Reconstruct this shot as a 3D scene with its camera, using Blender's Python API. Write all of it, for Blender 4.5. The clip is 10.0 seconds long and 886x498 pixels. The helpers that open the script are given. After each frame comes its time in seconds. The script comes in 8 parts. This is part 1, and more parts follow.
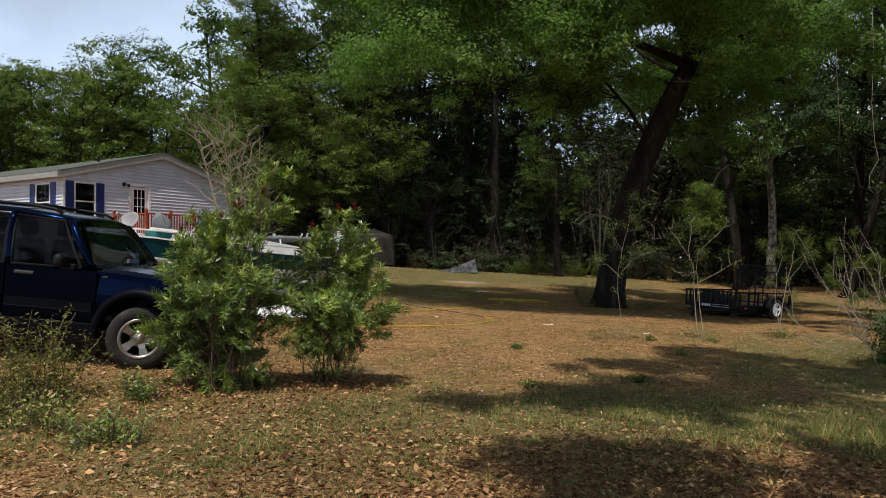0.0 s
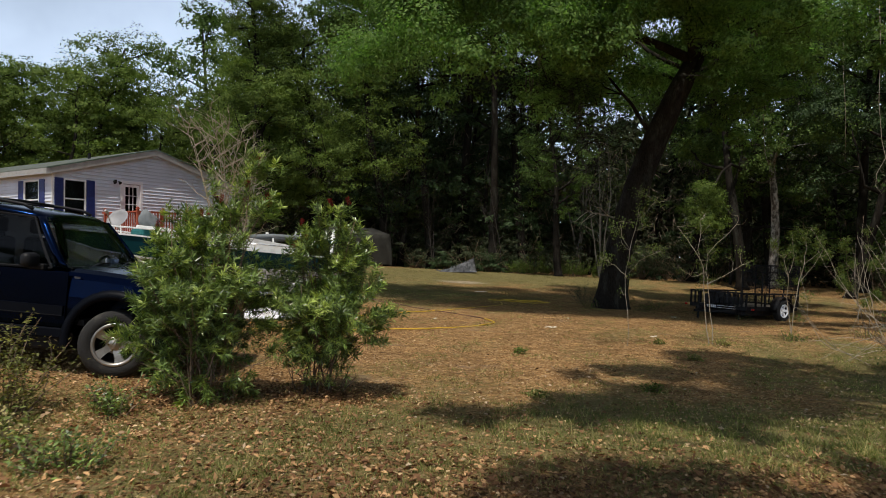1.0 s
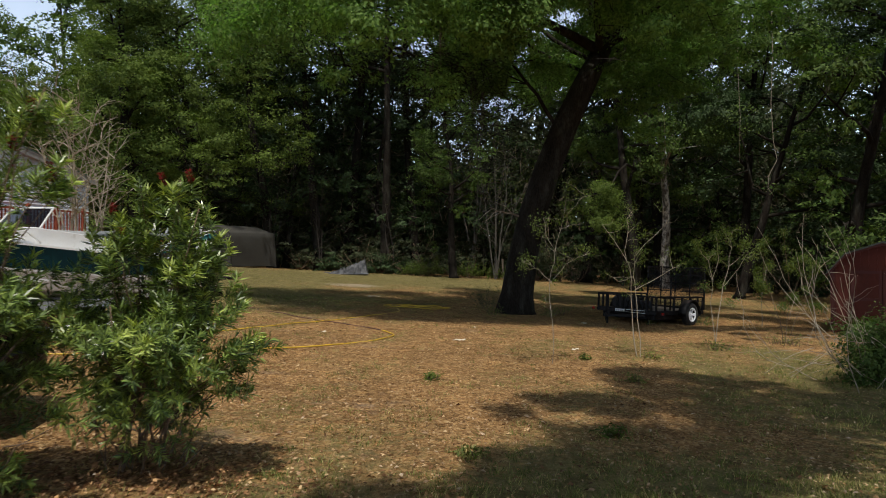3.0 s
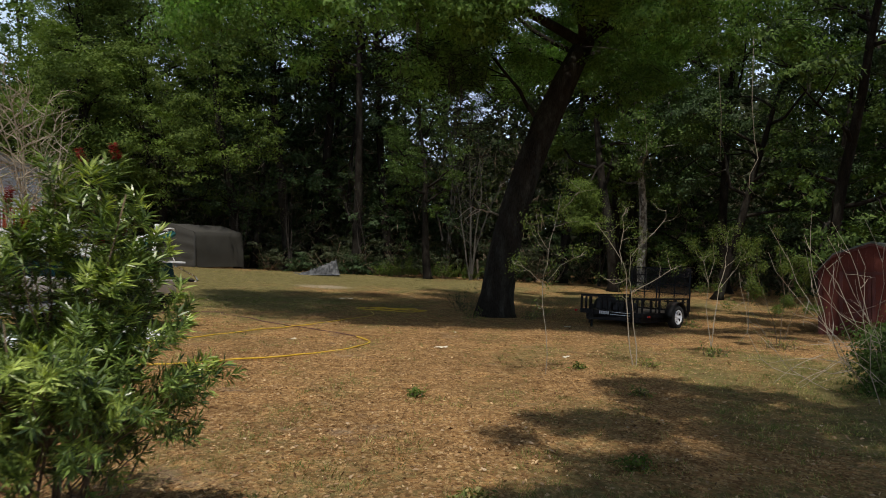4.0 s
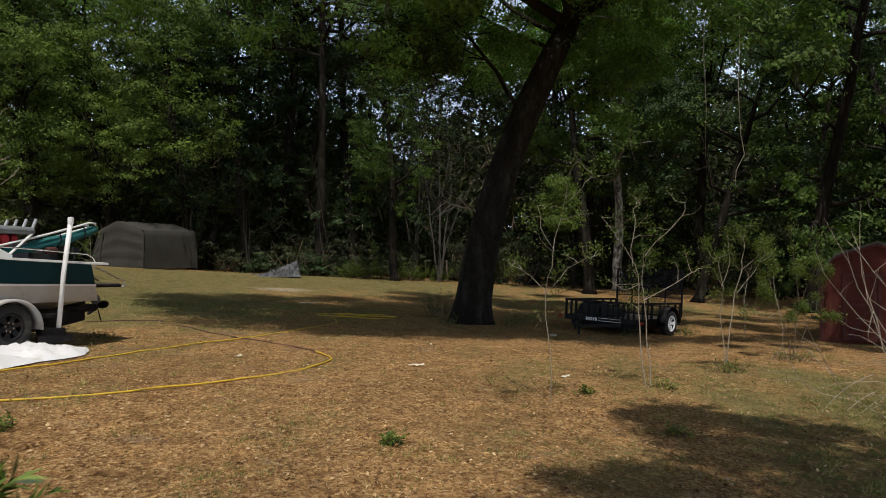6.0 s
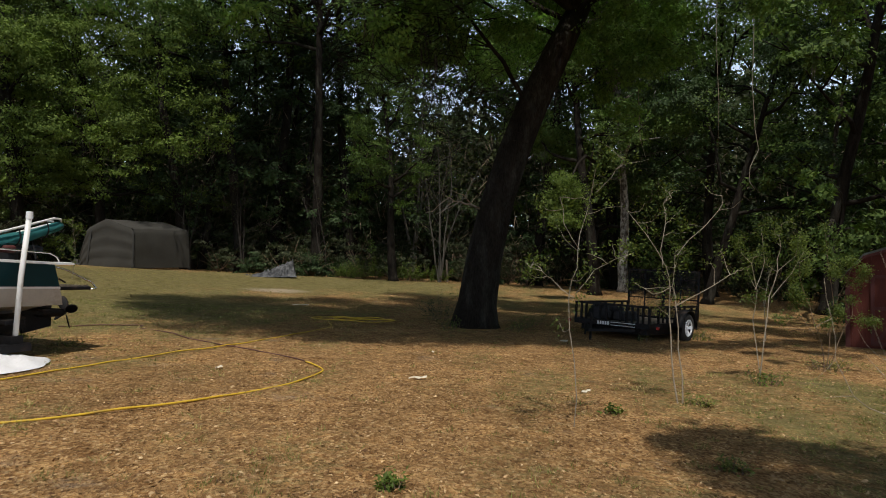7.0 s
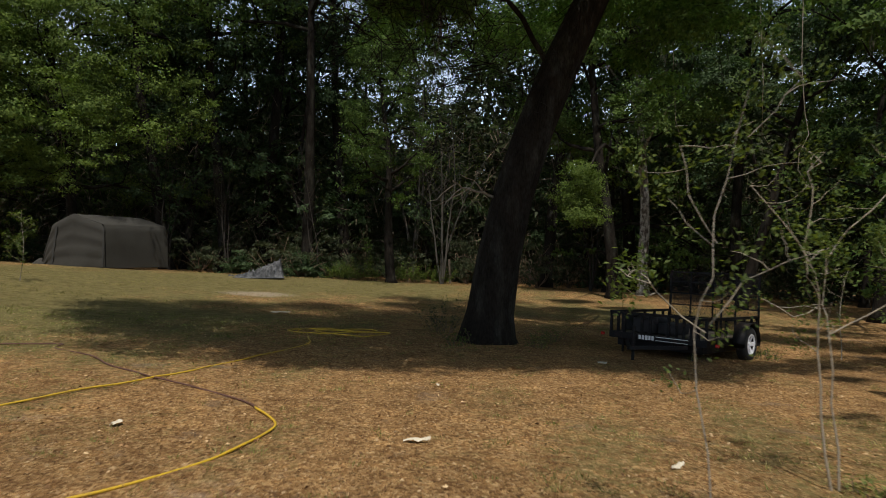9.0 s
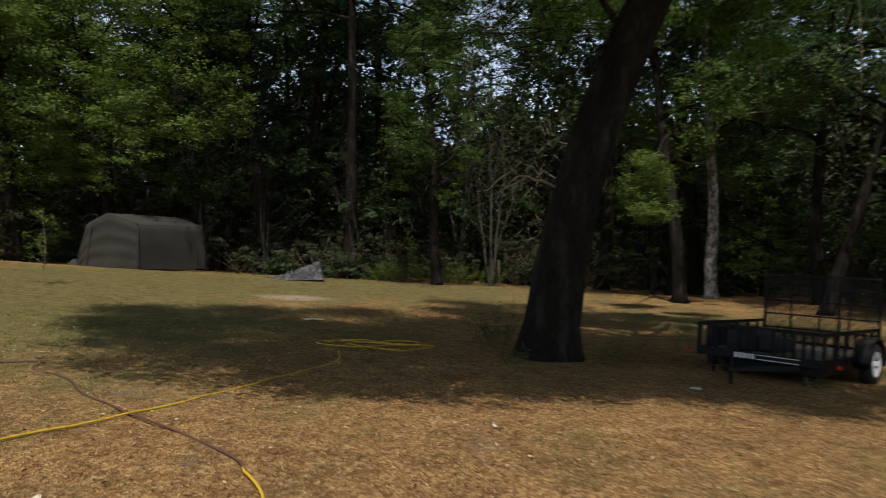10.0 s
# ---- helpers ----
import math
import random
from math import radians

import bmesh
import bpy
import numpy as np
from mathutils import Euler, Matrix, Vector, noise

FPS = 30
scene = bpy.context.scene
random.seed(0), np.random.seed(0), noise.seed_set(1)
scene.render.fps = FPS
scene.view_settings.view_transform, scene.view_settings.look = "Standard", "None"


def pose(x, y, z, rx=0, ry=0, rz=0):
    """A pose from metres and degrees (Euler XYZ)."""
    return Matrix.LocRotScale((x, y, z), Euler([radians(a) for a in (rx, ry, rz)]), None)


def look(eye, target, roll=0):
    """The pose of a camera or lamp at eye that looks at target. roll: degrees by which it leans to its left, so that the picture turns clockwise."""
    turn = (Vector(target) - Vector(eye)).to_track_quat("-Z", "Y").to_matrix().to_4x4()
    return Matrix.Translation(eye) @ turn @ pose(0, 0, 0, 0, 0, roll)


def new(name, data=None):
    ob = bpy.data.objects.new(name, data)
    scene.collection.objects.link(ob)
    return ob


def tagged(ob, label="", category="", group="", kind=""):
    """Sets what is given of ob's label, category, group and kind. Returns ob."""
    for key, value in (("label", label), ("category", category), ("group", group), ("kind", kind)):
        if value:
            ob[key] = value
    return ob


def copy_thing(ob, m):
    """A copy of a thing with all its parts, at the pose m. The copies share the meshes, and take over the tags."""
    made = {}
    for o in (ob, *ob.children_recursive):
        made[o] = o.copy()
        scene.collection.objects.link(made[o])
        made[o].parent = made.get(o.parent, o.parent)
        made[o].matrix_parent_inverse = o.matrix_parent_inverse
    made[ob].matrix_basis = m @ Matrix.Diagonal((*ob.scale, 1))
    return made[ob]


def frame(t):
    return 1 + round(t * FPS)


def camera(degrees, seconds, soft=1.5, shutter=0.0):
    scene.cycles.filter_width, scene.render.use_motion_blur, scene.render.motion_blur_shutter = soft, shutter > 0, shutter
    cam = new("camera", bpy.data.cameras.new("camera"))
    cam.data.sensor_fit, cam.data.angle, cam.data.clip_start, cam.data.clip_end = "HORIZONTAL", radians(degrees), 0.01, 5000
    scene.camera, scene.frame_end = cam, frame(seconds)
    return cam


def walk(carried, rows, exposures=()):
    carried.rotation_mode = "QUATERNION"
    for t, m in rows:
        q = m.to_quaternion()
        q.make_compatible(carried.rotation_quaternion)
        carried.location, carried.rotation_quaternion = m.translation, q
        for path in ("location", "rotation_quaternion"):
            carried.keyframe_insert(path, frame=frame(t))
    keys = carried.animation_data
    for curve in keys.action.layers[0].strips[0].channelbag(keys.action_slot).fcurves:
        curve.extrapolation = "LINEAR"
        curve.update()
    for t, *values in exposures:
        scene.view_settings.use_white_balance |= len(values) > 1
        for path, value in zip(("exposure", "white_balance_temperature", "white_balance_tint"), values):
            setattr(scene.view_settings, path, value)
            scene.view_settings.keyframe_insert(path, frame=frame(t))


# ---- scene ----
cam = camera(64.8, 10.0, soft=0.95, shutter=0.5)
METRES, EYE, TILT, LEAN, TURN = 11.905, 1.5, 0.0, 2.85, 0.0
ROWS = [
    (0.0, 0.0, 0.0, 0.0, -0.03, 0.65, -2.76),
    (0.5, -0.0009, 0.0157, -0.0002, -0.07, 0.62, -2.8),
    (1.0, -0.0027, 0.0492, 0.0002, -0.23, 0.61, -2.85),
    (1.5, -0.0041, 0.0934, 0.0006, -0.94, 0.63, -2.89),
    (2.0, -0.0046, 0.1408, 0.0014, -3.89, 0.79, -2.88),
    (2.5, -0.0053, 0.1872, 0.0022, -7.24, 0.98, -2.83),
    (4.0, -0.0064, 0.3141, 0.0033, -11.74, 1.22, -2.78),
    (4.5, -0.003, 0.3541, 0.0038, -13.28, 1.31, -2.75),
    (5.0, 0.0015, 0.3931, 0.0038, -14.23, 1.37, -2.72),
    (5.5, 0.0065, 0.4335, 0.0037, -14.52, 1.41, -2.75),
    (7.0, 0.0292, 0.5653, 0.0049, -14.76, 1.4, -2.86),
    (7.5, 0.0402, 0.6186, 0.0055, -14.76, 1.38, -2.91),
    (8.0, 0.0543, 0.6798, 0.0066, -14.75, 1.38, -2.94),
    (8.5, 0.0702, 0.7468, 0.0073, -14.74, 1.37, -2.97),
    (9.0, 0.0866, 0.8181, 0.008, -14.73, 1.34, -2.97),
    (9.5, 0.1052, 0.9009, 0.0099, -14.58, 1.32, -2.96),
    (10.0, 0.1217, 0.987, 0.0105, -10.89, 1.15, -2.92),
]
walk(cam, [(t, pose(0, 0, EYE, TILT, LEAN, TURN) @ pose(METRES * x, METRES * y, METRES * z, 90 + pitch, roll, yaw)) for t, x, y, z, yaw, pitch, roll in ROWS],
     exposures=[(0.0, -0.44), (2.5, -0.44), (5.0, -0.50), (10.0, -0.53)])

# ---- daylight ----
SUN = Vector((-0.25, -0.97, 0)).normalized() * math.cos(radians(64)) + Vector((0, 0, math.sin(radians(64))))
world = bpy.data.worlds.new("sky")
scene.world = world
world.use_nodes = True
wn, wl = world.node_tree.nodes, world.node_tree.links
sky = wn.new("ShaderNodeTexSky")
sky.sky_type, sky.sun_disc = "NISHITA", False
sky.sun_elevation, sky.sun_rotation = radians(64), math.atan2(SUN.x, SUN.y)
sky.dust_density, sky.air_density = 2.0, 1.0
wn["Background"].inputs["Strength"].default_value = 0.052
# thin high cloud over the blue
wcoord, wnoise, wramp, wmix = (wn.new("ShaderNodeTexCoord"), wn.new("ShaderNodeTexNoise"), wn.new("ShaderNodeValToRGB"), wn.new("ShaderNodeMixRGB"))
wnoise.inputs["Scale"].default_value, wnoise.inputs["Detail"].default_value, wnoise.inputs["Roughness"].default_value = 2.2, 6.0, 0.55
wramp.color_ramp.elements[0].position, wramp.color_ramp.elements[1].position = 0.30, 0.62
wramp.color_ramp.elements[0].color = (0.5, 0.5, 0.5, 1)
wmix.inputs[2].default_value = (28.5, 34.5, 43.5, 1)
wl.new(wcoord.outputs["Generated"], wnoise.inputs["Vector"])
wl.new(wnoise.outputs["Fac"], wramp.inputs["Fac"])
wsep, wlow, wmul = wn.new("ShaderNodeSeparateXYZ"), wn.new("ShaderNodeMapRange"), wn.new("ShaderNodeMath")
wlow.inputs["From Min"].default_value, wlow.inputs["From Max"].default_value = 0.05, 0.6   # haze thickens towards the horizon
wlow.inputs["To Min"].default_value, wlow.inputs["To Max"].default_value = 1.0, 0.10
wmul.operation = "MULTIPLY"
wl.new(wcoord.outputs["Generated"], wsep.inputs[0])
wl.new(wsep.outputs["Z"], wlow.inputs["Value"])
wl.new(wramp.outputs["Color"], wmul.inputs[0])
wl.new(wlow.outputs[0], wmul.inputs[1])
wl.new(wmul.outputs[0], wmix.inputs[0])
wl.new(sky.outputs["Color"], wmix.inputs[1])
wl.new(wmix.outputs[0], wn["Background"].inputs["Color"])
sun = new("sun", bpy.data.lights.new("sun", "SUN"))
sun.data.energy, sun.data.angle, sun.data.color = 5.5, radians(0.55), (1.0, 0.94, 0.85)
sun.matrix_world = look(SUN * 50, (0, 0, 0))


# ---- materials ----
def material(name, colour, rough=0.7, metal=0.0, vary=0.25, scale=6.0, fine=60.0, bump=0.2, stretch=(1, 1, 1), second=None, amount=0.5,
             per_object=0.0, coat=0.0, spec=0.5):
    """A principled surface with variation at two scales, fine relief and, where second is given, stains of that colour."""
    m = bpy.data.materials.new(name)
    m.use_nodes = True
    n, l = m.node_tree.nodes, m.node_tree.links
    p = n["Principled BSDF"]
    p.inputs["Roughness"].default_value, p.inputs["Metallic"].default_value = rough, metal
    p.inputs["Coat Weight"].default_value, p.inputs["Specular IOR Level"].default_value = coat, spec
    p.inputs["Coat Roughness"].default_value = 0.06
    co, mp = n.new("ShaderNodeTexCoord"), n.new("ShaderNodeMapping")
    mp.inputs["Scale"].default_value = stretch
    l.new(co.outputs["Object"], mp.inputs["Vector"])
    big, small = n.new("ShaderNodeTexNoise"), n.new("ShaderNodeTexNoise")
    for node, s, d in ((big, scale, 4.0), (small, fine, 3.0)):
        node.inputs["Scale"].default_value, node.inputs["Detail"].default_value = s, d
        l.new(mp.outputs[0], node.inputs["Vector"])
    add = n.new("ShaderNodeMath")
    add.operation = "ADD"
    l.new(big.outputs["Fac"], add.inputs[0])
    l.new(small.outputs["Fac"], add.inputs[1])
    ramp = n.new("ShaderNodeMapRange")
    ramp.inputs["From Min"].default_value, ramp.inputs["From Max"].default_value = 0.6, 1.4
    ramp.inputs["To Min"].default_value, ramp.inputs["To Max"].default_value = 1 - vary, 1 + vary
    l.new(add.outputs[0], ramp.inputs["Value"])
    tint = n.new("ShaderNodeMixRGB")
    tint.inputs[1].default_value = (*colour, 1)
    if second:
        stain, sr = n.new("ShaderNodeTexNoise"), n.new("ShaderNodeValToRGB")
        stain.inputs["Scale"].default_value, stain.inputs["Detail"].default_value, stain.inputs["Roughness"].default_value = scale * 0.6, 7.0, 0.65
        l.new(mp.outputs[0], stain.inputs["Vector"])
        sr.color_ramp.elements[0].position, sr.color_ramp.elements[1].position = 0.62 - 0.3 * amount, 0.78 - 0.3 * amount
        l.new(stain.outputs["Fac"], sr.inputs["Fac"])
        l.new(sr.outputs["Color"], tint.inputs[0])
        tint.inputs[2].default_value = (*second, 1)
    else:
        tint.inputs[0].default_value = 0
    mul = n.new("ShaderNodeVectorMath")
    mul.operation = "SCALE"
    l.new(tint.outputs[0], mul.inputs[0])
    l.new(ramp.outputs[0], mul.inputs["Scale"])
    out = mul
    if per_object:
        oi, mr, m2 = n.new("ShaderNodeObjectInfo"), n.new("ShaderNodeMapRange"), n.new("ShaderNodeVectorMath")
        mr.inputs["To Min"].default_value, mr.inputs["To Max"].default_value = 1 - per_object, 1 + per_object
        m2.operation = "SCALE"
        l.new(oi.outputs["Random"], mr.inputs["Value"])
        l.new(mul.outputs[0], m2.inputs[0])
        l.new(mr.outputs[0], m2.inputs["Scale"])
        out = m2
    l.new(out.outputs[0], p.inputs["Base Color"])
    if bump:
        b = n.new("ShaderNodeBump")
        b.inputs["Strength"].default_value, b.inputs["Distance"].default_value = bump, 0.02
        l.new(add.outputs[0], b.inputs["Height"])
        l.new(b.outputs[0], p.inputs["Normal"])
    return m


def leaf_material(name, dark, light, through_colour, glow=0.35, rough=0.6, middle=None, spec=0.2):
    """Leaves: each one its own tone, some light passing through the blade."""
    m = bpy.data.materials.new(name)
    m.use_nodes = True
    n, l = m.node_tree.nodes, m.node_tree.links
    p = n["Principled BSDF"]
    p.inputs["Roughness"].default_value, p.inputs["Specular IOR Level"].default_value = rough, spec
    geo, ramp = n.new("ShaderNodeNewGeometry"), n.new("ShaderNodeValToRGB")
    ramp.color_ramp.elements[0].color, ramp.color_ramp.elements[1].color = (*dark, 1), (*light, 1)
    if middle:
        ramp.color_ramp.elements.new(0.62).color = (*middle, 1)
    l.new(geo.outputs["Random Per Island"], ramp.inputs["Fac"])
    co, big, mr, mul = n.new("ShaderNodeTexCoord"), n.new("ShaderNodeTexNoise"), n.new("ShaderNodeMapRange"), n.new("ShaderNodeVectorMath")
    big.inputs["Scale"].default_value, big.inputs["Detail"].default_value = 0.5, 3.0
    mr.inputs["From Min"].default_value, mr.inputs["From Max"].default_value = 0.3, 0.7
    mr.inputs["To Min"].default_value, mr.inputs["To Max"].default_value = 0.65, 1.35
    mul.operation = "SCALE"
    l.new(co.outputs["Object"], big.inputs["Vector"])
    l.new(big.outputs["Fac"], mr.inputs["Value"])
    l.new(ramp.outputs[0], mul.inputs[0])
    l.new(mr.outputs[0], mul.inputs["Scale"])
    l.new(mul.outputs[0], p.inputs["Base Color"])
    tr, mix = n.new("ShaderNodeBsdfTranslucent"), n.new("ShaderNodeMixShader")
    tm = n.new("ShaderNodeMixRGB")
    tm.blend_type, tm.inputs[0].default_value, tm.inputs[2].default_value = "MULTIPLY", 1.0, (*through_colour, 1)
    l.new(mul.outputs[0], tm.inputs[1])
    l.new(tm.outputs[0], tr.inputs["Color"])
    mix.inputs[0].default_value = glow
    l.new(p.outputs[0], mix.inputs[1])
    l.new(tr.outputs[0], mix.inputs[2])
    l.new(mix.outputs[0], n["Material Output"].inputs["Surface"])
    return m


def glass_material(name, tint=(0.6, 0.65, 0.66), opacity=0.35):
    """Thin window glass: mostly clear, with mirror-like gloss."""
    m = bpy.data.materials.new(name)
    m.use_nodes = True
    n, l = m.node_tree.nodes, m.node_tree.links
    n.remove(n["Principled BSDF"])
    clear, gloss, mix, fr = n.new("ShaderNodeBsdfTransparent"), n.new("ShaderNodeBsdfGlossy"), n.new("ShaderNodeMixShader"), n.new("ShaderNodeFresnel")
    clear.inputs["Color"].default_value = (*tint, 1)
    gloss.inputs["Roughness"].default_value = 0.03
    fr.inputs["IOR"].default_value = 1.5 + opacity
    l.new(fr.outputs[0], mix.inputs[0])
    l.new(clear.outputs[0], mix.inputs[1])
    l.new(gloss.outputs[0], mix.inputs[2])
    l.new(mix.outputs[0], n["Material Output"].inputs["Surface"])
    return m


def ground_material():
    m = bpy.data.materials.new("leaf litter and thin grass")
    m.use_nodes = True
    n, l = m.node_tree.nodes, m.node_tree.links
    p = n["Principled BSDF"]
    p.inputs["Roughness"].default_value, p.inputs["Specular IOR Level"].default_value = 0.95, 0.15
    co = n.new("ShaderNodeTexCoord")

    def noise_node(scale, detail=4.0, rough=0.6):
        node = n.new("ShaderNodeTexNoise")
        node.inputs["Scale"].default_value, node.inputs["Detail"].default_value, node.inputs["Roughness"].default_value = scale, detail, rough
        l.new(co.outputs["Object"], node.inputs["Vector"])
        return node

    def ramp_node(source, *stops):
        r = n.new("ShaderNodeValToRGB")
        while len(r.color_ramp.elements) < len(stops):
            r.color_ramp.elements.new(0.5)
        for e, (pos, col) in zip(r.color_ramp.elements, stops):
            e.position, e.color = pos, (*col, 1)
        l.new(source, r.inputs["Fac"])
        return r

    def mixed(fac, a, b):
        x = n.new("ShaderNodeMixRGB")
        for k, s in ((0, fac), (1, a), (2, b)):
            l.new(s, x.inputs[k])
        return x.outputs[0]

    vor = n.new("ShaderNodeTexVoronoi")
    vor.inputs["Scale"].default_value, vor.inputs["Randomness"].default_value = 38.0, 1.0
    warp, wadd = noise_node(14.0, 2.0), n.new("ShaderNodeVectorMath")
    wscale = n.new("ShaderNodeVectorMath")
    wscale.operation, wscale.inputs["Scale"].default_value = "SCALE", 0.09
    l.new(warp.outputs["Color"], wscale.inputs[0])
    l.new(co.outputs["Object"], wadd.inputs[0])
    l.new(wscale.outputs[0], wadd.inputs[1])
    l.new(wadd.outputs[0], vor.inputs["Vector"])
    bw = n.new("ShaderNodeRGBToBW")
    l.new(vor.outputs["Color"], bw.inputs[0])
    litter = ramp_node(bw.outputs[0], (0.0, (0.12, 0.066, 0.030)), (0.3, (0.26, 0.148, 0.066)), (0.6, (0.42, 0.262, 0.120)), (0.85, (0.58, 0.40, 0.21)), (1.0, (0.70, 0.53, 0.33)))
    tone = ramp_node(noise_node(0.55, 5.0).outputs["Fac"], (0.3, (0.76, 0.72, 0.64)), (0.7, (1.12, 1.04, 0.92)))
    toned = n.new("ShaderNodeMixRGB")
    toned.blend_type, toned.inputs[0].default_value = "MULTIPLY", 1.0
    l.new(litter.outputs[0], toned.inputs[1])
    l.new(tone.outputs[0], toned.inputs[2])
    mottle = ramp_node(noise_node(3.6, 5.0, 0.7).outputs["Fac"], (0.32, (0.66, 0.60, 0.54)), (0.5, (1.0, 1.0, 1.0)), (0.68, (1.34, 1.30, 1.22)))
    mottled = n.new("ShaderNodeMixRGB")
    mottled.blend_type, mottled.inputs[0].default_value = "MULTIPLY", 1.0
    l.new(mottle.outputs[0], mottled.inputs[2])
    soil = ramp_node(noise_node(30.0, 6.0).outputs["Fac"], (0.3, (0.16, 0.11, 0.075)), (0.7, (0.36, 0.28, 0.20)))
    soil_mask = ramp_node(noise_node(0.8, 6.0, 0.7).outputs["Fac"], (0.59, (0, 0, 0)), (0.70, (0.85, 0.85, 0.85)))
    base = mixed(soil_mask.outputs[0], toned.outputs[0], soil.outputs[0])
    turf = ramp_node(noise_node(26.0, 9.0, 0.85).outputs["Fac"], (0.30, (0.062, 0.056, 0.022)), (0.45, (0.150, 0.142, 0.050)), (0.58, (0.245, 0.205, 0.088)), (0.75, (0.41, 0.335, 0.18)))
    att = n.new("ShaderNodeAttribute")
    att.attribute_name = "grass"
    brk = noise_node(9.0, 6.0, 0.75)
    mr = n.new("ShaderNodeMath")
    mr.operation = "ADD"
    l.new(att.outputs["Fac"], mr.inputs[0])
    l.new(brk.outputs["Fac"], mr.inputs[1])
    gm = ramp_node(mr.outputs[0], (0.72, (0, 0, 0)), (1.05, (0.92, 0.92, 0.92)))
    sandy = n.new("ShaderNodeAttribute")
    sandy.attribute_name = "sand"
    sm = n.new("ShaderNodeMath")
    sm.operation = "ADD"
    l.new(sandy.outputs["Fac"], sm.inputs[0])
    l.new(noise_node(7.0, 8.0, 0.85).outputs["Fac"], sm.inputs[1])
    sand_mask = ramp_node(sm.outputs[0], (0.72, (0, 0, 0)), (1.05, (0.55, 0.55, 0.55)))
    sand = ramp_node(noise_node(60.0, 5.0).outputs["Fac"], (0.3, (0.42, 0.33, 0.245)), (0.7, (0.68, 0.57, 0.45)))
    turfed = mixed(gm.outputs[0], base, turf.outputs[0])
    l.new(turfed, mottled.inputs[1])
    l.new(mixed(sand_mask.outputs[0], mottled.outputs[0], sand.outputs[0]), p.inputs["Base Color"])
    b = n.new("ShaderNodeBump")
    b.inputs["Strength"].default_value, b.inputs["Distance"].default_value = 0.8, 0.05
    hs = n.new("ShaderNodeMath")
    hs.operation = "ADD"
    l.new(vor.outputs["Distance"], hs.inputs[0])
    l.new(noise_node(45.0, 5.0, 0.7).outputs["Fac"], hs.inputs[1])
    l.new(hs.outputs[0], b.inputs["Height"])
    l.new(b.outputs[0], p.inputs["Normal"])
    return m


GROUND = ground_material()
OAK_LEAF = leaf_material("oak leaf", (0.042, 0.078, 0.020), (0.122, 0.178, 0.046), (1.1, 1.4, 0.6), 0.24, spec=0.12)
# brighter copy of the oak leaf, sunlight put into its colour
HILL_LEAF = leaf_material("sunlit hill leaf", (0.062, 0.100, 0.022), (0.160, 0.218, 0.048), (1.1, 1.3, 0.55), 0.28, spec=0.12)
CROWN_LEAF = leaf_material("live oak leaf", (0.072, 0.128, 0.040), (0.200, 0.300, 0.088), (1.05, 1.4, 0.65), 0.52, spec=0.1)
BRUSH_TWIG = material("shaded brown brushwood", (0.20, 0.155, 0.11), 0.9, vary=0.4, scale=0.6, fine=30, bump=0.1)
# darker copy of the oak leaf, the woods' shade put into its colour
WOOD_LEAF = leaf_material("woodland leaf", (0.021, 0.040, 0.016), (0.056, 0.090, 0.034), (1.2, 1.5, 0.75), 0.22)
YOUNG_LEAF = leaf_material("young leaf", (0.045, 0.075, 0.020), (0.145, 0.19, 0.055), (1.4, 1.4, 0.5), 0.4)
TIP_LEAF = leaf_material("new narrow leaf", (0.165, 0.235, 0.05), (0.52, 0.62, 0.16), (1.1, 1.15, 0.4), 0.3, 0.30, spec=0.5)
BRUSH_LEAF = leaf_material("narrow bush leaf", (0.028, 0.058, 0.015), (0.265, 0.365, 0.085), (1.1, 1.3, 0.45), 0.2, 0.34, spec=0.6)
RED_LEAF = leaf_material("reddish bush leaf", (0.080, 0.060, 0.024), (0.30, 0.32, 0.09), (1.4, 1.3, 0.6), 0.3, middle=(0.135, 0.15, 0.042))
FLOWER = leaf_material("red flower", (0.10, 0.012, 0.010), (0.30, 0.03, 0.022), (1.3, 0.8, 0.8), 0.2)
FAR_GRASS = leaf_material("far lawn grass", (0.10, 0.11, 0.035), (0.28, 0.24, 0.09), (1.2, 1.3, 0.6), 0.3, 0.7)
DEAD_LEAF = leaf_material("fallen leaf", (0.10, 0.050, 0.022), (0.66, 0.48, 0.27), (1.2, 1.0, 0.7), 0.12, 0.75, middle=(0.34, 0.20, 0.090))
RUSSET_LEAF = leaf_material("russet fallen leaf", (0.09, 0.042, 0.020), (0.60, 0.36, 0.17), (1.2, 0.9, 0.7), 0.12, 0.75, middle=(0.24, 0.125, 0.058))
GRASS = leaf_material("grass blade", (0.085, 0.12, 0.026), (0.54, 0.45, 0.20), (1.3, 1.3, 0.6), 0.25, 0.6, middle=(0.19, 0.215, 0.06))
# far and back foliage: the woods' shade is put into this leaf colour
SHADE_LEAF = leaf_material("dark evergreen leaf", (0.030, 0.040, 0.020), (0.075, 0.088, 0.042), (1.2, 1.4, 0.8), 0.25)
MOSS = leaf_material("grey moss", (0.07, 0.075, 0.055), (0.17, 0.165, 0.125), (1, 1, 0.9), 0.15, 0.9)
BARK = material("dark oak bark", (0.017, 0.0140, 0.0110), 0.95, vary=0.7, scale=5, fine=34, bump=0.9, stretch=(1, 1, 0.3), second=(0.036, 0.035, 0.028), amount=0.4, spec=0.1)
PALE_BARK = material("pale patched bark", (0.075, 0.065, 0.055), 0.95, vary=0.5, scale=9, fine=40, bump=0.8, stretch=(1, 1, 0.6), second=(0.40, 0.385, 0.35), amount=0.62)
TWIG = material("pale twig bark", (0.26, 0.225, 0.17), 0.9, vary=0.35, scale=10, fine=60, bump=0.3)
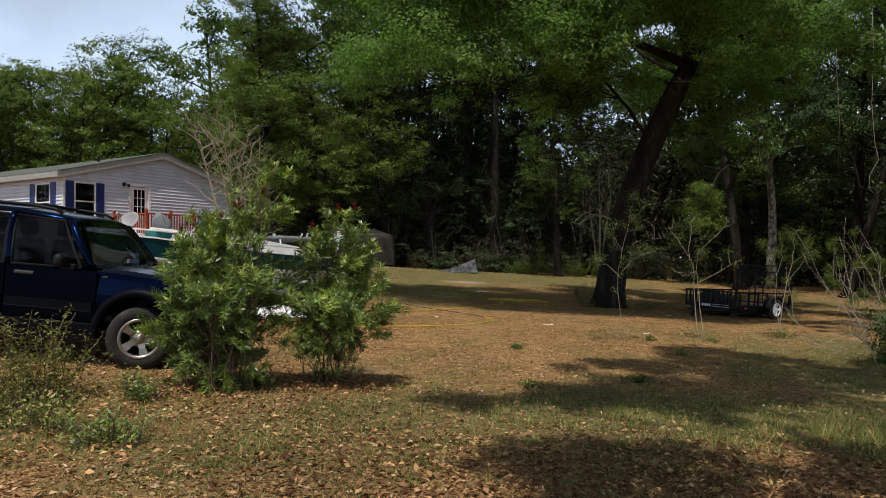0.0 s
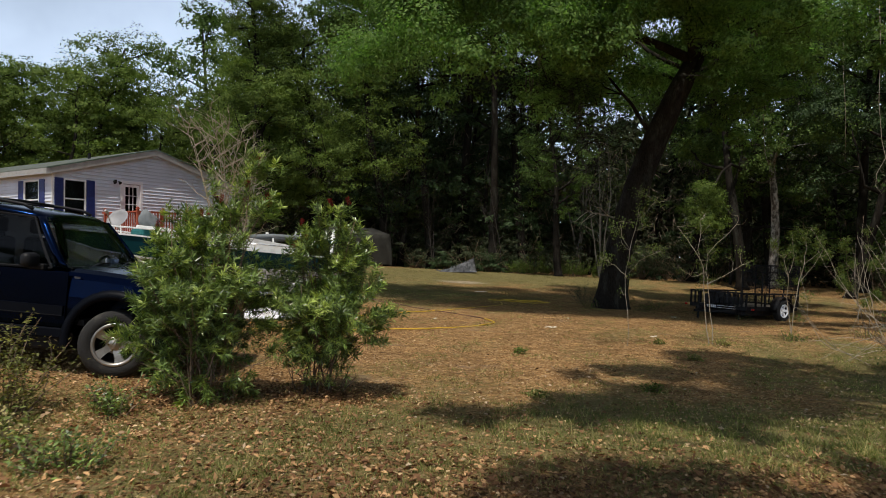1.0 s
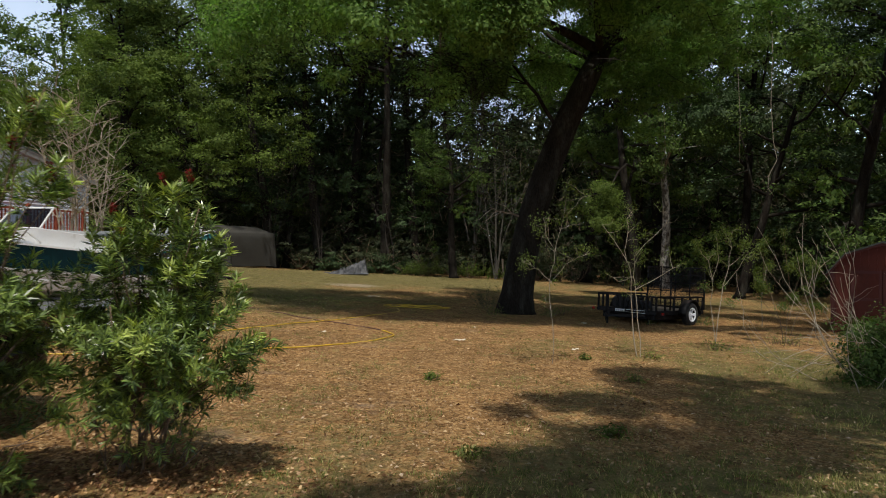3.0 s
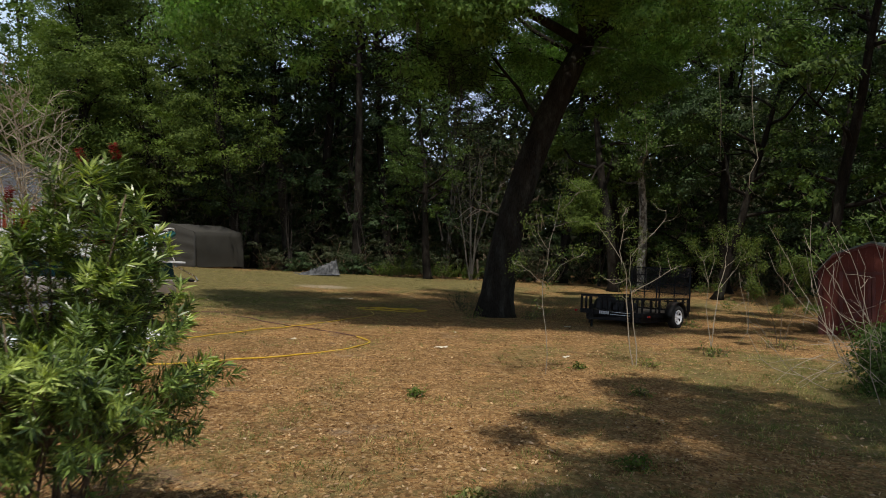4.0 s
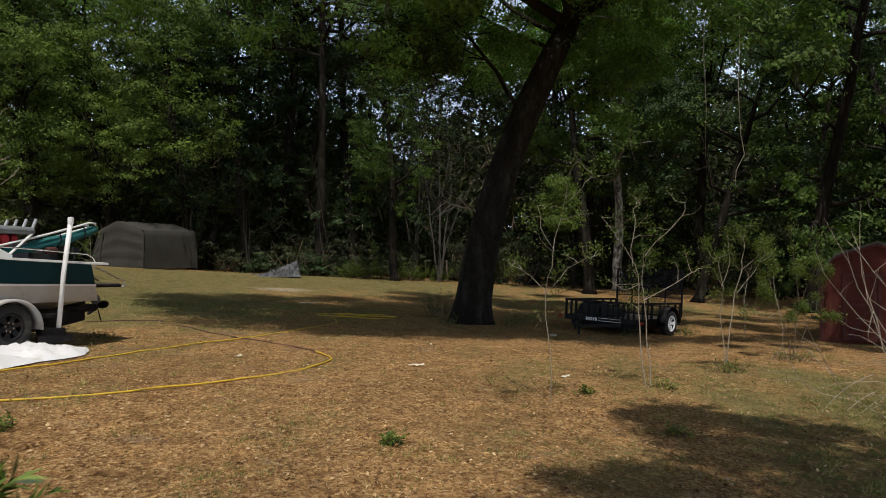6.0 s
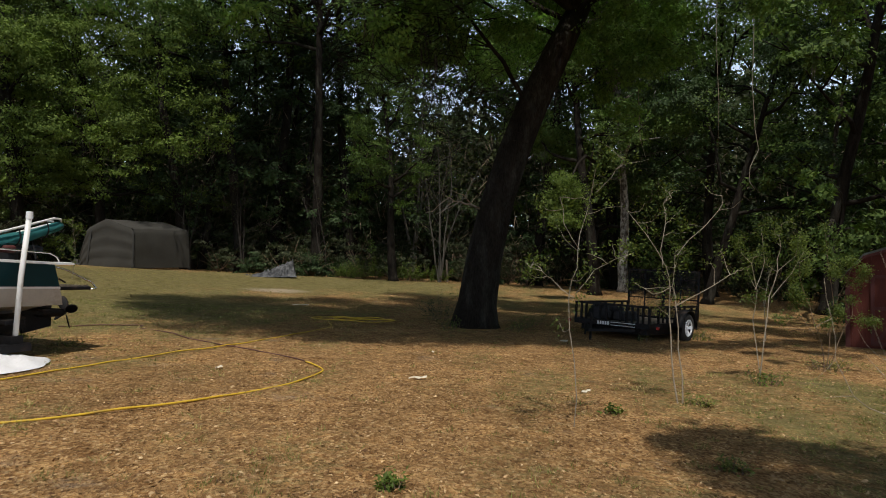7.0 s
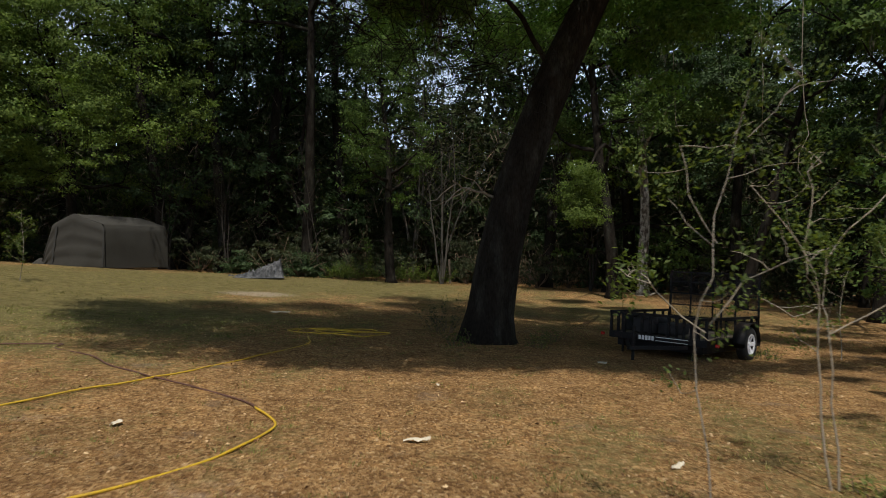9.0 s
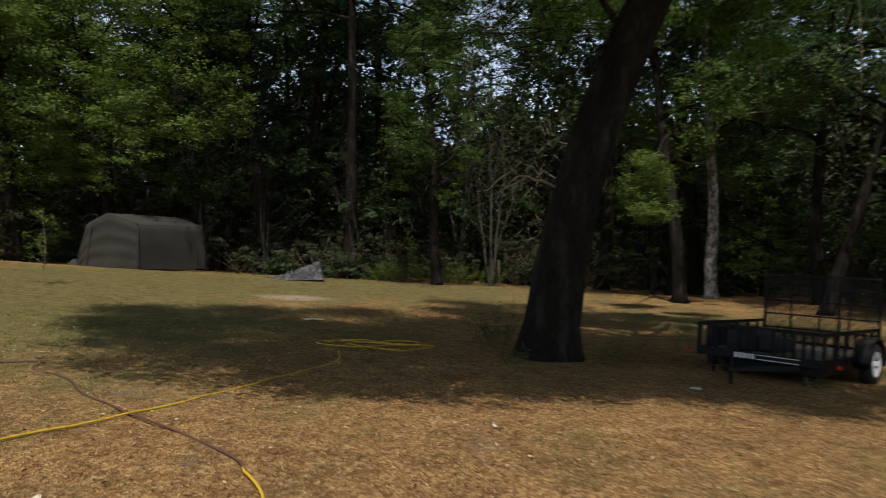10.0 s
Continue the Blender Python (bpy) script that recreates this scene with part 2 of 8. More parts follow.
# near-black twig colour stands for the dimness under the trees
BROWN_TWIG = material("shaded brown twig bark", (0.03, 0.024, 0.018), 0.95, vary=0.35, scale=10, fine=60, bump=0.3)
GREY_TWIG = material("grey lichened twig bark", (0.065, 0.06, 0.05), 0.95, vary=0.35, scale=10, fine=60, bump=0.3)
ARCHING_CANE = material("tan arching cane", (0.38, 0.32, 0.24), 0.85, vary=0.3, scale=10, fine=60, bump=0.2, second=(0.22, 0.14, 0.10), amount=0.3)
PALE_LEAF = leaf_material("pale dry leaf", (0.28, 0.18, 0.10), (0.58, 0.45, 0.31), (1.2, 1.0, 0.7), 0.1, 0.7, middle=(0.40, 0.27, 0.155))
CANE = material("pale dry cane", (0.31, 0.26, 0.19), 0.85, vary=0.3, scale=10, fine=60, bump=0.2)
STEM = material("brown bush stem", (0.16, 0.11, 0.07), 0.9, vary=0.35, scale=10, fine=60, bump=0.3)
PAINT = material("dark blue car paint", (0.0006, 0.0056, 0.0250), 0.17, metal=0.97, vary=0.12, scale=3, fine=40, bump=0.0, coat=0.10, spec=0.1)
FLARE = material("dark blue plastic", (0.0018, 0.0026, 0.005), 0.5, vary=0.15, bump=0.05, spec=0.08)
BLACK_PLASTIC = material("black plastic", (0.008, 0.008, 0.009), 0.55, vary=0.2, bump=0.1, spec=0.2)
HANDLE = material("tarnished bright handle", (0.07, 0.07, 0.075), 0.4, metal=0.6, vary=0.15, bump=0.0)
CABIN = material("dark cabin trim", (0.02, 0.02, 0.022), 0.8, vary=0.2, bump=0.1)
GREY_CLOTH = material("grey seat cloth", (0.10, 0.10, 0.105), 0.9, vary=0.2, bump=0.2)
GLASS = glass_material("window glass", (0.50, 0.55, 0.55), -0.18)
CAR_GLASS = glass_material("car side glass", (0.15, 0.165, 0.165), -0.18)
SCREEN_GLASS = glass_material("windscreen glass", (0.50, 0.59, 0.74), 0.10)
DARK_GLASS = glass_material("dark tinted glass", (0.08, 0.085, 0.09), -0.2)
RUBBER = material("tyre rubber", (0.014, 0.0135, 0.013), 0.9, vary=0.3, scale=8, bump=0.3, second=(0.05, 0.045, 0.036), amount=0.4)
ALLOY = material("cast alloy", (0.40, 0.375, 0.34), 0.35, metal=0.8, vary=0.12, bump=0.05, second=(0.22, 0.19, 0.16), amount=0.25)
CHROME = material("bright metal", (0.6, 0.6, 0.6), 0.25, metal=1.0, vary=0.1, bump=0.0)
RED_LENS = material("red lens", (0.35, 0.015, 0.01), 0.25, vary=0.05, bump=0.0)
SIDING = material("white vinyl siding", (0.61, 0.64, 0.71), 0.6, vary=0.07, scale=1.2, fine=30, bump=0.05, second=(0.50, 0.50, 0.53), amount=0.2)
# white dish facing away from the sun: its shade is in this grey
DISH_GREY = material("weathered grey dish enamel", (0.24, 0.24, 0.245), 0.55, vary=0.12, bump=0.05)
WHITE_TRIM = material("white painted trim", (0.78, 0.78, 0.78), 0.5, vary=0.06, bump=0.05)
SHUTTER = material("dark blue shutter", (0.011, 0.024, 0.135), 0.5, vary=0.12, bump=0.1)
ROOF = material("weathered shingles", (0.075, 0.088, 0.074), 0.95, vary=0.3, scale=3, fine=40, bump=0.6, second=(0.12, 0.13, 0.10), amount=0.4)
ROOF_EDGE = material("grey green roof edge", (0.085, 0.13, 0.10), 0.7, vary=0.15, bump=0.1)
FASCIA = material("weathered fascia", (0.31, 0.305, 0.29), 0.8, vary=0.25, bump=0.2)
SOFFIT = material("tan soffit", (0.22, 0.18, 0.135), 0.85, vary=0.2, bump=0.1)
SKIRT = material("grey skirting", (0.42, 0.41, 0.39), 0.75, vary=0.15, bump=0.1)
DARK_ROOM = material("dim room", (0.04, 0.04, 0.04), 0.9, vary=0.1, bump=0.0)
RED_WOOD = material("red stained deck timber", (0.30, 0.065, 0.032), 0.8, vary=0.3, scale=4, fine=50, bump=0.3, stretch=(1, 1, 0.4), per_object=0.12)
GELCOAT = material("white gelcoat", (0.74, 0.74, 0.72), 0.3, vary=0.06, bump=0.02, second=(0.55, 0.53, 0.48), amount=0.2)
TEAL = material("teal gelcoat", (0.0035, 0.034, 0.042), 0.3, vary=0.12, bump=0.02, spec=0.15)
BEIGE = material("stained beige hull", (0.46, 0.42, 0.36), 0.5, vary=0.1, bump=0.04, second=(0.33, 0.29, 0.23), amount=0.35)
TEAL_CLOTH = material("teal canvas", (0.008, 0.105, 0.105), 0.85, vary=0.25, scale=8, fine=90, bump=0.4)
GREY_CANVAS = material("grey canvas", (0.16, 0.175, 0.18), 0.9, vary=0.2, scale=5, fine=90, bump=0.4)
GALV = material("galvanised steel", (0.46, 0.47, 0.48), 0.5, metal=0.6, vary=0.2, bump=0.15, second=(0.28, 0.25, 0.22), amount=0.35)
PVC = material("white plastic pipe", (0.74, 0.74, 0.72), 0.4, vary=0.06, bump=0.03, second=(0.55, 0.53, 0.47), amount=0.3)
RED_CLOTH = material("red vest cloth", (0.42, 0.022, 0.025), 0.8, vary=0.15, bump=0.3)
WHITE_SHEET = material("white plastic sheet", (0.72, 0.72, 0.74), 0.5, vary=0.1, scale=3, bump=0.2, second=(0.5, 0.47, 0.42), amount=0.3)
TENT_CLOTH = material("grey green shelter fabric", (0.038, 0.036, 0.030), 0.9, vary=0.22, scale=1.3, fine=60, bump=0.35, second=(0.030, 0.028, 0.022), amount=0.4)
TENT_SEAM = material("dark fabric strap", (0.035, 0.035, 0.032), 0.9, vary=0.15, bump=0.2)
# the dark blotches stand for shade in the tarpaulin's folds
TARP = material("faded grey tarpaulin", (0.125, 0.128, 0.132), 0.6, vary=0.4, scale=5, fine=60, bump=0.5, second=(0.03, 0.032, 0.036), amount=0.75)
HOSE = material("yellow hose", (0.62, 0.40, 0.03), 0.5, vary=0.15, scale=8, bump=0.1, second=(0.36, 0.23, 0.05), amount=0.35)
DARK_HOSE = material("dull red brown hose", (0.11, 0.05, 0.035), 0.7, vary=0.2, bump=0.1)
BLACK_STEEL = material("black painted steel", (0.008, 0.008, 0.009), 0.55, vary=0.3, scale=9, bump=0.15, second=(0.04, 0.026, 0.02), amount=0.3, spec=0.2)
OLD_PLANK = material("grey weathered plank", (0.12, 0.098, 0.075), 0.9, vary=0.3, scale=5, fine=50, bump=0.4, stretch=(0.3, 1, 1), per_object=0.15)
WHEEL_WHITE = material("white painted wheel", (0.76, 0.77, 0.8), 0.35, vary=0.06, bump=0.03)
BARN_RED = material("barn red boards", (0.080, 0.0130, 0.0060), 0.85, vary=0.22, scale=3, fine=40, bump=0.3, stretch=(1, 1, 0.3), per_object=0.08)
BARN_TRIM = material("red painted trim", (0.068, 0.014, 0.011), 0.75, vary=0.15, bump=0.2)
PAPER = material("pale dried palm scrap", (0.62, 0.55, 0.42), 0.8, vary=0.15, scale=20, bump=0.2)
LETTER = material("white lettering", (0.72, 0.72, 0.72), 0.6, vary=0.05, bump=0.0)


# ---- building helpers ----
def thing(name, label="", category="", group="", kind="", at=(0, 0, 0), turn=0.0, tip=0.0):
    ob = new(name)
    ob.empty_display_size = 0.2
    ob.matrix_basis = Matrix.Translation(at) @ Matrix.Rotation(radians(turn), 4, "Z") @ Matrix.Rotation(radians(tip), 4, "Y")
    return tagged(ob, label, category, group, kind)


def part(name, bm, mat, parent=None, label="", smooth=False):
    """Links a bmesh as one mesh object under a thing or a part, in the parent's own axes."""
    me = bpy.data.meshes.new(name)
    bmesh.ops.recalc_face_normals(bm, faces=bm.faces)
    if smooth:
        for f in bm.faces:
            f.smooth = True
    bm.to_mesh(me)
    bm.free()
    me.materials.append(mat)
    ob = new(name, me)
    ob.parent = parent
    return tagged(ob, label)


def twin(ob, m):
    """Another object on the same mesh, beside ob, at the pose m."""
    o = new(ob.name.split(".")[0], ob.data)
    o.parent, o.matrix_basis = ob.parent, m
    return o


def box(bm, lo, hi, bevel=0.0, m=None):
    lo, hi = Vector(lo), Vector(hi)
    mm = Matrix.Translation((lo + hi) / 2) @ Matrix.Diagonal((*(hi - lo), 1))
    r = bmesh.ops.create_cube(bm, size=1, matrix=mm if m is None else m @ mm)
    if bevel:
        edges = list({e for v in r["verts"] for e in v.link_edges})
        bmesh.ops.bevel(bm, geom=edges, offset=bevel, segments=2, affect="EDGES", profile=0.5)
    return bm


def boxes(*pairs, bevel=0.0):
    bm = bmesh.new()
    for lo, hi in pairs:
        box(bm, lo, hi, bevel)
    return bm


def tube(bm, pts, radii, sides=8, cap=True):
    """A round tube along points; radii a number or one for each point."""
    pts = [Vector(p) for p in pts]
    if not hasattr(radii, "__len__"):
        radii = [radii] * len(pts)
    rings, side = [], None
    for i, p in enumerate(pts):
        d = (pts[min(i + 1, len(pts) - 1)] - pts[max(i - 1, 0)]).normalized()
        if side is None:
            side = d.orthogonal().normalized()
        side = (side - d * side.dot(d)).normalized()
        up = d.cross(side)
        rings.append([bm.verts.new(p + radii[i] * (math.cos(a) * side + math.sin(a) * up)) for a in (2 * math.pi * k / sides for k in range(sides))])
    for a, b in zip(rings, rings[1:]):
        for k in range(sides):
            bm.faces.new((a[k], a[(k + 1) % sides], b[(k + 1) % sides], b[k]))
    if cap:
        bm.faces.new(rings[0][::-1])
        bm.faces.new(rings[-1])
    return bm


def pipe(pts, r, sides=8):
    return tube(bmesh.new(), pts, r, sides)


def lathe(profile, steps=28, axis="Y"):
    """A turned shape: profile of (radius, along the axis)."""
    bm, rings = bmesh.new(), []
    for r, h in profile:
        ring = []
        for k in range(steps):
            a = 2 * math.pi * k / steps
            c, s = r * math.cos(a), r * math.sin(a)
            ring.append(bm.verts.new((c, h, s) if axis == "Y" else (c, s, h)))
        rings.append(ring)
    for a, b in zip(rings, rings[1:]):
        for k in range(steps):
            bm.faces.new((a[k], a[(k + 1) % steps], b[(k + 1) % steps], b[k]))
    return bm


def loft(sections, close=False, caps=True):
    """A skin through sections of equal point counts."""
    bm = bmesh.new()
    rows = [[bm.verts.new(p) for p in s] for s in sections]
    n = len(rows[0])
    for a, b in zip(rows, rows[1:]):
        for k in range(n if close else n - 1):
            bm.faces.new((a[k], a[(k + 1) % n], b[(k + 1) % n], b[k]))
    if close and caps:
        bm.faces.new(rows[0][::-1])
        bm.faces.new(rows[-1])
    return bm


def slab(outline, thick, m=None):
    """A flat outline of points in x and z given thickness along y."""
    bm = bmesh.new()
    a = [bm.verts.new((x, 0, z)) for x, z in outline]
    b = [bm.verts.new((x, thick, z)) for x, z in outline]
    bm.faces.new(a)
    bm.faces.new(b[::-1])
    for k in range(len(a)):
        bm.faces.new((a[k], b[k], b[(k + 1) % len(a)], a[(k + 1) % len(a)]))
    if m is not None:
        bmesh.ops.transform(bm, matrix=m, verts=bm.verts)
    return bm


def quad_mesh(name, v, mat, parent=None, label=""):
    """A mesh of loose four-cornered leaves from an array of n x 4 x 3."""
    v = np.asarray(v, np.float32).reshape(-1, 3)
    n = len(v) // 4
    me = bpy.data.meshes.new(name)
    me.vertices.add(4 * n)
    me.vertices.foreach_set("co", v.ravel())
    me.loops.add(4 * n)
    me.loops.foreach_set("vertex_index", np.arange(4 * n, dtype=np.int32))
    me.polygons.add(n)
    me.polygons.foreach_set("loop_start", np.arange(0, 4 * n, 4, dtype=np.int32))
    me.polygons.foreach_set("loop_total", np.full(n, 4, np.int32))
    me.update(calc_edges=True)
    me.materials.append(mat)
    ob = new(name, me)
    ob.parent = parent
    return tagged(ob, label)


def tri_mesh(name, v, mat, parent=None, label=""):
    """A mesh of loose three-cornered leaves from an array of n x 3 x 3."""
    v = np.asarray(v, np.float32).reshape(-1, 3)
    n = len(v) // 3
    me = bpy.data.meshes.new(name)
    me.vertices.add(3 * n)
    me.vertices.foreach_set("co", v.ravel())
    me.loops.add(3 * n)
    me.loops.foreach_set("vertex_index", np.arange(3 * n, dtype=np.int32))
    me.polygons.add(n)
    me.polygons.foreach_set("loop_start", np.arange(0, 3 * n, 3, dtype=np.int32))
    me.polygons.foreach_set("loop_total", np.full(n, 3, np.int32))
    me.update(calc_edges=True)
    me.materials.append(mat)
    ob = new(name, me)
    ob.parent = parent
    return tagged(ob, label)


def unit(v):
    return v / np.maximum(np.linalg.norm(v, axis=-1, keepdims=True), 1e-9)


def leaf_quads(p, d, normal, length, width):
    """Diamond leaves with a slight fold: base, sides and tip."""
    d = unit(d)
    s = unit(np.cross(d, normal))
    n = np.cross(s, d)
    length, width = np.asarray(length)[:, None], np.asarray(width)[:, None]
    mid = p + d * length * 0.45
    return np.stack([p, mid + s * width / 2 + n * width * 0.18, p + d * length - n * length * 0.08, mid - s * width / 2 + n * width * 0.18], 1)


def leaf_tris(p, d, normal, length, width):
    """Small far leaves: a broad base and a tip."""
    d = unit(d)
    s = unit(np.cross(d, normal))
    length, width = np.asarray(length)[:, None], np.asarray(width)[:, None]
    return np.stack([p - s * width / 2, p + s * width / 2 + d * length * 0.15, p + d * length], 1)


def clump_leaves(rng, centres, radii, count, size, droop=0.2, make=leaf_tris):
    """Leaves gathered into uneven clumps, denser at their skins, each clump broken into sprays."""
    centres, radii = np.asarray(centres, float), np.asarray(radii, float)
    weight = radii[:, 0] * radii[:, 1]
    which = rng.choice(len(centres), count, p=weight / weight.sum())
    per = 34
    sprays = max(1, count // per)
    sw = rng.choice(len(centres), sprays, p=weight / weight.sum())
    sd = unit(rng.normal(size=(sprays, 3)))
    sc = centres[sw] + sd * radii[sw] * (rng.random((sprays, 1)) ** 0.45) * rng.uniform(0.8, 1.15, (sprays, 1))
    k = rng.integers(0, sprays, count)
    scale = radii[sw][k].mean(1, keepdims=True)
    off = rng.normal(size=(count, 3)) * np.array([1, 1, 0.45]) * 0.17 * np.maximum(scale, 0.6)
    p = sc[k] + off
    out = unit(sd[k] + 0.5 * unit(off) + rng.normal(size=(count, 3)) * 0.5)
    nrm = unit(np.array([0, 0, 0.5]) + 0.9 * sd[k] + 0.35 * unit(off) + rng.normal(size=(count, 3)) * 0.38)
    d = unit(np.cross(nrm, rng.normal(size=(count, 3))) + 0.3 * out + np.array([0, 0, -droop]))
    ln = size * rng.uniform(0.7, 1.35, count)
    return make(p, d, nrm, ln, ln * rng.uniform(0.5, 0.75, count))


SANDY = ((0.51, 14.27, 0.40, 0.30, 0.42), (-0.87, 16.6, 0.35, 0.3, 0.5), (1.0, 33.6, 1.5, 1.1, 0.75), (0.95, 14.6, 0.5, 0.4, 0.26), (0.3, 10.87, 0.35, 0.5, 0.35))


def ground_z(x, y):
    """Height of the ground: it falls gently to the right, lifts towards the woods and under the house."""
    x, y = np.asarray(x, float), np.asarray(y, float)
    r = np.hypot(x, y)
    z = 0.078 - 0.0498 * np.clip(x, -60, 60) + 0.0013 * (np.clip(r, 20, 41.5) - 20) ** 2 + 0.006 * np.clip(r - 46, 0, 30)
    z = z + 0.09 * np.exp(-((x + 6.2) ** 2 + (y - 8.9) ** 2) / 2.2)
    return z + 0.65 * np.exp(-((x + 15) ** 2 + (y - 33) ** 2) / 70)


def on_ground(x, y, up=0.0):
    return Vector((x, y, float(ground_z(x, y)) + up))


def grass_amount(x, y):
    """Where turf shows through the fallen leaves."""
    x, y = np.asarray(x, float), np.asarray(y, float)
    g = 0.15 + 0 * x
    for cx, cy, sx, sy, a in ((3.5, 6.6, 4.5, 1.1, 0.5), (7.5, 9.5, 2.5, 4.0, 0.45), (-1.2, 5.4, 2.2, 1.2, 0.14), (8.5, 14.0, 3.0, 2.5, 0.24), (-3.0, 26.0, 4.0, 7.0, 0.42),
                              (3.0, 39.0, 9.0, 5.0, 0.42), (14.0, 30.0, 7.0, 4.0, 0.3), (-4.0, 16.0, 1.6, 2.0, 0.35), (4.5, 15.5, 1.2, 1.0, 0.22), (1.0, 26.5, 5.0, 2.2, 0.15), (-4.5, 5.6, 1.2, 1.0, 0.35), (0.0, 37.0, 12.0, 5.0, 0.20), (-2.4, 4.6, 1.4, 0.8, 0.22), (-6.0, 33.0, 4.0, 6.0, 0.25), (1.0, 5.4, 6.5, 2.0, 0.08), (3.0, 9.0, 5.0, 2.0, 0.10)):
        g = g + a * np.exp(-((x - cx) / sx) ** 2 - ((y - cy) / sy) ** 2)
    return g + 0.10 * np.sin(1.7 * x + 0.6 * y) * np.sin(1.1 * y - 0.8 * x + 1.0) + 0.05 * np.sin(4.1 * x - 2.2 * y)


def sand_amount(x, y):
    """Where pale sand is worn bare."""
    g = -0.1 + 0 * np.asarray(x, float)
    for cx, cy, sx, sy, a in SANDY:
        g = g + a * np.exp(-((x - cx) / sx) ** 2 - ((y - cy) / sy) ** 2)
    return g


# ---- the ground ----
def build_ground():
    def axis(lo, hi, step, far):
        inner = np.arange(lo, hi + step / 2, step)
        out = np.cumsum(1.35 ** np.arange(1, 22) * step)
        out = out[out < far]
        return np.concatenate([(lo - out)[::-1], inner, hi + out])

    xs, ys = axis(-13, 22, 0.3, 900), axis(1, 50, 0.3, 900)
    gx, gy = np.meshgrid(xs, ys)
    gz = ground_z(gx, gy)
    fine = np.exp(-((gx - 3) / 25) ** 2 - ((gy - 20) / 35) ** 2)
    bumps = np.array([noise.noise((x * 0.9, y * 0.9, 0)) * 0.025 + noise.noise((x * 3.1, y * 3.1, 7)) * 0.012 for x, y in zip(gx.ravel(), gy.ravel())]).reshape(gx.shape)
    gz = gz + bumps * fine
    nx, ny = len(xs), len(ys)
    idx = np.arange(nx * ny).reshape(ny, nx)
    f = np.stack([idx[:-1, :-1], idx[:-1, 1:], idx[1:, 1:], idx[1:, :-1]], -1).reshape(-1, 4)
    me = bpy.data.meshes.new("ground")
    me.from_pydata(np.stack([gx, gy, gz], -1).reshape(-1, 3).tolist(), [], f.tolist())
    me.materials.append(GROUND)
    att = me.attributes.new("grass", "FLOAT", "POINT")
    att.data.foreach_set("value", grass_amount(gx, gy).ravel().astype(np.float32))
    att = me.attributes.new("sand", "FLOAT", "POINT")
    att.data.foreach_set("value", sand_amount(gx, gy).ravel().astype(np.float32))
    for p in me.polygons:
        p.use_smooth = True
    return tagged(new("ground", me), "yard covered in brown fallen oak leaves and thin grass", "ground", kind="structure")


build_ground()


# ---- trees ----
def limb(rng, start, way, length, n=6, rise=0.05, wander=0.16):
    pts, p, d = [np.array(start, float)], np.array(start, float), unit(np.array(way, float))
    for _ in range(n):
        d = unit(d + rng.normal(size=3) * wander + np.array([0, 0, rise]))
        p = p + d * length / n
        pts.append(p)
    return pts


def taper(n, r0, r1, power=0.8):
    return [r0 + (r1 - r0) * (k / (n - 1)) ** power for k in range(n)]


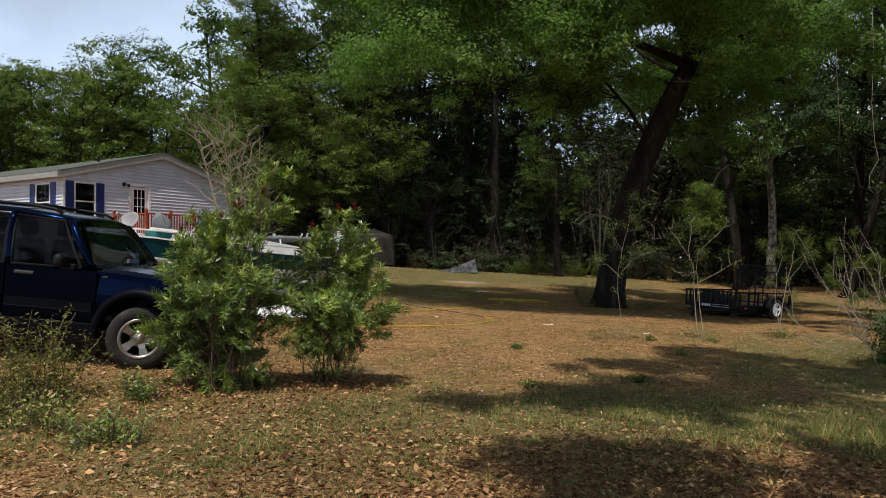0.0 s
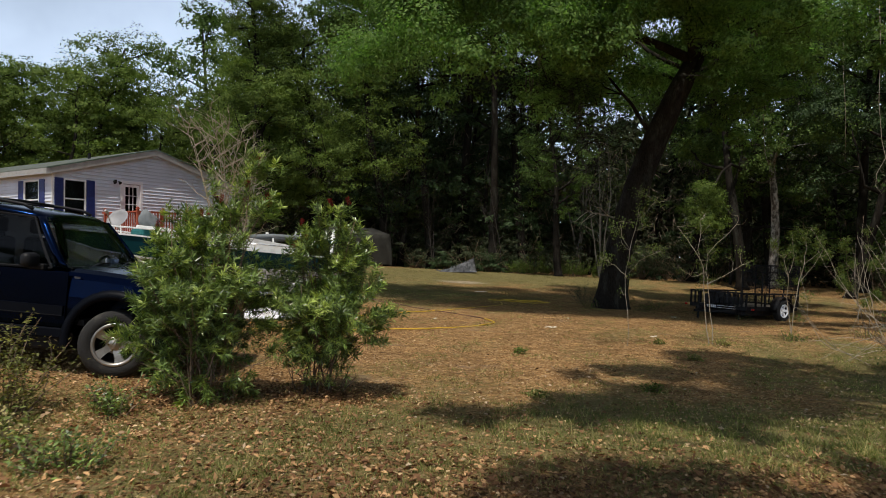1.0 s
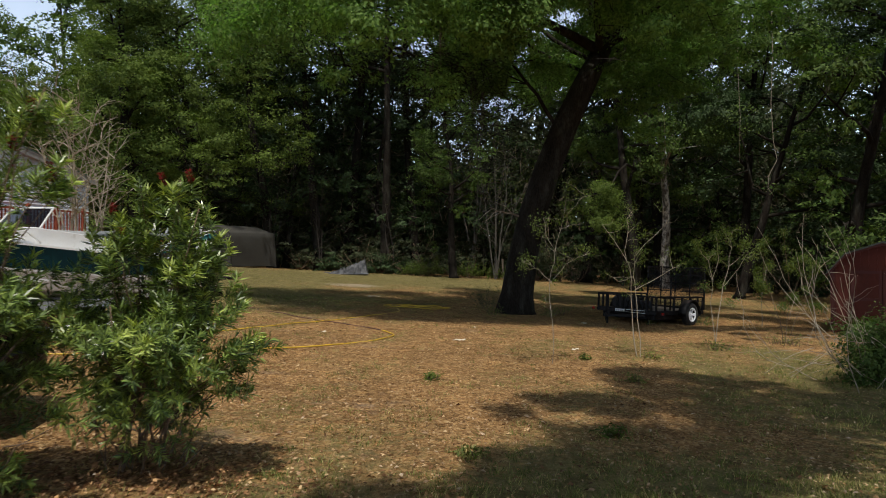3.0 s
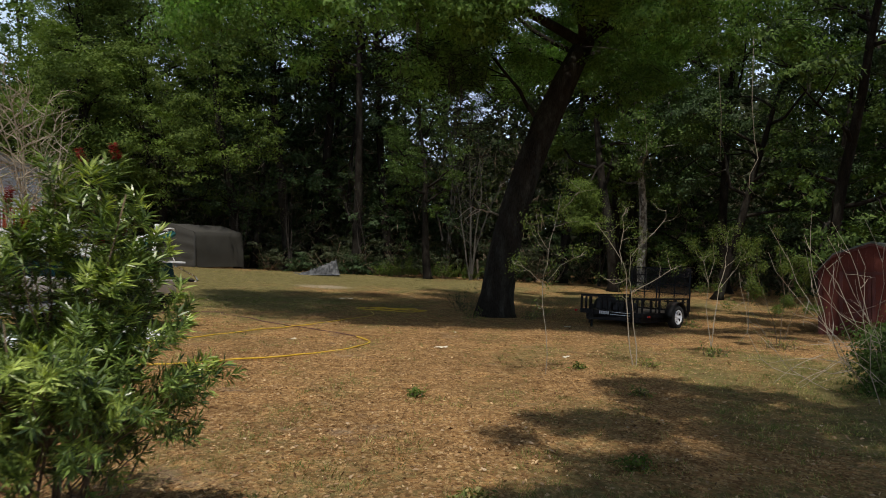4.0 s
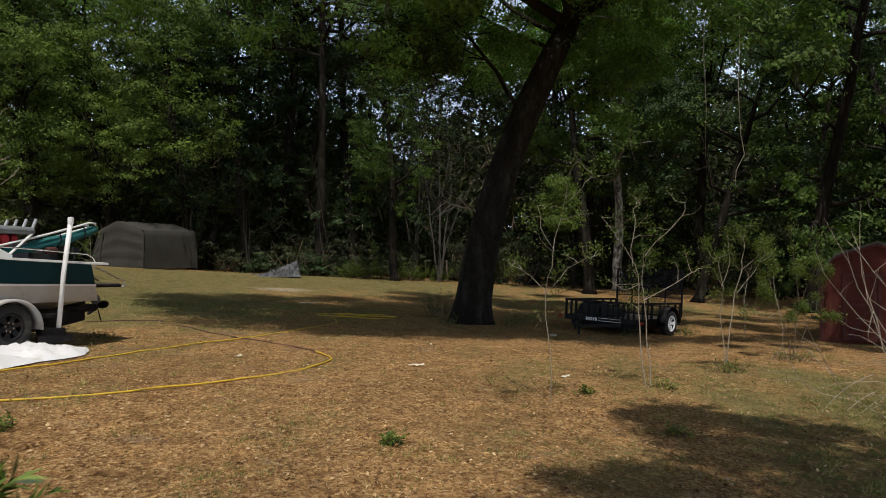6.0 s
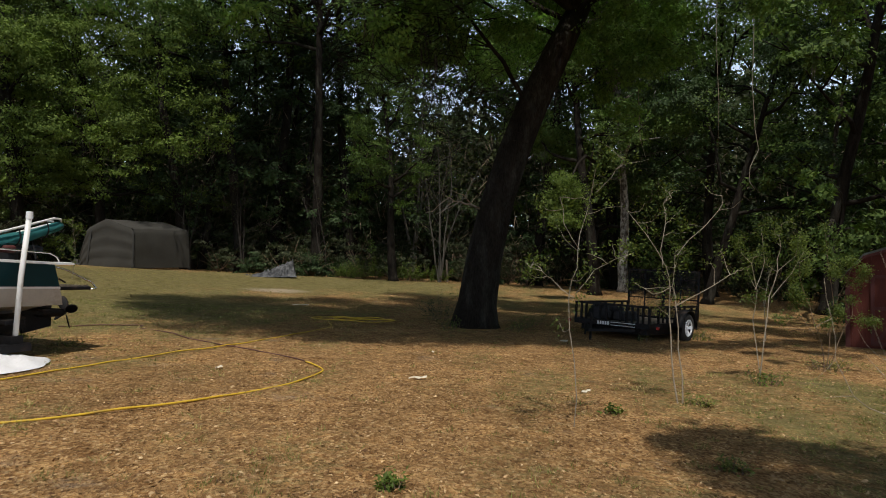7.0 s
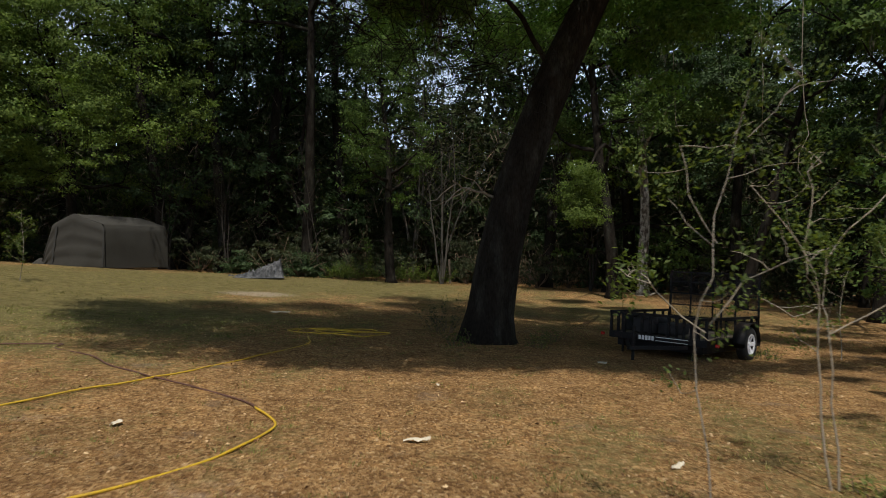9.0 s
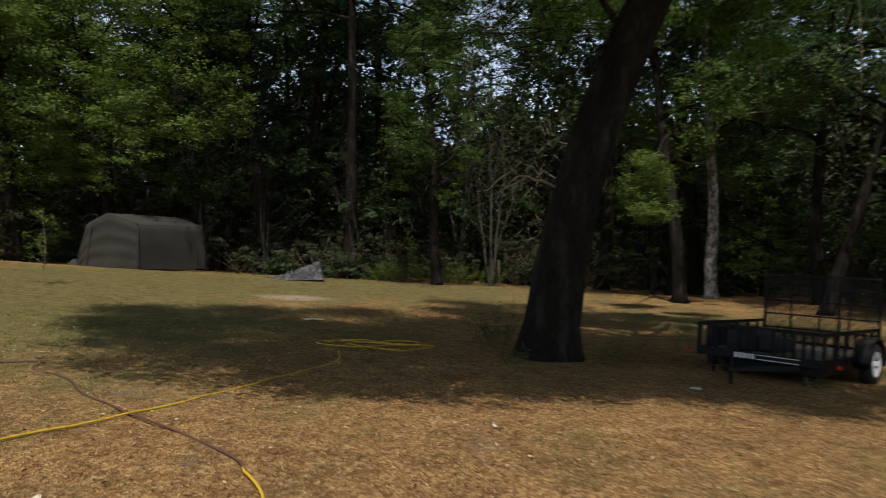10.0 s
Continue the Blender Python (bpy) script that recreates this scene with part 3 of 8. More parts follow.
def tree(name, label, seed, height, radius, crown_from, spread, leaves, leaf, leaf_mat, bark=None, lean=(0.0, 0.0), limbs=9, clump=1.5, low=0.0, group="", category="tree", moss=0, extra=()):
    rng = np.random.default_rng(seed)
    ob = thing(name, label, category, group)
    bm = bmesh.new()
    way = unit(np.array([lean[0], lean[1], 1.0]))
    stem = limb(rng, (0, 0, -0.15), way, height * 0.9, 10, 0.03, 0.06)
    rad = taper(11, radius, radius * 0.22)
    rad[0] *= 1.5
    stem.insert(1, stem[0] + (stem[1] - stem[0]) * 0.3)
    rad.insert(1, rad[1] * 1.06)
    tube(bm, stem, rad, 9)
    centres, radii, strands = [], [], []
    for k in range(limbs):
        f = crown_from + (1 - crown_from) * (k + rng.random() * 0.7) / limbs
        i = min(int(f * 10), 9)
        s = stem[i + 1] + (stem[min(i + 2, 11)] - stem[i + 1]) * (f * 10 - i)
        a = rng.uniform(0, 2 * math.pi) if k else 0.5
        a = k * 2.4 + rng.uniform(-0.5, 0.5)
        reach = spread * (1 - 0.45 * max(0, f - crown_from) / (1 - crown_from)) * rng.uniform(0.7, 1.15)
        pts = limb(rng, s, (math.cos(a), math.sin(a), rng.uniform(0.15, 0.7)), reach, 6, 0.04, 0.2)
        tube(bm, pts, taper(7, radius * 0.42 * (1 - 0.4 * f), 0.02), 6)
        for j in (3, 5, 6):
            c = pts[j] + rng.normal(size=3) * 0.3 + np.array([0, 0, 0.3])
            r = clump * rng.uniform(0.5, 1.0)
            centres.append(c)
            radii.append((r, r, r * rng.uniform(0.55, 0.8)))
            strands.append(c)
        for j in (2, 4):
            tw = limb(rng, pts[j], (math.cos(a + rng.uniform(-1.3, 1.3)), math.sin(a + rng.uniform(-1.3, 1.3)), rng.uniform(-0.2, 0.6)), reach * 0.45, 4, 0.0, 0.25)
            tube(bm, tw, taper(5, radius * 0.16, 0.012), 5)
            r = clump * rng.uniform(0.5, 0.9)
            centres.append(tw[-1])
            radii.append((r, r, r * 0.6))
    for c in (stem[-1], stem[-2], stem[-3]):
        r = clump * rng.uniform(0.8, 1.1)
        centres.append(c)
        radii.append((r, r, r * 0.9))
    for _ in range(int(low)):
        a, h = rng.uniform(0, 2 * math.pi), rng.uniform(0.06, crown_from + 0.08) * height
        tw = limb(rng, (stem[0] + way * h).tolist(), (math.cos(a), math.sin(a), 0.3), spread * 0.5, 4, -0.02, 0.2)
        tube(bm, tw, taper(5, radius * 0.15, 0.012), 5)
        r = clump * rng.uniform(0.4, 0.75)
        centres.append(tw[-1])
        radii.append((r, r, r * 0.7))
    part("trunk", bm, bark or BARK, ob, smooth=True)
    for c, r in extra:
        centres.append(np.array(c, float))
        radii.append((r, r, r * 0.62))
    tri_mesh("crown", clump_leaves(rng, centres, radii, leaves * 2, leaf * 0.70), leaf_mat, ob)
    if moss:
        hanging_moss(rng, ob, strands, moss)
    return ob


def hanging_moss(rng, ob, places, count):
    """Grey strands of moss that hang from the limbs."""
    quads = []
    for _ in range(count):
        c = places[rng.integers(len(places))] + rng.normal(size=3) * 0.5
        ln = rng.uniform(0.3, 1.3)
        for _ in range(14):
            p = c + rng.normal(size=3) * np.array([0.07, 0.07, 0.12])
            top = p + np.array([0, 0, 0])
            quads.append((top, np.array([rng.normal() * 0.08, rng.normal() * 0.08, -1.0]), rng.normal(size=3), ln * rng.uniform(0.3, 1.0), rng.uniform(0.012, 0.03)))
    p, d, nn, ln, wd = (np.array(v) for v in zip(*quads))
    quad_mesh("moss", leaf_quads(p, d, nn, ln, wd), MOSS, ob, "hanging grey moss")["kind"] = "stuff"


def stand(ob, x, y, turn=0.0, size=1.0, sink=0.0):
    ob.matrix_basis = Matrix.Translation(on_ground(x, y, -sink)) @ Matrix.Rotation(turn, 4, "Z") @ Matrix.Scale(size, 4)
    return ob


def stand_copy(ob, x, y, turn, size):
    return copy_thing(ob, Matrix.Translation(on_ground(x, y)) @ Matrix.Rotation(turn, 4, "Z") @ Matrix.Scale(size, 4))


def overhanging_oak(name, label, seed, at, high, radius, leaves, shades):
    """An oak whose limbs reach over the yard; shades are the patches of ground that its clumps keep from the sun."""
    rng = np.random.default_rng(seed)
    base = on_ground(*at)
    ob = thing(name, label, "tree", at=base)
    stem = limb(rng, (0, 0, -0.15), (0.05, 0.0, 1.0), high * 0.85, 8, 0.03, 0.05)
    part("trunk", tube(bmesh.new(), stem, [radius * 1.5] + taper(8, radius, radius * 0.5), 9), BARK, ob, smooth=True)
    centres, radii = [], []
    for k, (x, y, r) in enumerate(shades):
        h = high + 1.2 * math.sin(2.1 * k) + 0.6
        g = on_ground(x, y)
        c = np.array(g + SUN / SUN.z * h - base)
        s = stem[6 + k % 3]
        mid = s + (c - s) * 0.5 + rng.normal(size=3) * 0.4
        part("limb", tube(bmesh.new(), [s, s + (mid - s) * 0.5 + rng.normal(size=3) * 0.2, mid, mid + (c - mid) * 0.5 + rng.normal(size=3) * 0.2, c], taper(5, radius * 0.35, 0.02), 6), BARK, ob, smooth=True)
        for _ in range(3):
            centres.append(c + rng.normal(size=3) * 0.35 * r)
            radii.append((r * 0.85, r * 0.85, r * 0.5))
    tri_mesh("crown", clump_leaves(rng, centres, radii, leaves * 2, 0.135), OAK_LEAF, ob)
    return ob


def build_great_oak():
    """The leaning live oak in the middle of the yard, whose limbs reach over the lawn."""
    rng = np.random.default_rng(11)
    base = on_ground(5.5, 23.2)
    ob = thing("leaning_oak", "large live oak with a dark leaning trunk and spreading leafy limbs", "tree", at=base)
    rel = [(0, 0, -0.2), (0.0, 0, 0.12), (0.06, -0.02, 0.6), (0.22, -0.06, 1.7), (0.52, -0.1, 3.0), (0.94, -0.16, 4.3), (1.46, -0.25, 5.6), (2.0, -0.4, 6.8), (2.7, -0.5, 8.2)]
    rad = [0.74, 0.60, 0.49, 0.445, 0.415, 0.395, 0.385, 0.35, 0.26]
    bm = bmesh.new()
    tube(bm, rel, rad, 14)
    for v in bm.verts:
        s = 1 + 0.10 * noise.noise(v.co * 1.7) + 0.05 * noise.noise(v.co * 5)
        v.co.x, v.co.y = rel[3][0] * 0 + v.co.x * 1 + 0.12 * (s - 1), v.co.y + 0.2 * (s - 1)
    limbs = [  # where it leaves the trunk, way, length, thickness
        ((1.36, -0.25, 5.4), (-0.75, -0.2, 1.0), 3.6, 0.075), ((2.55, -0.48, 7.9), (-1.0, -0.5, 0.25), 7.5, 0.17), ((2.7, -0.5, 8.2), (-0.35, 0.1, 1.0), 5.0, 0.2),
        ((2.7, -0.5, 8.2), (0.8, -0.2, 0.7), 5.0, 0.18), ((2.3, -0.4, 7.4), (0.9, 0.5, 0.5), 5.0, 0.13), ((2.4, -0.45, 7.6), (-0.8, 0.7, 0.6), 6.5, 0.08),
        ((2.2, -0.4, 7.2), (-0.55, 1.0, 0.75), 7.0, 0.06), ((2.2, -0.4, 7.2), (0.4, 1.0, 0.7), 6.0, 0.08), ((2.5, -0.45, 7.8), (-0.3, -1.0, 0.45), 6.0, 0.14), ((2.6, -0.45, 8.0), (0.5, -0.8, 0.5), 5.0, 0.13)]
    centres, radii = [], []
    for s, way, ln, r in limbs:
        arm, twigs = bmesh.new(), []
        pts = limb(rng, s, way, ln, 8, 0.02, 0.13)
        tube(arm, pts, taper(9, r, 0.03), 8)
        for j in (4, 6, 8):
            for _ in range(2):
                a = rng.uniform(0, 2 * math.pi)
                tw = limb(rng, pts[j], (math.cos(a), math.sin(a), rng.uniform(-0.25, 0.6)), rng.uniform(1.2, 2.6), 5, 0.0, 0.25)
                twigs.append(tube(bmesh.new(), tw, taper(6, r * 0.3, 0.012), 5))
                rr = rng.uniform(0.7, 1.25)
                centres.append(tw[-1])
                radii.append((rr, rr, rr * 0.5))
                centres.append((tw[2] + tw[3]) / 2)
                radii.append((rr * 0.7, rr * 0.7, rr * 0.4))
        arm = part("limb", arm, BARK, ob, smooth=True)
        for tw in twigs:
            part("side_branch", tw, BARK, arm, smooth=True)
    for cx, cy, cz, rr in ((-5.5, -2.5, 9.8, 1.8), (-3.0, -3.0, 10.8, 2.0), (-6.8, -1.0, 9.0, 1.5), (-1.0, -3.5, 9.8, 1.7), (-6.0, 1.0, 9.4, 1.8), (0.5, -2.5, 11.0, 2.2), (-3.2, 0.5, 10.8, 2.2), (3.8, -1.0, 10.0, 1.8), (5.0, -2.2, 9.0, 1.5), (-1.0, -3.2, 8.8, 1.6), (0.6, -3.4, 9.3, 1.6), (2.2, -3.6, 9.4, 1.6), (-2.6, -4.4, 9.2, 1.7), (1.2, -4.8, 10.4, 1.8), (3.4, -3.2, 9.8, 1.6), (-0.6, -5.2, 10.8, 1.6),
                           (-7.2, -4.6, 6.9, 1.2), (-5.9, -5.6, 7.2, 1.3), (-4.6, -5.9, 6.6, 1.2), (-3.3, -5.6, 7.4, 1.3), (-2.2, -5.4, 6.7, 1.1), (-1.0, -5.2, 7.7, 1.2), (-6.6, -4.0, 8.3, 1.3), (-5.0, -4.6, 8.6, 1.4), (-3.6, -4.4, 8.8, 1.4), (-2.0, -4.6, 8.6, 1.3), (-7.8, -2.8, 7.6, 1.2), (-8.4, -1.0, 7.4, 1.2), (-1.0, 4.5, 8.4, 1.3), (1.5, 4.5, 8.0, 1.5), (3.5, 4.0, 8.4, 1.5), (0.0, 6.5, 9.2, 1.6), (5.5, 3.0, 8.6, 1.5), (-1.5, 2.0, 7.4, 1.2), (-5.2, -4.2, 5.9, 0.8), (-3.0, -4.4, 5.7, 0.8), (2.6, -4.6, 8.4, 1.2), (4.2, -4.2, 8.0, 1.2),
                           (1.4, -6.3, 6.7, 0.7), (2.4, -6.6, 7.4, 0.85), (3.3, -6.2, 6.3, 0.75), (4.2, -6.4, 7.2, 0.8), (5.2, -6.0, 6.5, 0.75), (3.6, -6.8, 8.2, 0.9), (2.0, -6.4, 8.4, 0.8), (5.0, -6.4, 8.0, 0.85), (-1.8, -6.6, 7.6, 0.8), (-3.0, -6.8, 7.2, 0.8)):
        centres.append(np.array([cx, cy, cz]))
        radii.append((rr, rr, rr * 0.55))
    for c, rr in (((-0.9, 0.0, 6.1), 0.55), ((-1.9, 0.2, 6.8), 0.7), ((-2.8, 0.4, 7.2), 0.8), ((-1.5, -1.1, 7.3), 0.6), ((3.6, 0.6, 6.2), 0.7), ((4.2, 0.2, 5.6), 0.6), ((3.4, -0.6, 6.8), 0.8), ((4.8, -0.4, 6.9), 0.9), ((3.4, -0.8, 8.0), 0.9), ((4.4, -0.6, 7.4), 0.9), ((4.0, -0.9, 6.4), 0.8), ((3.0, -1.2, 7.3), 0.7), ((5.4, -0.4, 8.1), 1.0), ((5.8, 0.2, 7.2), 0.9)):
        centres.append(np.array(c))
        radii.append((rr, rr, rr * 0.5))
    # clumps over the patches of lawn that lie in its shade
    for k, (gx, gy) in enumerate(((-2.2, 28.4), (-0.4, 27.2), (1.6, 27.0), (3.8, 27.0), (6.0, 27.4), (-0.6, 24.6), (1.0, 23.2), (3.0, 23.0), (5.0, 22.6), (7.0, 23.2), (0.2, 29.6), (2.8, 30.4), (2.0, 21.2), (4.5, 20.8), (6.3, 21.0), (2.2, 25.0), (4.6, 24.8), (6.6, 25.2), (-1.8, 26.4), (7.6, 20.9), (8.5, 21.6), (7.3, 19.9))):
        h = float(np.interp(gy, (20.5, 22.5, 25.0, 28.0), (7.4, 8.2, 9.6, 10.4))) + 0.7 * math.sin(2.3 * k) + (2.2 if gx > 6.2 else 0.0)
        for dx, dy, dh in ((0.0, 0.0, 0.0), (0.5 * math.sin(k), 0.4 * math.cos(2 * k), 0.9), (-0.5 * math.sin(1.4 * k), 0.4 * math.sin(3 * k), 1.7)):
            centres.append(np.array(on_ground(gx + dx, gy + dy) + SUN / SUN.z * (h + dh) - base))
            radii.append((1.36, 1.36, 0.6))
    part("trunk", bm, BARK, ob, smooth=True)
    tri_mesh("crown", clump_leaves(rng, centres, radii, 450000, 0.096), CROWN_LEAF, ob)
    # fine bare twigs among the leaves and inside the crown
    m = 5200
    at = np.asarray(centres)[rng.integers(0, len(centres), m)] * 1.0
    inner = np.array([(-0.9, 0.0, 6.0), (-1.8, 0.2, 6.6), (-0.3, -0.1, 5.4), (-2.6, 0.4, 7.0), (-1.4, -1.2, 7.2), (-3.2, -0.8, 7.6)])
    at[:2200] = inner[rng.integers(0, len(inner), 2200)]
    at = at + rng.normal(size=(m, 3)) * np.array([0.75, 0.75, 0.5])
    way = unit(rng.normal(size=(m, 3)) * np.array([1, 1, 0.6]) + np.array([-0.2, 0, 0.15]))
    twig = quad_mesh("twig_spray", leaf_quads(at, way, rng.normal(size=(m, 3)), rng.uniform(0.35, 1.1, m), rng.uniform(0.010, 0.022, m)), BARK, ob, "fine dark bare twigs")
    twig["kind"] = "stuff"
    dead = bmesh.new()
    pts = limb(np.random.default_rng(4), (0.15, -0.1, 2.9), (-1.0, -0.2, 0.0), 1.7, 9, 0.0, 0.2)
    tube(dead, pts, taper(10, 0.035, 0.008), 6)
    for j in (2, 4, 5, 7):
        tube(dead, limb(rng, pts[j], (-0.6, rng.normal() * 0.4, 0.6 * rng.choice((-1, 1))), 0.7, 4, 0.05, 0.3), taper(5, 0.018, 0.005), 5)
    part("dead_branch", dead, TWIG, ob, "bare pale dead branch", smooth=True)
    hanging_moss(rng, ob, [np.array(c) for c in centres[:60]], 40)
    return ob


def build_woods():
    rng = np.random.default_rng(5)
    label = "tall broadleaf woodland tree with dense dark green leaves"
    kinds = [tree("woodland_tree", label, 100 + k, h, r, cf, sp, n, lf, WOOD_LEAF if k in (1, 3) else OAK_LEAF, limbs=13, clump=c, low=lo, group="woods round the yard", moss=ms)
             for k, (h, r, cf, sp, n, lf, c, lo, ms) in enumerate((
                 (19, 0.30, 0.14, 5.0, 7400, 0.265, 1.8, 9, 6), (17, 0.24, 0.08, 4.6, 7400, 0.255, 1.7, 9, 0), (21, 0.33, 0.16, 5.2, 7400, 0.265, 1.9, 9, 10),
                 (15, 0.20, 0.06, 4.2, 7000, 0.245, 1.6, 9, 0), (18, 0.26, 0.10, 5.0, 7400, 0.265, 1.8, 9, 6),
                 (20, 0.30, 0.20, 5.4, 4600, 0.38, 2.2, 8, 0), (18, 0.26, 0.15, 5.0, 4600, 0.38, 2.2, 8, 0), (19, 0.28, 0.10, 5.0, 4600, 0.38, 2.2, 8, 0)))]
    edge = tree("edge_oak", "tall oak whose crown overhangs the edge of the lawn", 140, 18, 0.3, 0.38, 6.4, 20000, 0.19, OAK_LEAF, limbs=14, clump=1.9, low=10, group="oaks at the lawn's edge", moss=20)
    stand(edge, -9.5, 52.5, 0.5)
    stand_copy(edge, 22.5, 37.5, 1.3, 1.05)
    # high crowns that keep the middle of the woods in shade
    high = tree("canopy_oak", "very tall oak whose high crown shades the woods below", 141, 26, 0.34, 0.52, 9.0, 13000, 0.265, OAK_LEAF, limbs=15, clump=2.2, group="high canopy oaks", moss=16)
    stand(high, -0.6, 46.4, 0.0)
    for k, (x, y) in enumerate(((-3.4, 46.6), (3.4, 46.2), (16.0, 45.0), (5.6, 48.6), (20.5, 43.5), (1.2, 50.5))):
        stand_copy(high, x, y, 1.7 * k + 0.8, 0.95 + 0.04 * k)
    used = []

    def free(x, y, gap):
        return all((x - a) ** 2 + (y - b) ** 2 > gap * gap for a, b in used)

    places = []

    def fill(x0, x1, y0, y1, gap, count, smin=0.85, smax=1.1, test=None):
        for _ in range(count * 12):
            if count == 0:
                return
            x, y = rng.uniform(x0, x1), rng.uniform(y0, y1)
            if free(x, y, gap) and (test is None or test(x, y)):
                used.append((x, y))
                places.append((x, y, rng.uniform(smin, smax)))
                count -= 1

    # trees that can be told apart
    for x, y, s in ((-2.8, 48.5, 1.0), (3.0, 49.0, 1.0), (10.5, 50.5, 0.95), (21.5, 29.0, 0.9), (27.0, 35.0, 1.0), (6.2, 50.5, 1.05), (1.5, 53.0, 1.1)):
        used.append((x, y))
        places.append((x, y, s))
    fill(-14, 16, 49, 55, 4.2, 4)
    fill(16, 46, 41, 52, 4.5, 8)
    fill(20, 44, 24, 40, 4.6, 8, test=lambda x, y: x > 19 + 0.1 * (y - 24))
    fill(-20, 45, 57, 66, 4.6, 8)
    hill = [tree("hill_tree", "rounded leafy tree on the rise behind the house", 150 + k, 15, 0.24, 0.12, 4.2, 8800, 0.25, HILL_LEAF, limbs=14, clump=1.85, low=7, group="trees behind the house") for k in range(2)]
    spots = []
    while len(spots) < 15:
        x, y = rng.uniform(-37, -14.5), rng.uniform(46, 58)
        if x / y < -0.335 and all((x - q[0]) ** 2 + (y - q[1]) ** 2 > 9 for q in spots):
            spots.append((x, y))
    for k, (x, y) in enumerate(spots):
        if k < 2:
            stand(hill[k], x, y, 1.0 + k, 0.92)
        else:
            stand_copy(hill[k % 2], x, y, 2.1 * k, rng.uniform(0.78, 0.98))
    stand_copy(hill[0], -24.4, 47.5, 0.7, 1.18)
    for k in range(9):   # a further row that closes the rise
        a, far = radians(-34.5 + 2.5 * k), 60.0 + 3.0 * math.sin(2.2 * k)
        stand_copy(hill[k % 2], far * math.sin(a), far * math.cos(a), 1.3 * k, 1.0 + 0.06 * math.sin(3.7 * k))
    fill(-60, -39, 20, 50, 8.0, 4, 0.6, 0.7)
    fill(24, 50, -12, 24, 7.0, 4)
    fill(-45, 45, -45, -22, 9.0, 5)
    placed = set()
    for k, (x, y, s) in enumerate(places):
        if y > 43 and 0.17 < (x - 1.4) / (y - 11.7) < 0.34:
            s *= 0.86   # a lower gap in the canopy, where the sky shows
        if x > 11 and y > 20:
            s *= 1.08
        a = rng.uniform(0, 2 * math.pi)
        near = math.hypot(x, y - 8) < 49 and y > 20
        # kinds 1 and 3 carry the shade-dark leaf where the woods look dim
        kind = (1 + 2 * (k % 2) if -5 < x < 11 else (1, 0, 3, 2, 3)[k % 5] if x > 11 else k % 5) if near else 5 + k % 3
        if kind not in placed:
            placed.add(kind)
            stand(kinds[kind], x, y, a, s)
        else:
            stand_copy(kinds[kind], x, y, a, s)

    for kind in set(range(8)) - placed:
        stand(kinds[kind], -30.0 + 8 * kind, -40.0)

    # shrubs along the edge of the woods
    def shrub(seed, n, mat, spread, high):
        r2 = np.random.default_rng(seed)
        ob = thing("shrub", "dense green understorey shrub at the edge of the woods", "shrub", "understorey shrubs")
        bm, centres, radii = bmesh.new(), [], []
        for _ in range(9):
            a = r2.uniform(0, 2 * math.pi)
            pts = limb(r2, (0, 0, -0.05), (math.cos(a) * 0.7, math.sin(a) * 0.7, 1.0), high * r2.uniform(0.6, 1.0), 5, 0.0, 0.2)
            tube(bm, pts, taper(6, 0.025, 0.006), 5)
            for j in (2, 4, 5):
                rr = spread * r2.uniform(0.25, 0.5)
                centres.append(pts[j] + r2.normal(size=3) * 0.2)
                radii.append((rr, rr, rr * 0.7))
        part("stalk", bm, STEM, ob, smooth=True)
        tri_mesh("foliage", clump_leaves(r2, centres, radii, n, 0.12), mat, ob)
        return ob

    bushes = [shrub(1, 1100, SHADE_LEAF, 1.6, 2.2), shrub(2, 1100, WOOD_LEAF, 1.3, 1.2), shrub(3, 1300, SHADE_LEAF, 2.4, 4.2)]
    spots = [(rng.uniform(-13, 1), rng.uniform(46.5, 50), 1) for _ in range(14)] + [(rng.uniform(-1, 5), rng.uniform(47, 51), rng.integers(0, 3)) for _ in range(8)] + [(rng.uniform(4, 14), rng.uniform(44.5, 50), rng.integers(0, 2)) for _ in range(14)]
    spots += [(rng.uniform(-2.6, 9.5), rng.uniform(43.6, 46.0), rng.integers(0, 2)) for _ in range(16)]
    spots += [(rng.uniform(12, 34), rng.uniform(43, 50), rng.integers(0, 3)) for _ in range(22)] + [(rng.uniform(19, 30), rng.uniform(25, 42), rng.integers(0, 3)) for _ in range(14)]
    spots += [(rng.uniform(-24, -11), rng.uniform(41, 47), 2) for _ in range(8)] + [(-18 + 1.5 * k + rng.uniform(-0.6, 0.6), rng.uniform(49.5, 54), 2) for k in range(30)]
    for k, (x, y, s) in enumerate(spots):
        if k < 3:
            stand(bushes[k], x, y, rng.uniform(0, 6))
        else:
            stand_copy(bushes[int(s)], x, y, rng.uniform(0, 6), rng.uniform(0.6, 1.15))
    # far woods all round, too dense to count
    n = 95000
    a = np.where(rng.random(n) < 0.84, rng.uniform(-1.15, 1.25, n), rng.uniform(0, 2 * math.pi, n))
    r = rng.uniform(72, 92, n)
    x, y = r * np.sin(a), r * np.cos(a) + 8
    top = np.where(a < -0.3, 11, 18.5) + 3.0 * np.sin(a * 23) + 2.0 * np.sin(a * 51 + 1)
    top = top - 4.5 * np.exp(-((a - 0.25) / 0.10) ** 2)
    h = rng.random(n) ** 1.3 * top
    p = np.stack([x, y, ground_z(x, y) + h], 1)
    ln = rng.uniform(0.45, 0.95, n)
    back = rng.random(n) < 0.22   # the hindmost foliage, larger clumps that close the gaps
    ln = np.where(back, ln * 2.6, ln)
    p[:, :2] += np.where(back, 9.0, 0.0)[:, None] * np.stack([np.sin(a), np.cos(a)], 1)
    p[:, 2] -= np.where(back, 0.35 * h, 0.0)
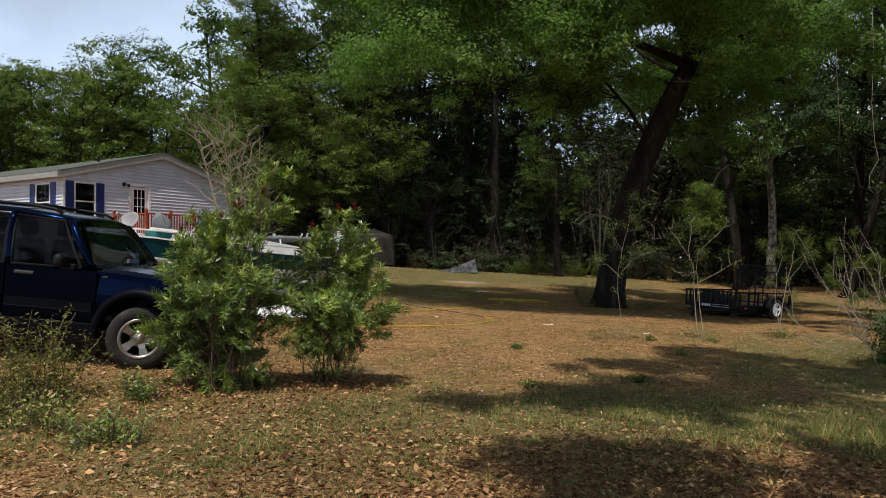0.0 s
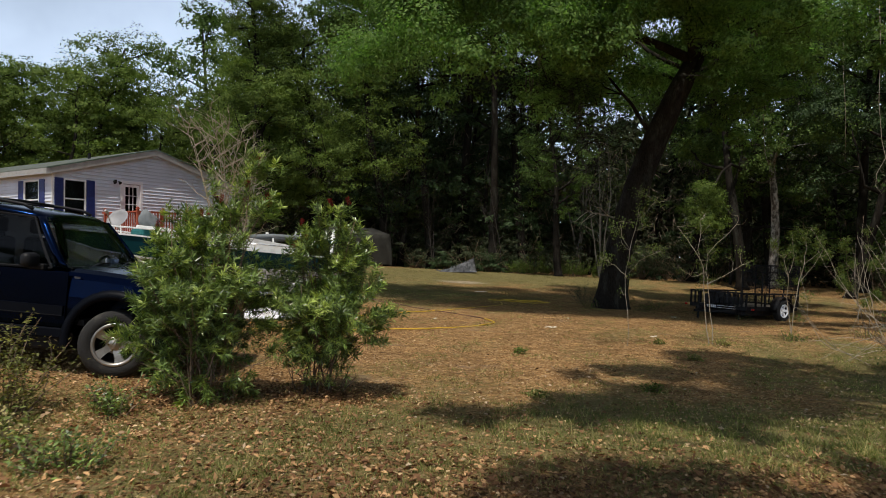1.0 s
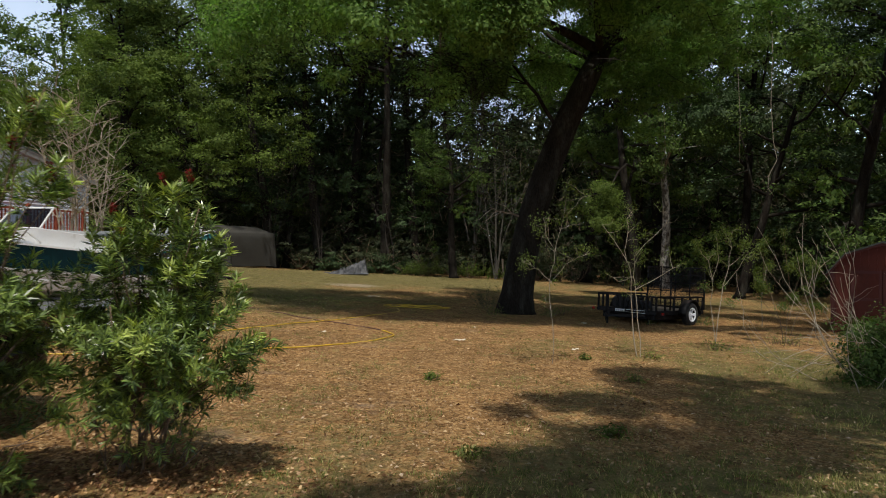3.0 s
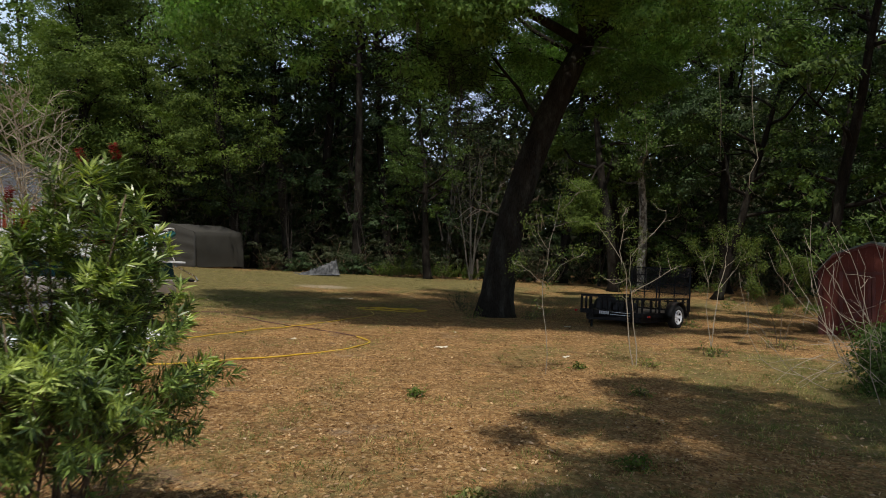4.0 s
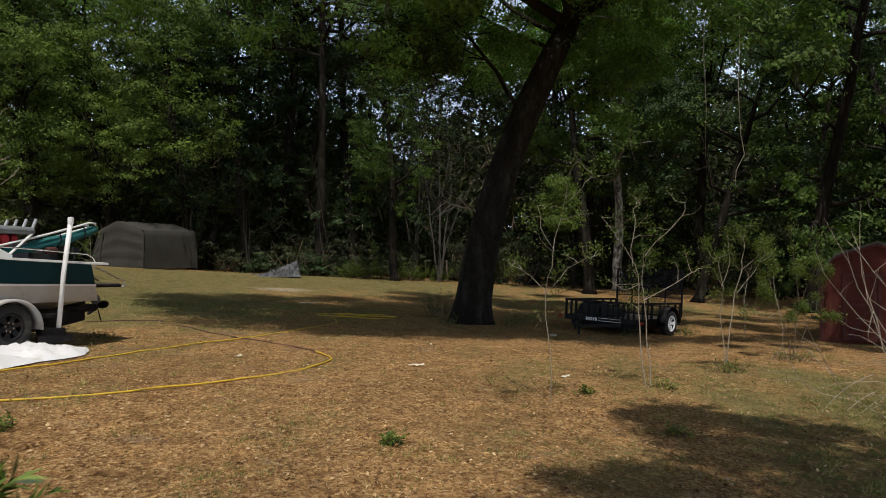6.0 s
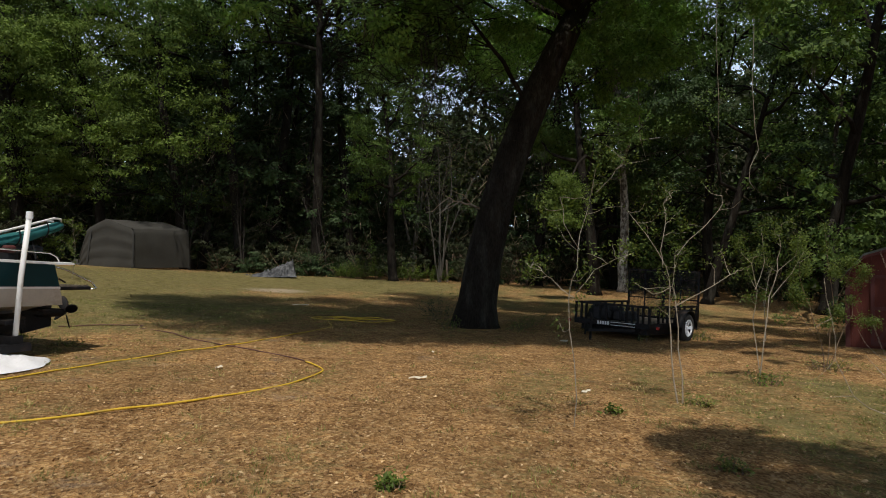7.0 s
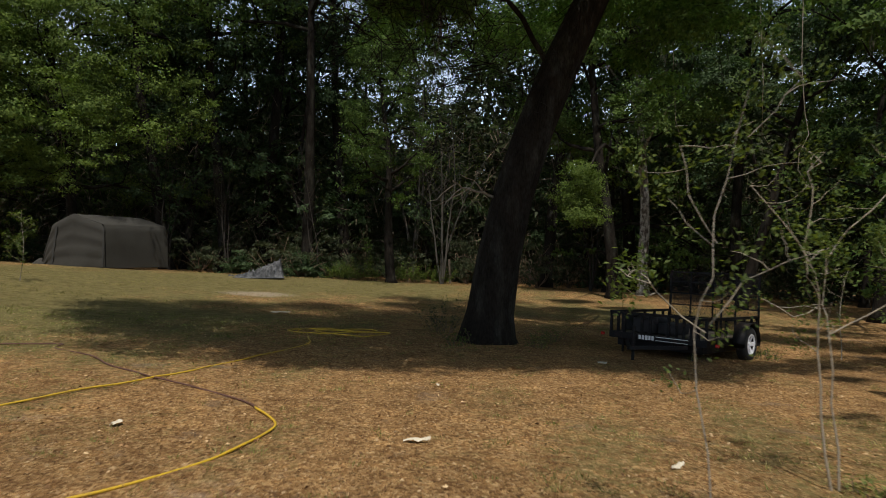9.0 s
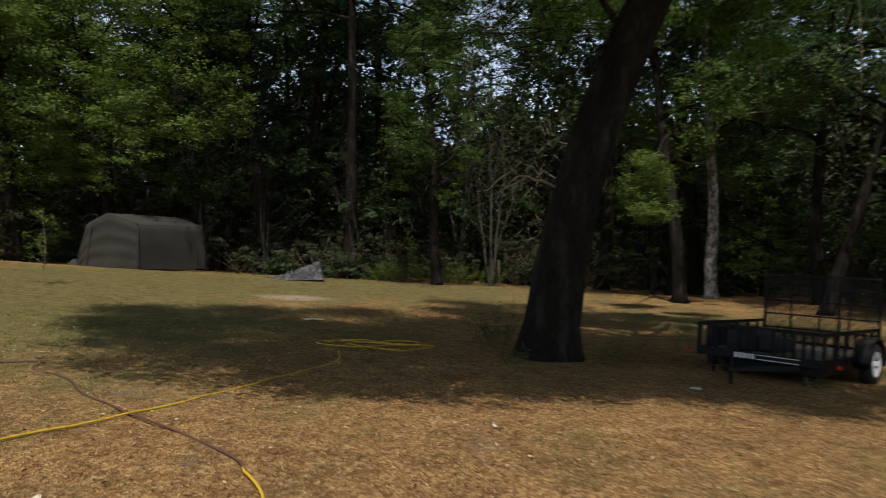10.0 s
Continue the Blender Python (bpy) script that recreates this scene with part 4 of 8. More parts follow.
    tri_mesh("far_woods", leaf_tris(p, rng.normal(size=(n, 3)), rng.normal(size=(n, 3)), ln, ln * 0.6), SHADE_LEAF)
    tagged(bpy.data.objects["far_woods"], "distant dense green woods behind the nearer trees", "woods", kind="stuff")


    # dense foliage behind the first trees, coloured dark as if shaded, too thick to count
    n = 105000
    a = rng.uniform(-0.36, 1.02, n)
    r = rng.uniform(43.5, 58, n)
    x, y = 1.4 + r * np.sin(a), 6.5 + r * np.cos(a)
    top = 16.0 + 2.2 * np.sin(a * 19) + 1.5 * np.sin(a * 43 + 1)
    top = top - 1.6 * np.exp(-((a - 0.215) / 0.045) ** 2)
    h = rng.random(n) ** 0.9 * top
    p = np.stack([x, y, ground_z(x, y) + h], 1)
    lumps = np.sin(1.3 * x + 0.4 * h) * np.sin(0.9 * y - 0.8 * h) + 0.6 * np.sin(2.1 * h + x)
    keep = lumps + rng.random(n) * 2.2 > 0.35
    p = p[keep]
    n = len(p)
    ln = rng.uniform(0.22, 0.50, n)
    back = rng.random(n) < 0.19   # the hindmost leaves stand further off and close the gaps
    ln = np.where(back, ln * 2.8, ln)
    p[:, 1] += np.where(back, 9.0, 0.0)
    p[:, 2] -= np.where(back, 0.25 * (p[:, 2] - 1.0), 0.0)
    tri_mesh("deep_woods", leaf_tris(p, rng.normal(size=(n, 3)), rng.normal(size=(n, 3)) * 0.6 + np.array([0, -0.3, 0.6]), ln, ln * 0.6), SHADE_LEAF)
    tagged(bpy.data.objects["deep_woods"], "dense foliage, coloured dark for the shade of the woods", "woods", kind="stuff")
    # bare brown brushwood under the trees
    n = 15000
    a, r = rng.uniform(-0.36, 1.02, n), rng.uniform(42.0, 50, n)
    x, y = 1.4 + r * np.sin(a), 6.5 + r * np.cos(a)
    h = rng.random(n) ** 1.3 * 9.0
    keep = np.sin(1.1 * x + 0.3 * h) * np.sin(0.8 * y - 0.5 * h) + rng.random(n) * 1.6 > 0.55
    p = np.stack([x, y, ground_z(x, y) + h], 1)[keep]
    n = len(p)
    quad_mesh("brushwood", leaf_quads(p, rng.normal(size=(n, 3)) * 0.8 + np.array([0, 0, 0.5]), rng.normal(size=(n, 3)), rng.uniform(0.5, 1.5, n), rng.uniform(0.02, 0.05, n)), BRUSH_TWIG)
    tagged(bpy.data.objects["brushwood"], "tangle of bare brown twigs under the woods", "brushwood", kind="stuff")


def build_yard_trees():
    build_great_oak()
    t = tree("slender_oak", "slender dark oak with leafy low branches at the wood's edge", 21, 12.5, 0.25, 0.36, 2.6, 11000, 0.14, OAK_LEAF, limbs=13, clump=1.1, low=3)
    stand(t, 6.85, 41.2, 1.0)
    t = tree("mossy_oak", "dark woodland oak hung with grey moss", 22, 17, 0.30, 0.32, 5.0, 16000, 0.18, OAK_LEAF, limbs=11, clump=1.5, moss=20)
    # a low bough whose leafy end is coloured as if it hung in the light
    bough = part("low_bough", tube(bmesh.new(), [(0, 0, 6.2), (-1.2, -0.7, 6.3), (-2.4, -1.5, 5.8), (-3.4, -2.0, 4.8), (-4.0, -2.3, 3.9)], [0.09, 0.07, 0.05, 0.035, 0.015], 7), BARK, t, smooth=True)
    ends = [np.array([-4.06 + dx, -2.3 + dy, 3.7 + dz]) for dx, dy, dz in ((0, 0, 0), (0.5, -0.2, -0.4), (-0.5, 0.1, 0.35), (0.2, -0.2, 0.7), (-0.35, -0.2, -0.45), (0.6, 0.1, 0.25), (-0.2, -0.3, 1.1))]
    tri_mesh("bough_leaves", clump_leaves(np.random.default_rng(25), ends, [(0.75, 0.7, 0.45)] * len(ends), 13000, 0.062), HILL_LEAF, bough, "bright green leaves at the drooping end")
    stand(t, 15.45, 36.4, 0.3)
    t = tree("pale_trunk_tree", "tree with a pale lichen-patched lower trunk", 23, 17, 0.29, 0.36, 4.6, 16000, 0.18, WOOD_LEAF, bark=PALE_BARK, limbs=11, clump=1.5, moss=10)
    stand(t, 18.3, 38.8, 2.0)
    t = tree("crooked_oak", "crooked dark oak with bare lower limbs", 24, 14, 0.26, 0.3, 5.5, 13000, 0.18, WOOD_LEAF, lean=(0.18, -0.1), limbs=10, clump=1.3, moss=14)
    stand(t, 19.0, 33.0, 0.0)
    t = tree("tall_oak", "very tall leafy oak standing between the house and the shelter", 28, 20, 0.36, 0.20, 3.3, 34000, 0.17, HILL_LEAF, limbs=20, clump=1.5, low=5)
    stand(t, -10.3, 43.0, 0.4)
    skirt = [((-5.5 + 1.9 * k + 0.5 * math.sin(3.1 * k), -3.6 - 0.9 * math.sin(1.7 * k), 4.4 + 1.5 * row + 0.6 * math.sin(2.3 * k + row)), 1.25 + 0.3 * math.sin(k * 1.3 + row)) for row in range(6) for k in range(7)
             if not (row == 0 and k > 4)]
    t = tree("spreading_oak", "spreading leafy oak overhanging the shelter", 29, 17, 0.30, 0.24, 5.6, 42000, 0.15, HILL_LEAF, limbs=15, clump=1.5, low=2, extra=skirt)
    stand(t, -7.6, 46.4)
    # overhanging trees whose crowns shade the near grass and the ground by the shed
    overhanging_oak("roadside_oak", "spreading roadside oak that shades the near grass", 26, (9.6, 0.6), 10.5, 0.4, 28000, (
        (8.0, 8.6, 1.2), (9.5, 10.2, 1.4), (7.2, 10.9, 1.0), 
        (0.2, 7.0, 0.45), (1.0, 7.3, 0.55), (1.5, 8.0, 0.8), (2.5, 8.4, 1.0), (2.4, 7.5, 0.5), (3.6, 7.9, 0.6), (3.0, 10.0, 0.7), (3.6, 8.9, 1.2), (4.9, 9.3, 1.3), (6.1, 9.6, 1.3), (2.4, 9.7, 0.5), (4.0, 11.0, 0.9), (4.2, 12.4, 0.75), (5.0, 12.0, 0.6), (5.3, 11.2, 0.8), (7.4, 9.8, 1.3), (8.8, 9.4, 1.3)))
    overhanging_oak("roadside_oak", "roadside oak whose crown shades the leaves by the road", 27, (6.4, -4.6), 10.0, 0.35, 7000, (
        (0.6, 4.6, 0.6), (0.7, 3.6, 0.7), (1.3, 5.3, 0.5), (3.0, 5.5, 0.5), (1.2, 4.7, 0.8), (2.3, 4.9, 0.8), (3.4, 4.9, 0.8), (4.7, 4.9, 0.8), (1.4, 3.5, 0.8), (2.8, 3.5, 1.0), (4.4, 3.5, 1.2), (5.8, 4.6, 1.0)))
    overhanging_oak("shed_oak", "tall oak that keeps the red shed in shade", 30, (21.5, 17.0), 13.0, 0.38, 17000, (
        (10.6, 25.6, 0.7), (12.4, 25.0, 1.0), (14.2, 24.4, 1.2), (12.6, 28.6, 0.8), (14.4, 28.8, 1.1), (13.0, 21.2, 1.2), (14.8, 21.6, 1.4), (12.2, 19.2, 0.7), (16.6, 22.6, 1.5), (11.2, 31.4, 0.8), (13.6, 32.4, 0.9), (16.4, 26.6, 1.4), (14.2, 19.2, 1.3), (10.4, 19.0, 0.5), (16.5, 19.5, 1.5), (18.5, 23.0, 1.6)))


build_yard_trees()
build_woods()


# ---- the house ----
def build_house():
    cx, cy = -14.12, 25.97
    oz = float(ground_z(cx, cy))
    wide, long, floor, top, peak = 8.5, 15.0, 2.28 - oz, 4.66 - oz, 5.80 - oz
    house = thing("house", "white vinyl-sided house with blue shutters and a low gabled roof", "house", at=(cx, cy, oz), turn=59.3)

    def roof_line(u):
        return top + (peak - top) * (1 - abs(u - wide / 2) / (wide / 2))

    def lapped(length, holes, height, gable, name, place):
        """Horizontal boards that overlap, cut round the openings."""
        bm, lap = bmesh.new(), 0.135
        z = floor - 0.25
        while z < (peak if gable else height):
            a, b = 0.0, length
            if gable and z + lap > top:
                half = (wide / 2) * max(0.0, (peak - z) / (peak - top))
                a, b = max(0.0, wide / 2 - half), min(wide, wide / 2 + half)
            spans = [(a, b)]
            for h0, h1, z0, z1 in holes:
                if z + lap * 0.5 > z0 and z + lap * 0.5 < z1:
                    spans = [q for s, e in spans for q in ((s, min(e, h0)), (max(s, h1), e)) if q[1] - q[0] > 0.02]
            for s, e in spans:
                q = [(s, -0.048, z), (e, -0.048, z), (e, -0.002, z + lap), (s, -0.002, z + lap)]
                vs = [bm.verts.new(place @ Vector(p)) for p in q]
                bm.faces.new(vs)
                lo = [bm.verts.new(place @ Vector(p)) for p in ((s, -0.048, z), (s, 0.0, z), (e, 0.0, z), (e, -0.048, z))]
                bm.faces.new(lo)
            z += lap
        return part(name, bm, SIDING, house)

    side = Matrix.Rotation(radians(-90), 4, "Z") @ Matrix.Translation((-long, 0, 0))   # the long wall, seen from outside
    gable_holes = [(0.45, 1.22, 2.99 - oz, 4.33 - oz), (2.80, 3.62, floor, 4.40 - oz)]
    long_holes = [(long - 1.74, long - 0.82, 2.95 - oz, 4.28 - oz), (long - 7.2, long - 6.3, 2.95 - oz, 4.28 - oz)]
    lapped(wide, gable_holes, peak, True, "gable_siding", Matrix.Identity(4))
    lapped(long, long_holes, top, False, "side_siding", side)
    core = bmesh.new()   # inner walls behind the boards
    for lo, hi in (((0.03, 0.18, floor - 0.3), (0.06, long, top)), ((wide - 0.1, 0.05, floor - 0.3), (wide, long, top)), ((0.03, long - 0.1, floor - 0.3), (wide, long, top)),
                   ((0.03, 1.4, floor), (wide - 0.1, 1.45, top)), ((0.1, 0.2, floor - 0.12), (wide - 0.1, long - 0.1, floor - 0.05))):
        box(core, lo, hi)
    part("inner_wall", core, DARK_ROOM, house)
    # skirting round the raised floor
    part("skirting", boxes(((0.01, 0.0, -0.6), (wide, 0.05, floor - 0.24)), ((0.0, 0.0, -0.6), (0.05, long, floor - 0.24))), SKIRT, house, "grey panelled skirting below the floor")
    part("corner_trim", boxes(((-0.03, -0.035, floor - 0.25), (0.07, 0.05, top)), bevel=0.006), WHITE_TRIM, house)

    # roof: two slopes with an overhang, green edge, soffit
    over, eave = 0.20, 0.32
    slope = (peak - top) / (wide / 2)
    for sgn, name in ((-1, "roof"), (1, "roof")):
        x0, z0 = (-eave, top - slope * eave) if sgn < 0 else (wide + eave, top - slope * eave)
        mid = wide / 2
        bm = bmesh.new()
        a = [(x0, -over, z0 + 0.10), (mid, -over, peak + 0.10), (mid, long + over, peak + 0.10), (x0, long + over, z0 + 0.10)]
        b = [(x, y, z + 0.035) for x, y, z in a]
        va, vb = [bm.verts.new(p) for p in a], [bm.verts.new(p) for p in b]
        bm.faces.new(va)
        bm.faces.new(vb)
        for k in range(4):
            bm.faces.new((va[k], vb[k], vb[(k + 1) % 4], va[(k + 1) % 4]))
        part("roof", bm, ROOF, house, "grey weathered shingle roof slope")
        fb = slab([(x0, z0 - 0.13), (mid, peak - 0.13), (mid, peak + 0.095), (x0, z0 + 0.095)], 0.03, Matrix.Translation((0, -over - 0.002, 0)))
        part("rake_board", fb, FASCIA, house)
        eb = slab([(x0, z0 + 0.10), (mid, peak + 0.10), (mid, peak + 0.145), (x0, z0 + 0.145)], 0.05, Matrix.Translation((0, -over - 0.02, 0)))
        part("drip_edge", eb, ROOF_EDGE, house, "pale green metal roof edge")
        sf = slab([(x0, z0 + 0.0), (mid, peak + 0.0), (mid, peak + 0.02), (x0, z0 + 0.02)], over - 0.03, Matrix.Translation((0, -over + 0.03, 0)))
        part("soffit", sf, SOFFIT, house)
    part("eave_soffit", boxes(((-eave, -over, top - 0.10), (-0.02, long, top - 0.07))), SOFFIT, house)
    part("gutter_board", boxes(((-eave - 0.02, -over, top - slope * eave - 0.10), (-eave, long, top - slope * eave + 0.10))), FASCIA, house)

    def window(m, w, h, shutters):
        win = part("window_frame", bmesh.new(), WHITE_TRIM, house)
        t = 0.055
        bm = boxes(((-w / 2 - t, -0.05, -t), (-w / 2, 0.05, h + t)), ((w / 2, -0.05, -t), (w / 2 + t, 0.05, h + t)), ((-w / 2, -0.05, h), (w / 2, 0.05, h + t)), ((-w / 2, -0.05, -t), (w / 2, 0.05, 0)),
                   ((-w / 2, -0.03, h * 0.47), (w / 2, 0.04, h * 0.47 + 0.05)), bevel=0.006)
        bm.to_mesh(win.data)
        bm.free()
        win.matrix_basis = m
        part("pane", boxes(((-w / 2, 0.0, 0), (w / 2, 0.006, h * 0.47))), GLASS, win)
        part("pane", boxes(((-w / 2, -0.012, h * 0.47 + 0.05), (w / 2, -0.006, h))), GLASS, win)
        part("blind", boxes(((-w / 2, 0.05, h * 0.72), (w / 2, 0.06, h))), CABIN, win)
        for s in shutters:
            sh = bmesh.new()
            x0, x1 = (-w / 2 - t - 0.34, -w / 2 - t - 0.01) if s < 0 else (w / 2 + t + 0.01, w / 2 + t + 0.34)
            box(sh, (x0, -0.05, -0.05), (x1, -0.025, h + 0.06))
            for a, b in ((x0, x0 + 0.05), (x1 - 0.05, x1)):
                box(sh, (a, -0.062, -0.05), (b, -0.05, h + 0.06))
            for k in range(3):
                z = -0.05 + k * (h + 0.06) / 2
                box(sh, (x0 + 0.05, -0.060, z), (x1 - 0.05, -0.05, z + 0.05))
            k = 0.06
            while k < h - 0.02:
                box(sh, (x0 + 0.05, -0.056, k), (x1 - 0.05, -0.05, k + 0.03))
                k += 0.05
            part("shutter", sh, SHUTTER, house, "dark blue louvred shutter").matrix_basis = m

    window(Matrix.Translation((0.835, 0, 2.99 - oz)), 0.77, 1.34, (-1, 1))
    for x in (long - 1.28, long - 6.75):
        window(side @ Matrix.Translation((x, 0, 2.95 - oz)), 0.92, 1.33, (-1, 1))

    door = part("door", boxes(((2.84, 0.0, floor), (3.58, 0.05, 3.24 - oz)), ((2.84, 0.0, 4.28 - oz), (3.58, 0.05, 4.38 - oz)), ((2.84, 0.0, 3.24 - oz), (2.95, 0.05, 4.28 - oz)), ((3.47, 0.0, 3.24 - oz), (3.58, 0.05, 4.28 - oz))), WHITE_TRIM, house, "white door with a nine-light window")
    part("door_glass", boxes(((2.95, 0.02, 3.24 - oz), (3.47, 0.026, 4.28 - oz))), GLASS, door)
    for k in (1, 2):
        part("muntin", boxes(((2.95 + 0.173 * k - 0.012, 0.0, 3.24 - oz), (2.95 + 0.173 * k + 0.012, 0.02, 4.28 - oz))), WHITE_TRIM, door)
        part("muntin", boxes(((2.95, 0.0, 3.24 - oz + 0.347 * k - 0.012), (3.47, 0.02, 3.24 - oz + 0.347 * k + 0.012))), WHITE_TRIM, door)
    part("door_knob", lathe([(0.0, -0.06), (0.028, -0.055), (0.03, -0.03), (0.012, -0.02), (0.012, 0.0)], 12), CHROME, door).location = (2.89, 0, floor + 0.95)
    part("door_frame", boxes(((2.70, -0.045, floor), (2.82, 0.05, 4.42 - oz)), ((3.60, -0.045, floor), (3.72, 0.05, 4.42 - oz)), ((2.70, -0.045, 4.40 - oz), (3.72, 0.05, 4.52 - oz)), bevel=0.006), WHITE_TRIM, house)
    lamp = part("wall_light", boxes(((2.42, -0.07, 4.40 - oz), (2.54, -0.02, 4.52 - oz)), bevel=0.01), BLACK_PLASTIC, house, "black twin floodlight by the door")
    for dx in (-0.10, 0.12):
        part("light_head", lathe([(0.02, 0.0), (0.04, -0.06), (0.065, -0.13), (0.06, -0.135), (0.0, -0.12)], 12), BLACK_PLASTIC, lamp).matrix_basis = Matrix.Translation((2.48 + dx, -0.08, 4.46 - oz)) @ Matrix.Rotation(radians(35), 4, "X")
    part("vent_pipe", pipe([(2.7, 2.0, roof_line(2.7)), (2.7, 2.0, roof_line(2.7) + 0.36)], 0.06), BLACK_PLASTIC, house)

    # the red deck in front of the door
    deck = thing("deck", "raised red-stained timber deck with a picket railing beside the house", "deck", at=(cx, cy, oz), turn=59.3)
    x0, x1, y0, y1, dz = 1.9, 6.6, -2.2, -0.06, floor - 0.02
    n = int((x1 - x0) / 0.145)
    plank = part("plank", boxes(((0, y0, dz - 0.03), (0.138, y1, dz))), RED_WOOD, deck)
    plank.location.x = x0
    for k in range(1, n):
        twin(plank, Matrix.Translation((x0 + k * 0.145, 0, 0)))
    part("joist", boxes(((x0, y0 + 0.03, dz - 0.22), (x1, y0 + 0.07, dz - 0.035)), ((x0 + 0.03, y0 + 0.07, dz - 0.22), (x0 + 0.07, y1, dz - 0.035))), RED_WOOD, deck)
    post = None
    for px, py in [(x0 + 0.05 + k * 1.1, y0 + 0.04) for k in range(5)] + [(x0 + 0.05, y1 - 0.15)]:
        if post is None:
            post = part("post", boxes(((-0.045, -0.045, -0.5), (0.045, 0.045, dz + 1.0)), ((-0.06, -0.06, dz + 1.0), (0.06, 0.06, dz + 1.03)), ((-0.04, -0.04, dz + 1.03), (0.04, 0.04, dz + 1.09)), bevel=0.005), RED_WOOD, deck)
            post.location = (px, py, 0)
        else:
            twin(post, Matrix.Translation((px, py, 0)))
    for z in (0.88, 0.12):
        part("rail", boxes(((x0, y0 - 0.01, dz + z), (x1, y0 + 0.03, dz + z + 0.06))), RED_WOOD, deck)
        part("rail", boxes(((x0 - 0.005, y0 + 0.03, dz + z + 0.002), (x0 + 0.035, y1, dz + z + 0.06))), RED_WOOD, deck)
    bal = part("baluster", boxes(((-0.018, -0.018, dz + 0.08), (0.018, 0.018, dz + 0.9))), RED_WOOD, deck)
    bal.location = (x0 + 0.15, y0 + 0.05, 0)
    for k in range(1, 35):
        twin(bal, Matrix.Translation((x0 + 0.15 + k * 0.13, y0 + 0.05, 0)))
    for k in range(15):
        twin(bal, Matrix.Translation((x0 + 0.055, y0 + 0.2 + k * 0.13, 0)))

    # the dish on a pole
    dish = thing("satellite_dish", "pale grey satellite dish on a short mast in the yard", "satellite dish", at=on_ground(-9.05, 20.2))
    part("mast", pipe([(0, 0, -0.1), (0, 0, 1.9)], 0.03), GALV, dish)
    tilt = Matrix.Translation((0, 0, 1.95)) @ Matrix.Rotation(radians(-12), 4, "Z") @ Matrix.Rotation(radians(-34), 4, "X")
    part("reflector", lathe([(0.0, 0.0), (0.12, -0.01), (0.22, -0.045), (0.31, -0.09), (0.315, -0.085), (0.22, -0.03), (0.0, 0.02)], 28), DISH_GREY, dish, smooth=True).matrix_basis = tilt
    part("feed_arm", pipe([(0, -0.08, -0.36), (0, -0.5, -0.12)], 0.014), GALV, dish).matrix_basis = tilt
    part("feed_horn", lathe([(0.0, -0.6), (0.04, -0.6), (0.045, -0.5), (0.03, -0.46), (0.0, -0.46)], 12), FASCIA, dish).matrix_basis = tilt @ Matrix.Translation((0, 0.0, -0.12))


build_house()


# ---- the car ----
def wheel(parent, at, steer, tyre_r, rim_r, width, spokes=5, rim_mat=None, side=-1, wd=0.034):
    """Tyre, rim and spokes round the y axis; the outer face looks along side * y."""
    w = part("wheel", lathe([(0.0, 0.02), (rim_r * 0.5, 0.02), (rim_r * 0.9, 0.05)], 24), BLACK_PLASTIC, parent)
    w.matrix_basis = Matrix.Translation(at) @ Matrix.Rotation(radians(steer), 4, "Z") @ Matrix.Rotation(0 if side < 0 else math.pi, 4, "Z")
    h = width / 2
    part("tyre", lathe([(rim_r, -h * 0.8), (rim_r + 0.02, -h * 0.95), (tyre_r - 0.06, -h), (tyre_r - 0.02, -h * 0.85), (tyre_r, -h * 0.6), (tyre_r, h * 0.6), (tyre_r - 0.02, h * 0.85), (tyre_r - 0.06, h), (rim_r, h * 0.8)], 36), RUBBER, w, smooth=True)
    rm = rim_mat or ALLOY
    part("rim", lathe([(rim_r + 0.012, -h * 0.88), (rim_r + 0.004, -h * 0.97), (rim_r - 0.02, -h * 0.9), (rim_r - 0.026, -h * 0.7)], 32), rm, w, smooth=True)
    # recess shade behind the spokes is put in as black colour
    part("rim_barrel", lathe([(rim_r - 0.026, -h * 0.7), (rim_r - 0.03, -h * 0.3), (rim_r - 0.05, h * 0.7)], 32), BLACK_PLASTIC, w, "inside of the rim, coloured dark for its shade", smooth=True)
    part("hub", lathe([(0.0, -h * 0.72), (0.035, -h * 0.72), (0.045, -h * 0.6), (0.095, -h * 0.55), (0.1, -h * 0.2)], 20), rm, w, smooth=True)
    for k in range(spokes):
        m = Matrix.Rotation(2 * math.pi * k / spokes + 0.3, 4, "Y")
        sp = loft([[(-wd, -h * 0.55, 0.05), (wd, -h * 0.55, 0.05), (wd, -h * 0.25, 0.05), (-wd, -h * 0.25, 0.05)],
                   [(-wd * 0.9, -h * 0.72, rim_r * 0.55), (wd * 0.9, -h * 0.72, rim_r * 0.55), (wd * 1.0, -h * 0.35, rim_r * 0.55), (-wd * 1.0, -h * 0.35, rim_r * 0.55)],
                   [(-wd * 1.35, -h * 0.82, rim_r - 0.012), (wd * 1.35, -h * 0.82, rim_r - 0.012), (wd * 1.35, -h * 0.4, rim_r - 0.012), (-wd * 1.35, -h * 0.4, rim_r - 0.012)]], close=True)
        bmesh.ops.transform(sp, matrix=m, verts=sp.verts)
        part("spoke", sp, rm, w)
        nut = lathe([(0.0, -h * 0.62), (0.011, -h * 0.62), (0.013, -h * 0.5)], 8)
        bmesh.ops.transform(nut, matrix=Matrix.Rotation(2 * math.pi * (k + 0.5) / spokes + 0.3, 4, "Y") @ Matrix.Translation((0, 0, 0.062)), verts=nut.verts)
        part("wheel_nut", nut, CHROME, w)
    return w


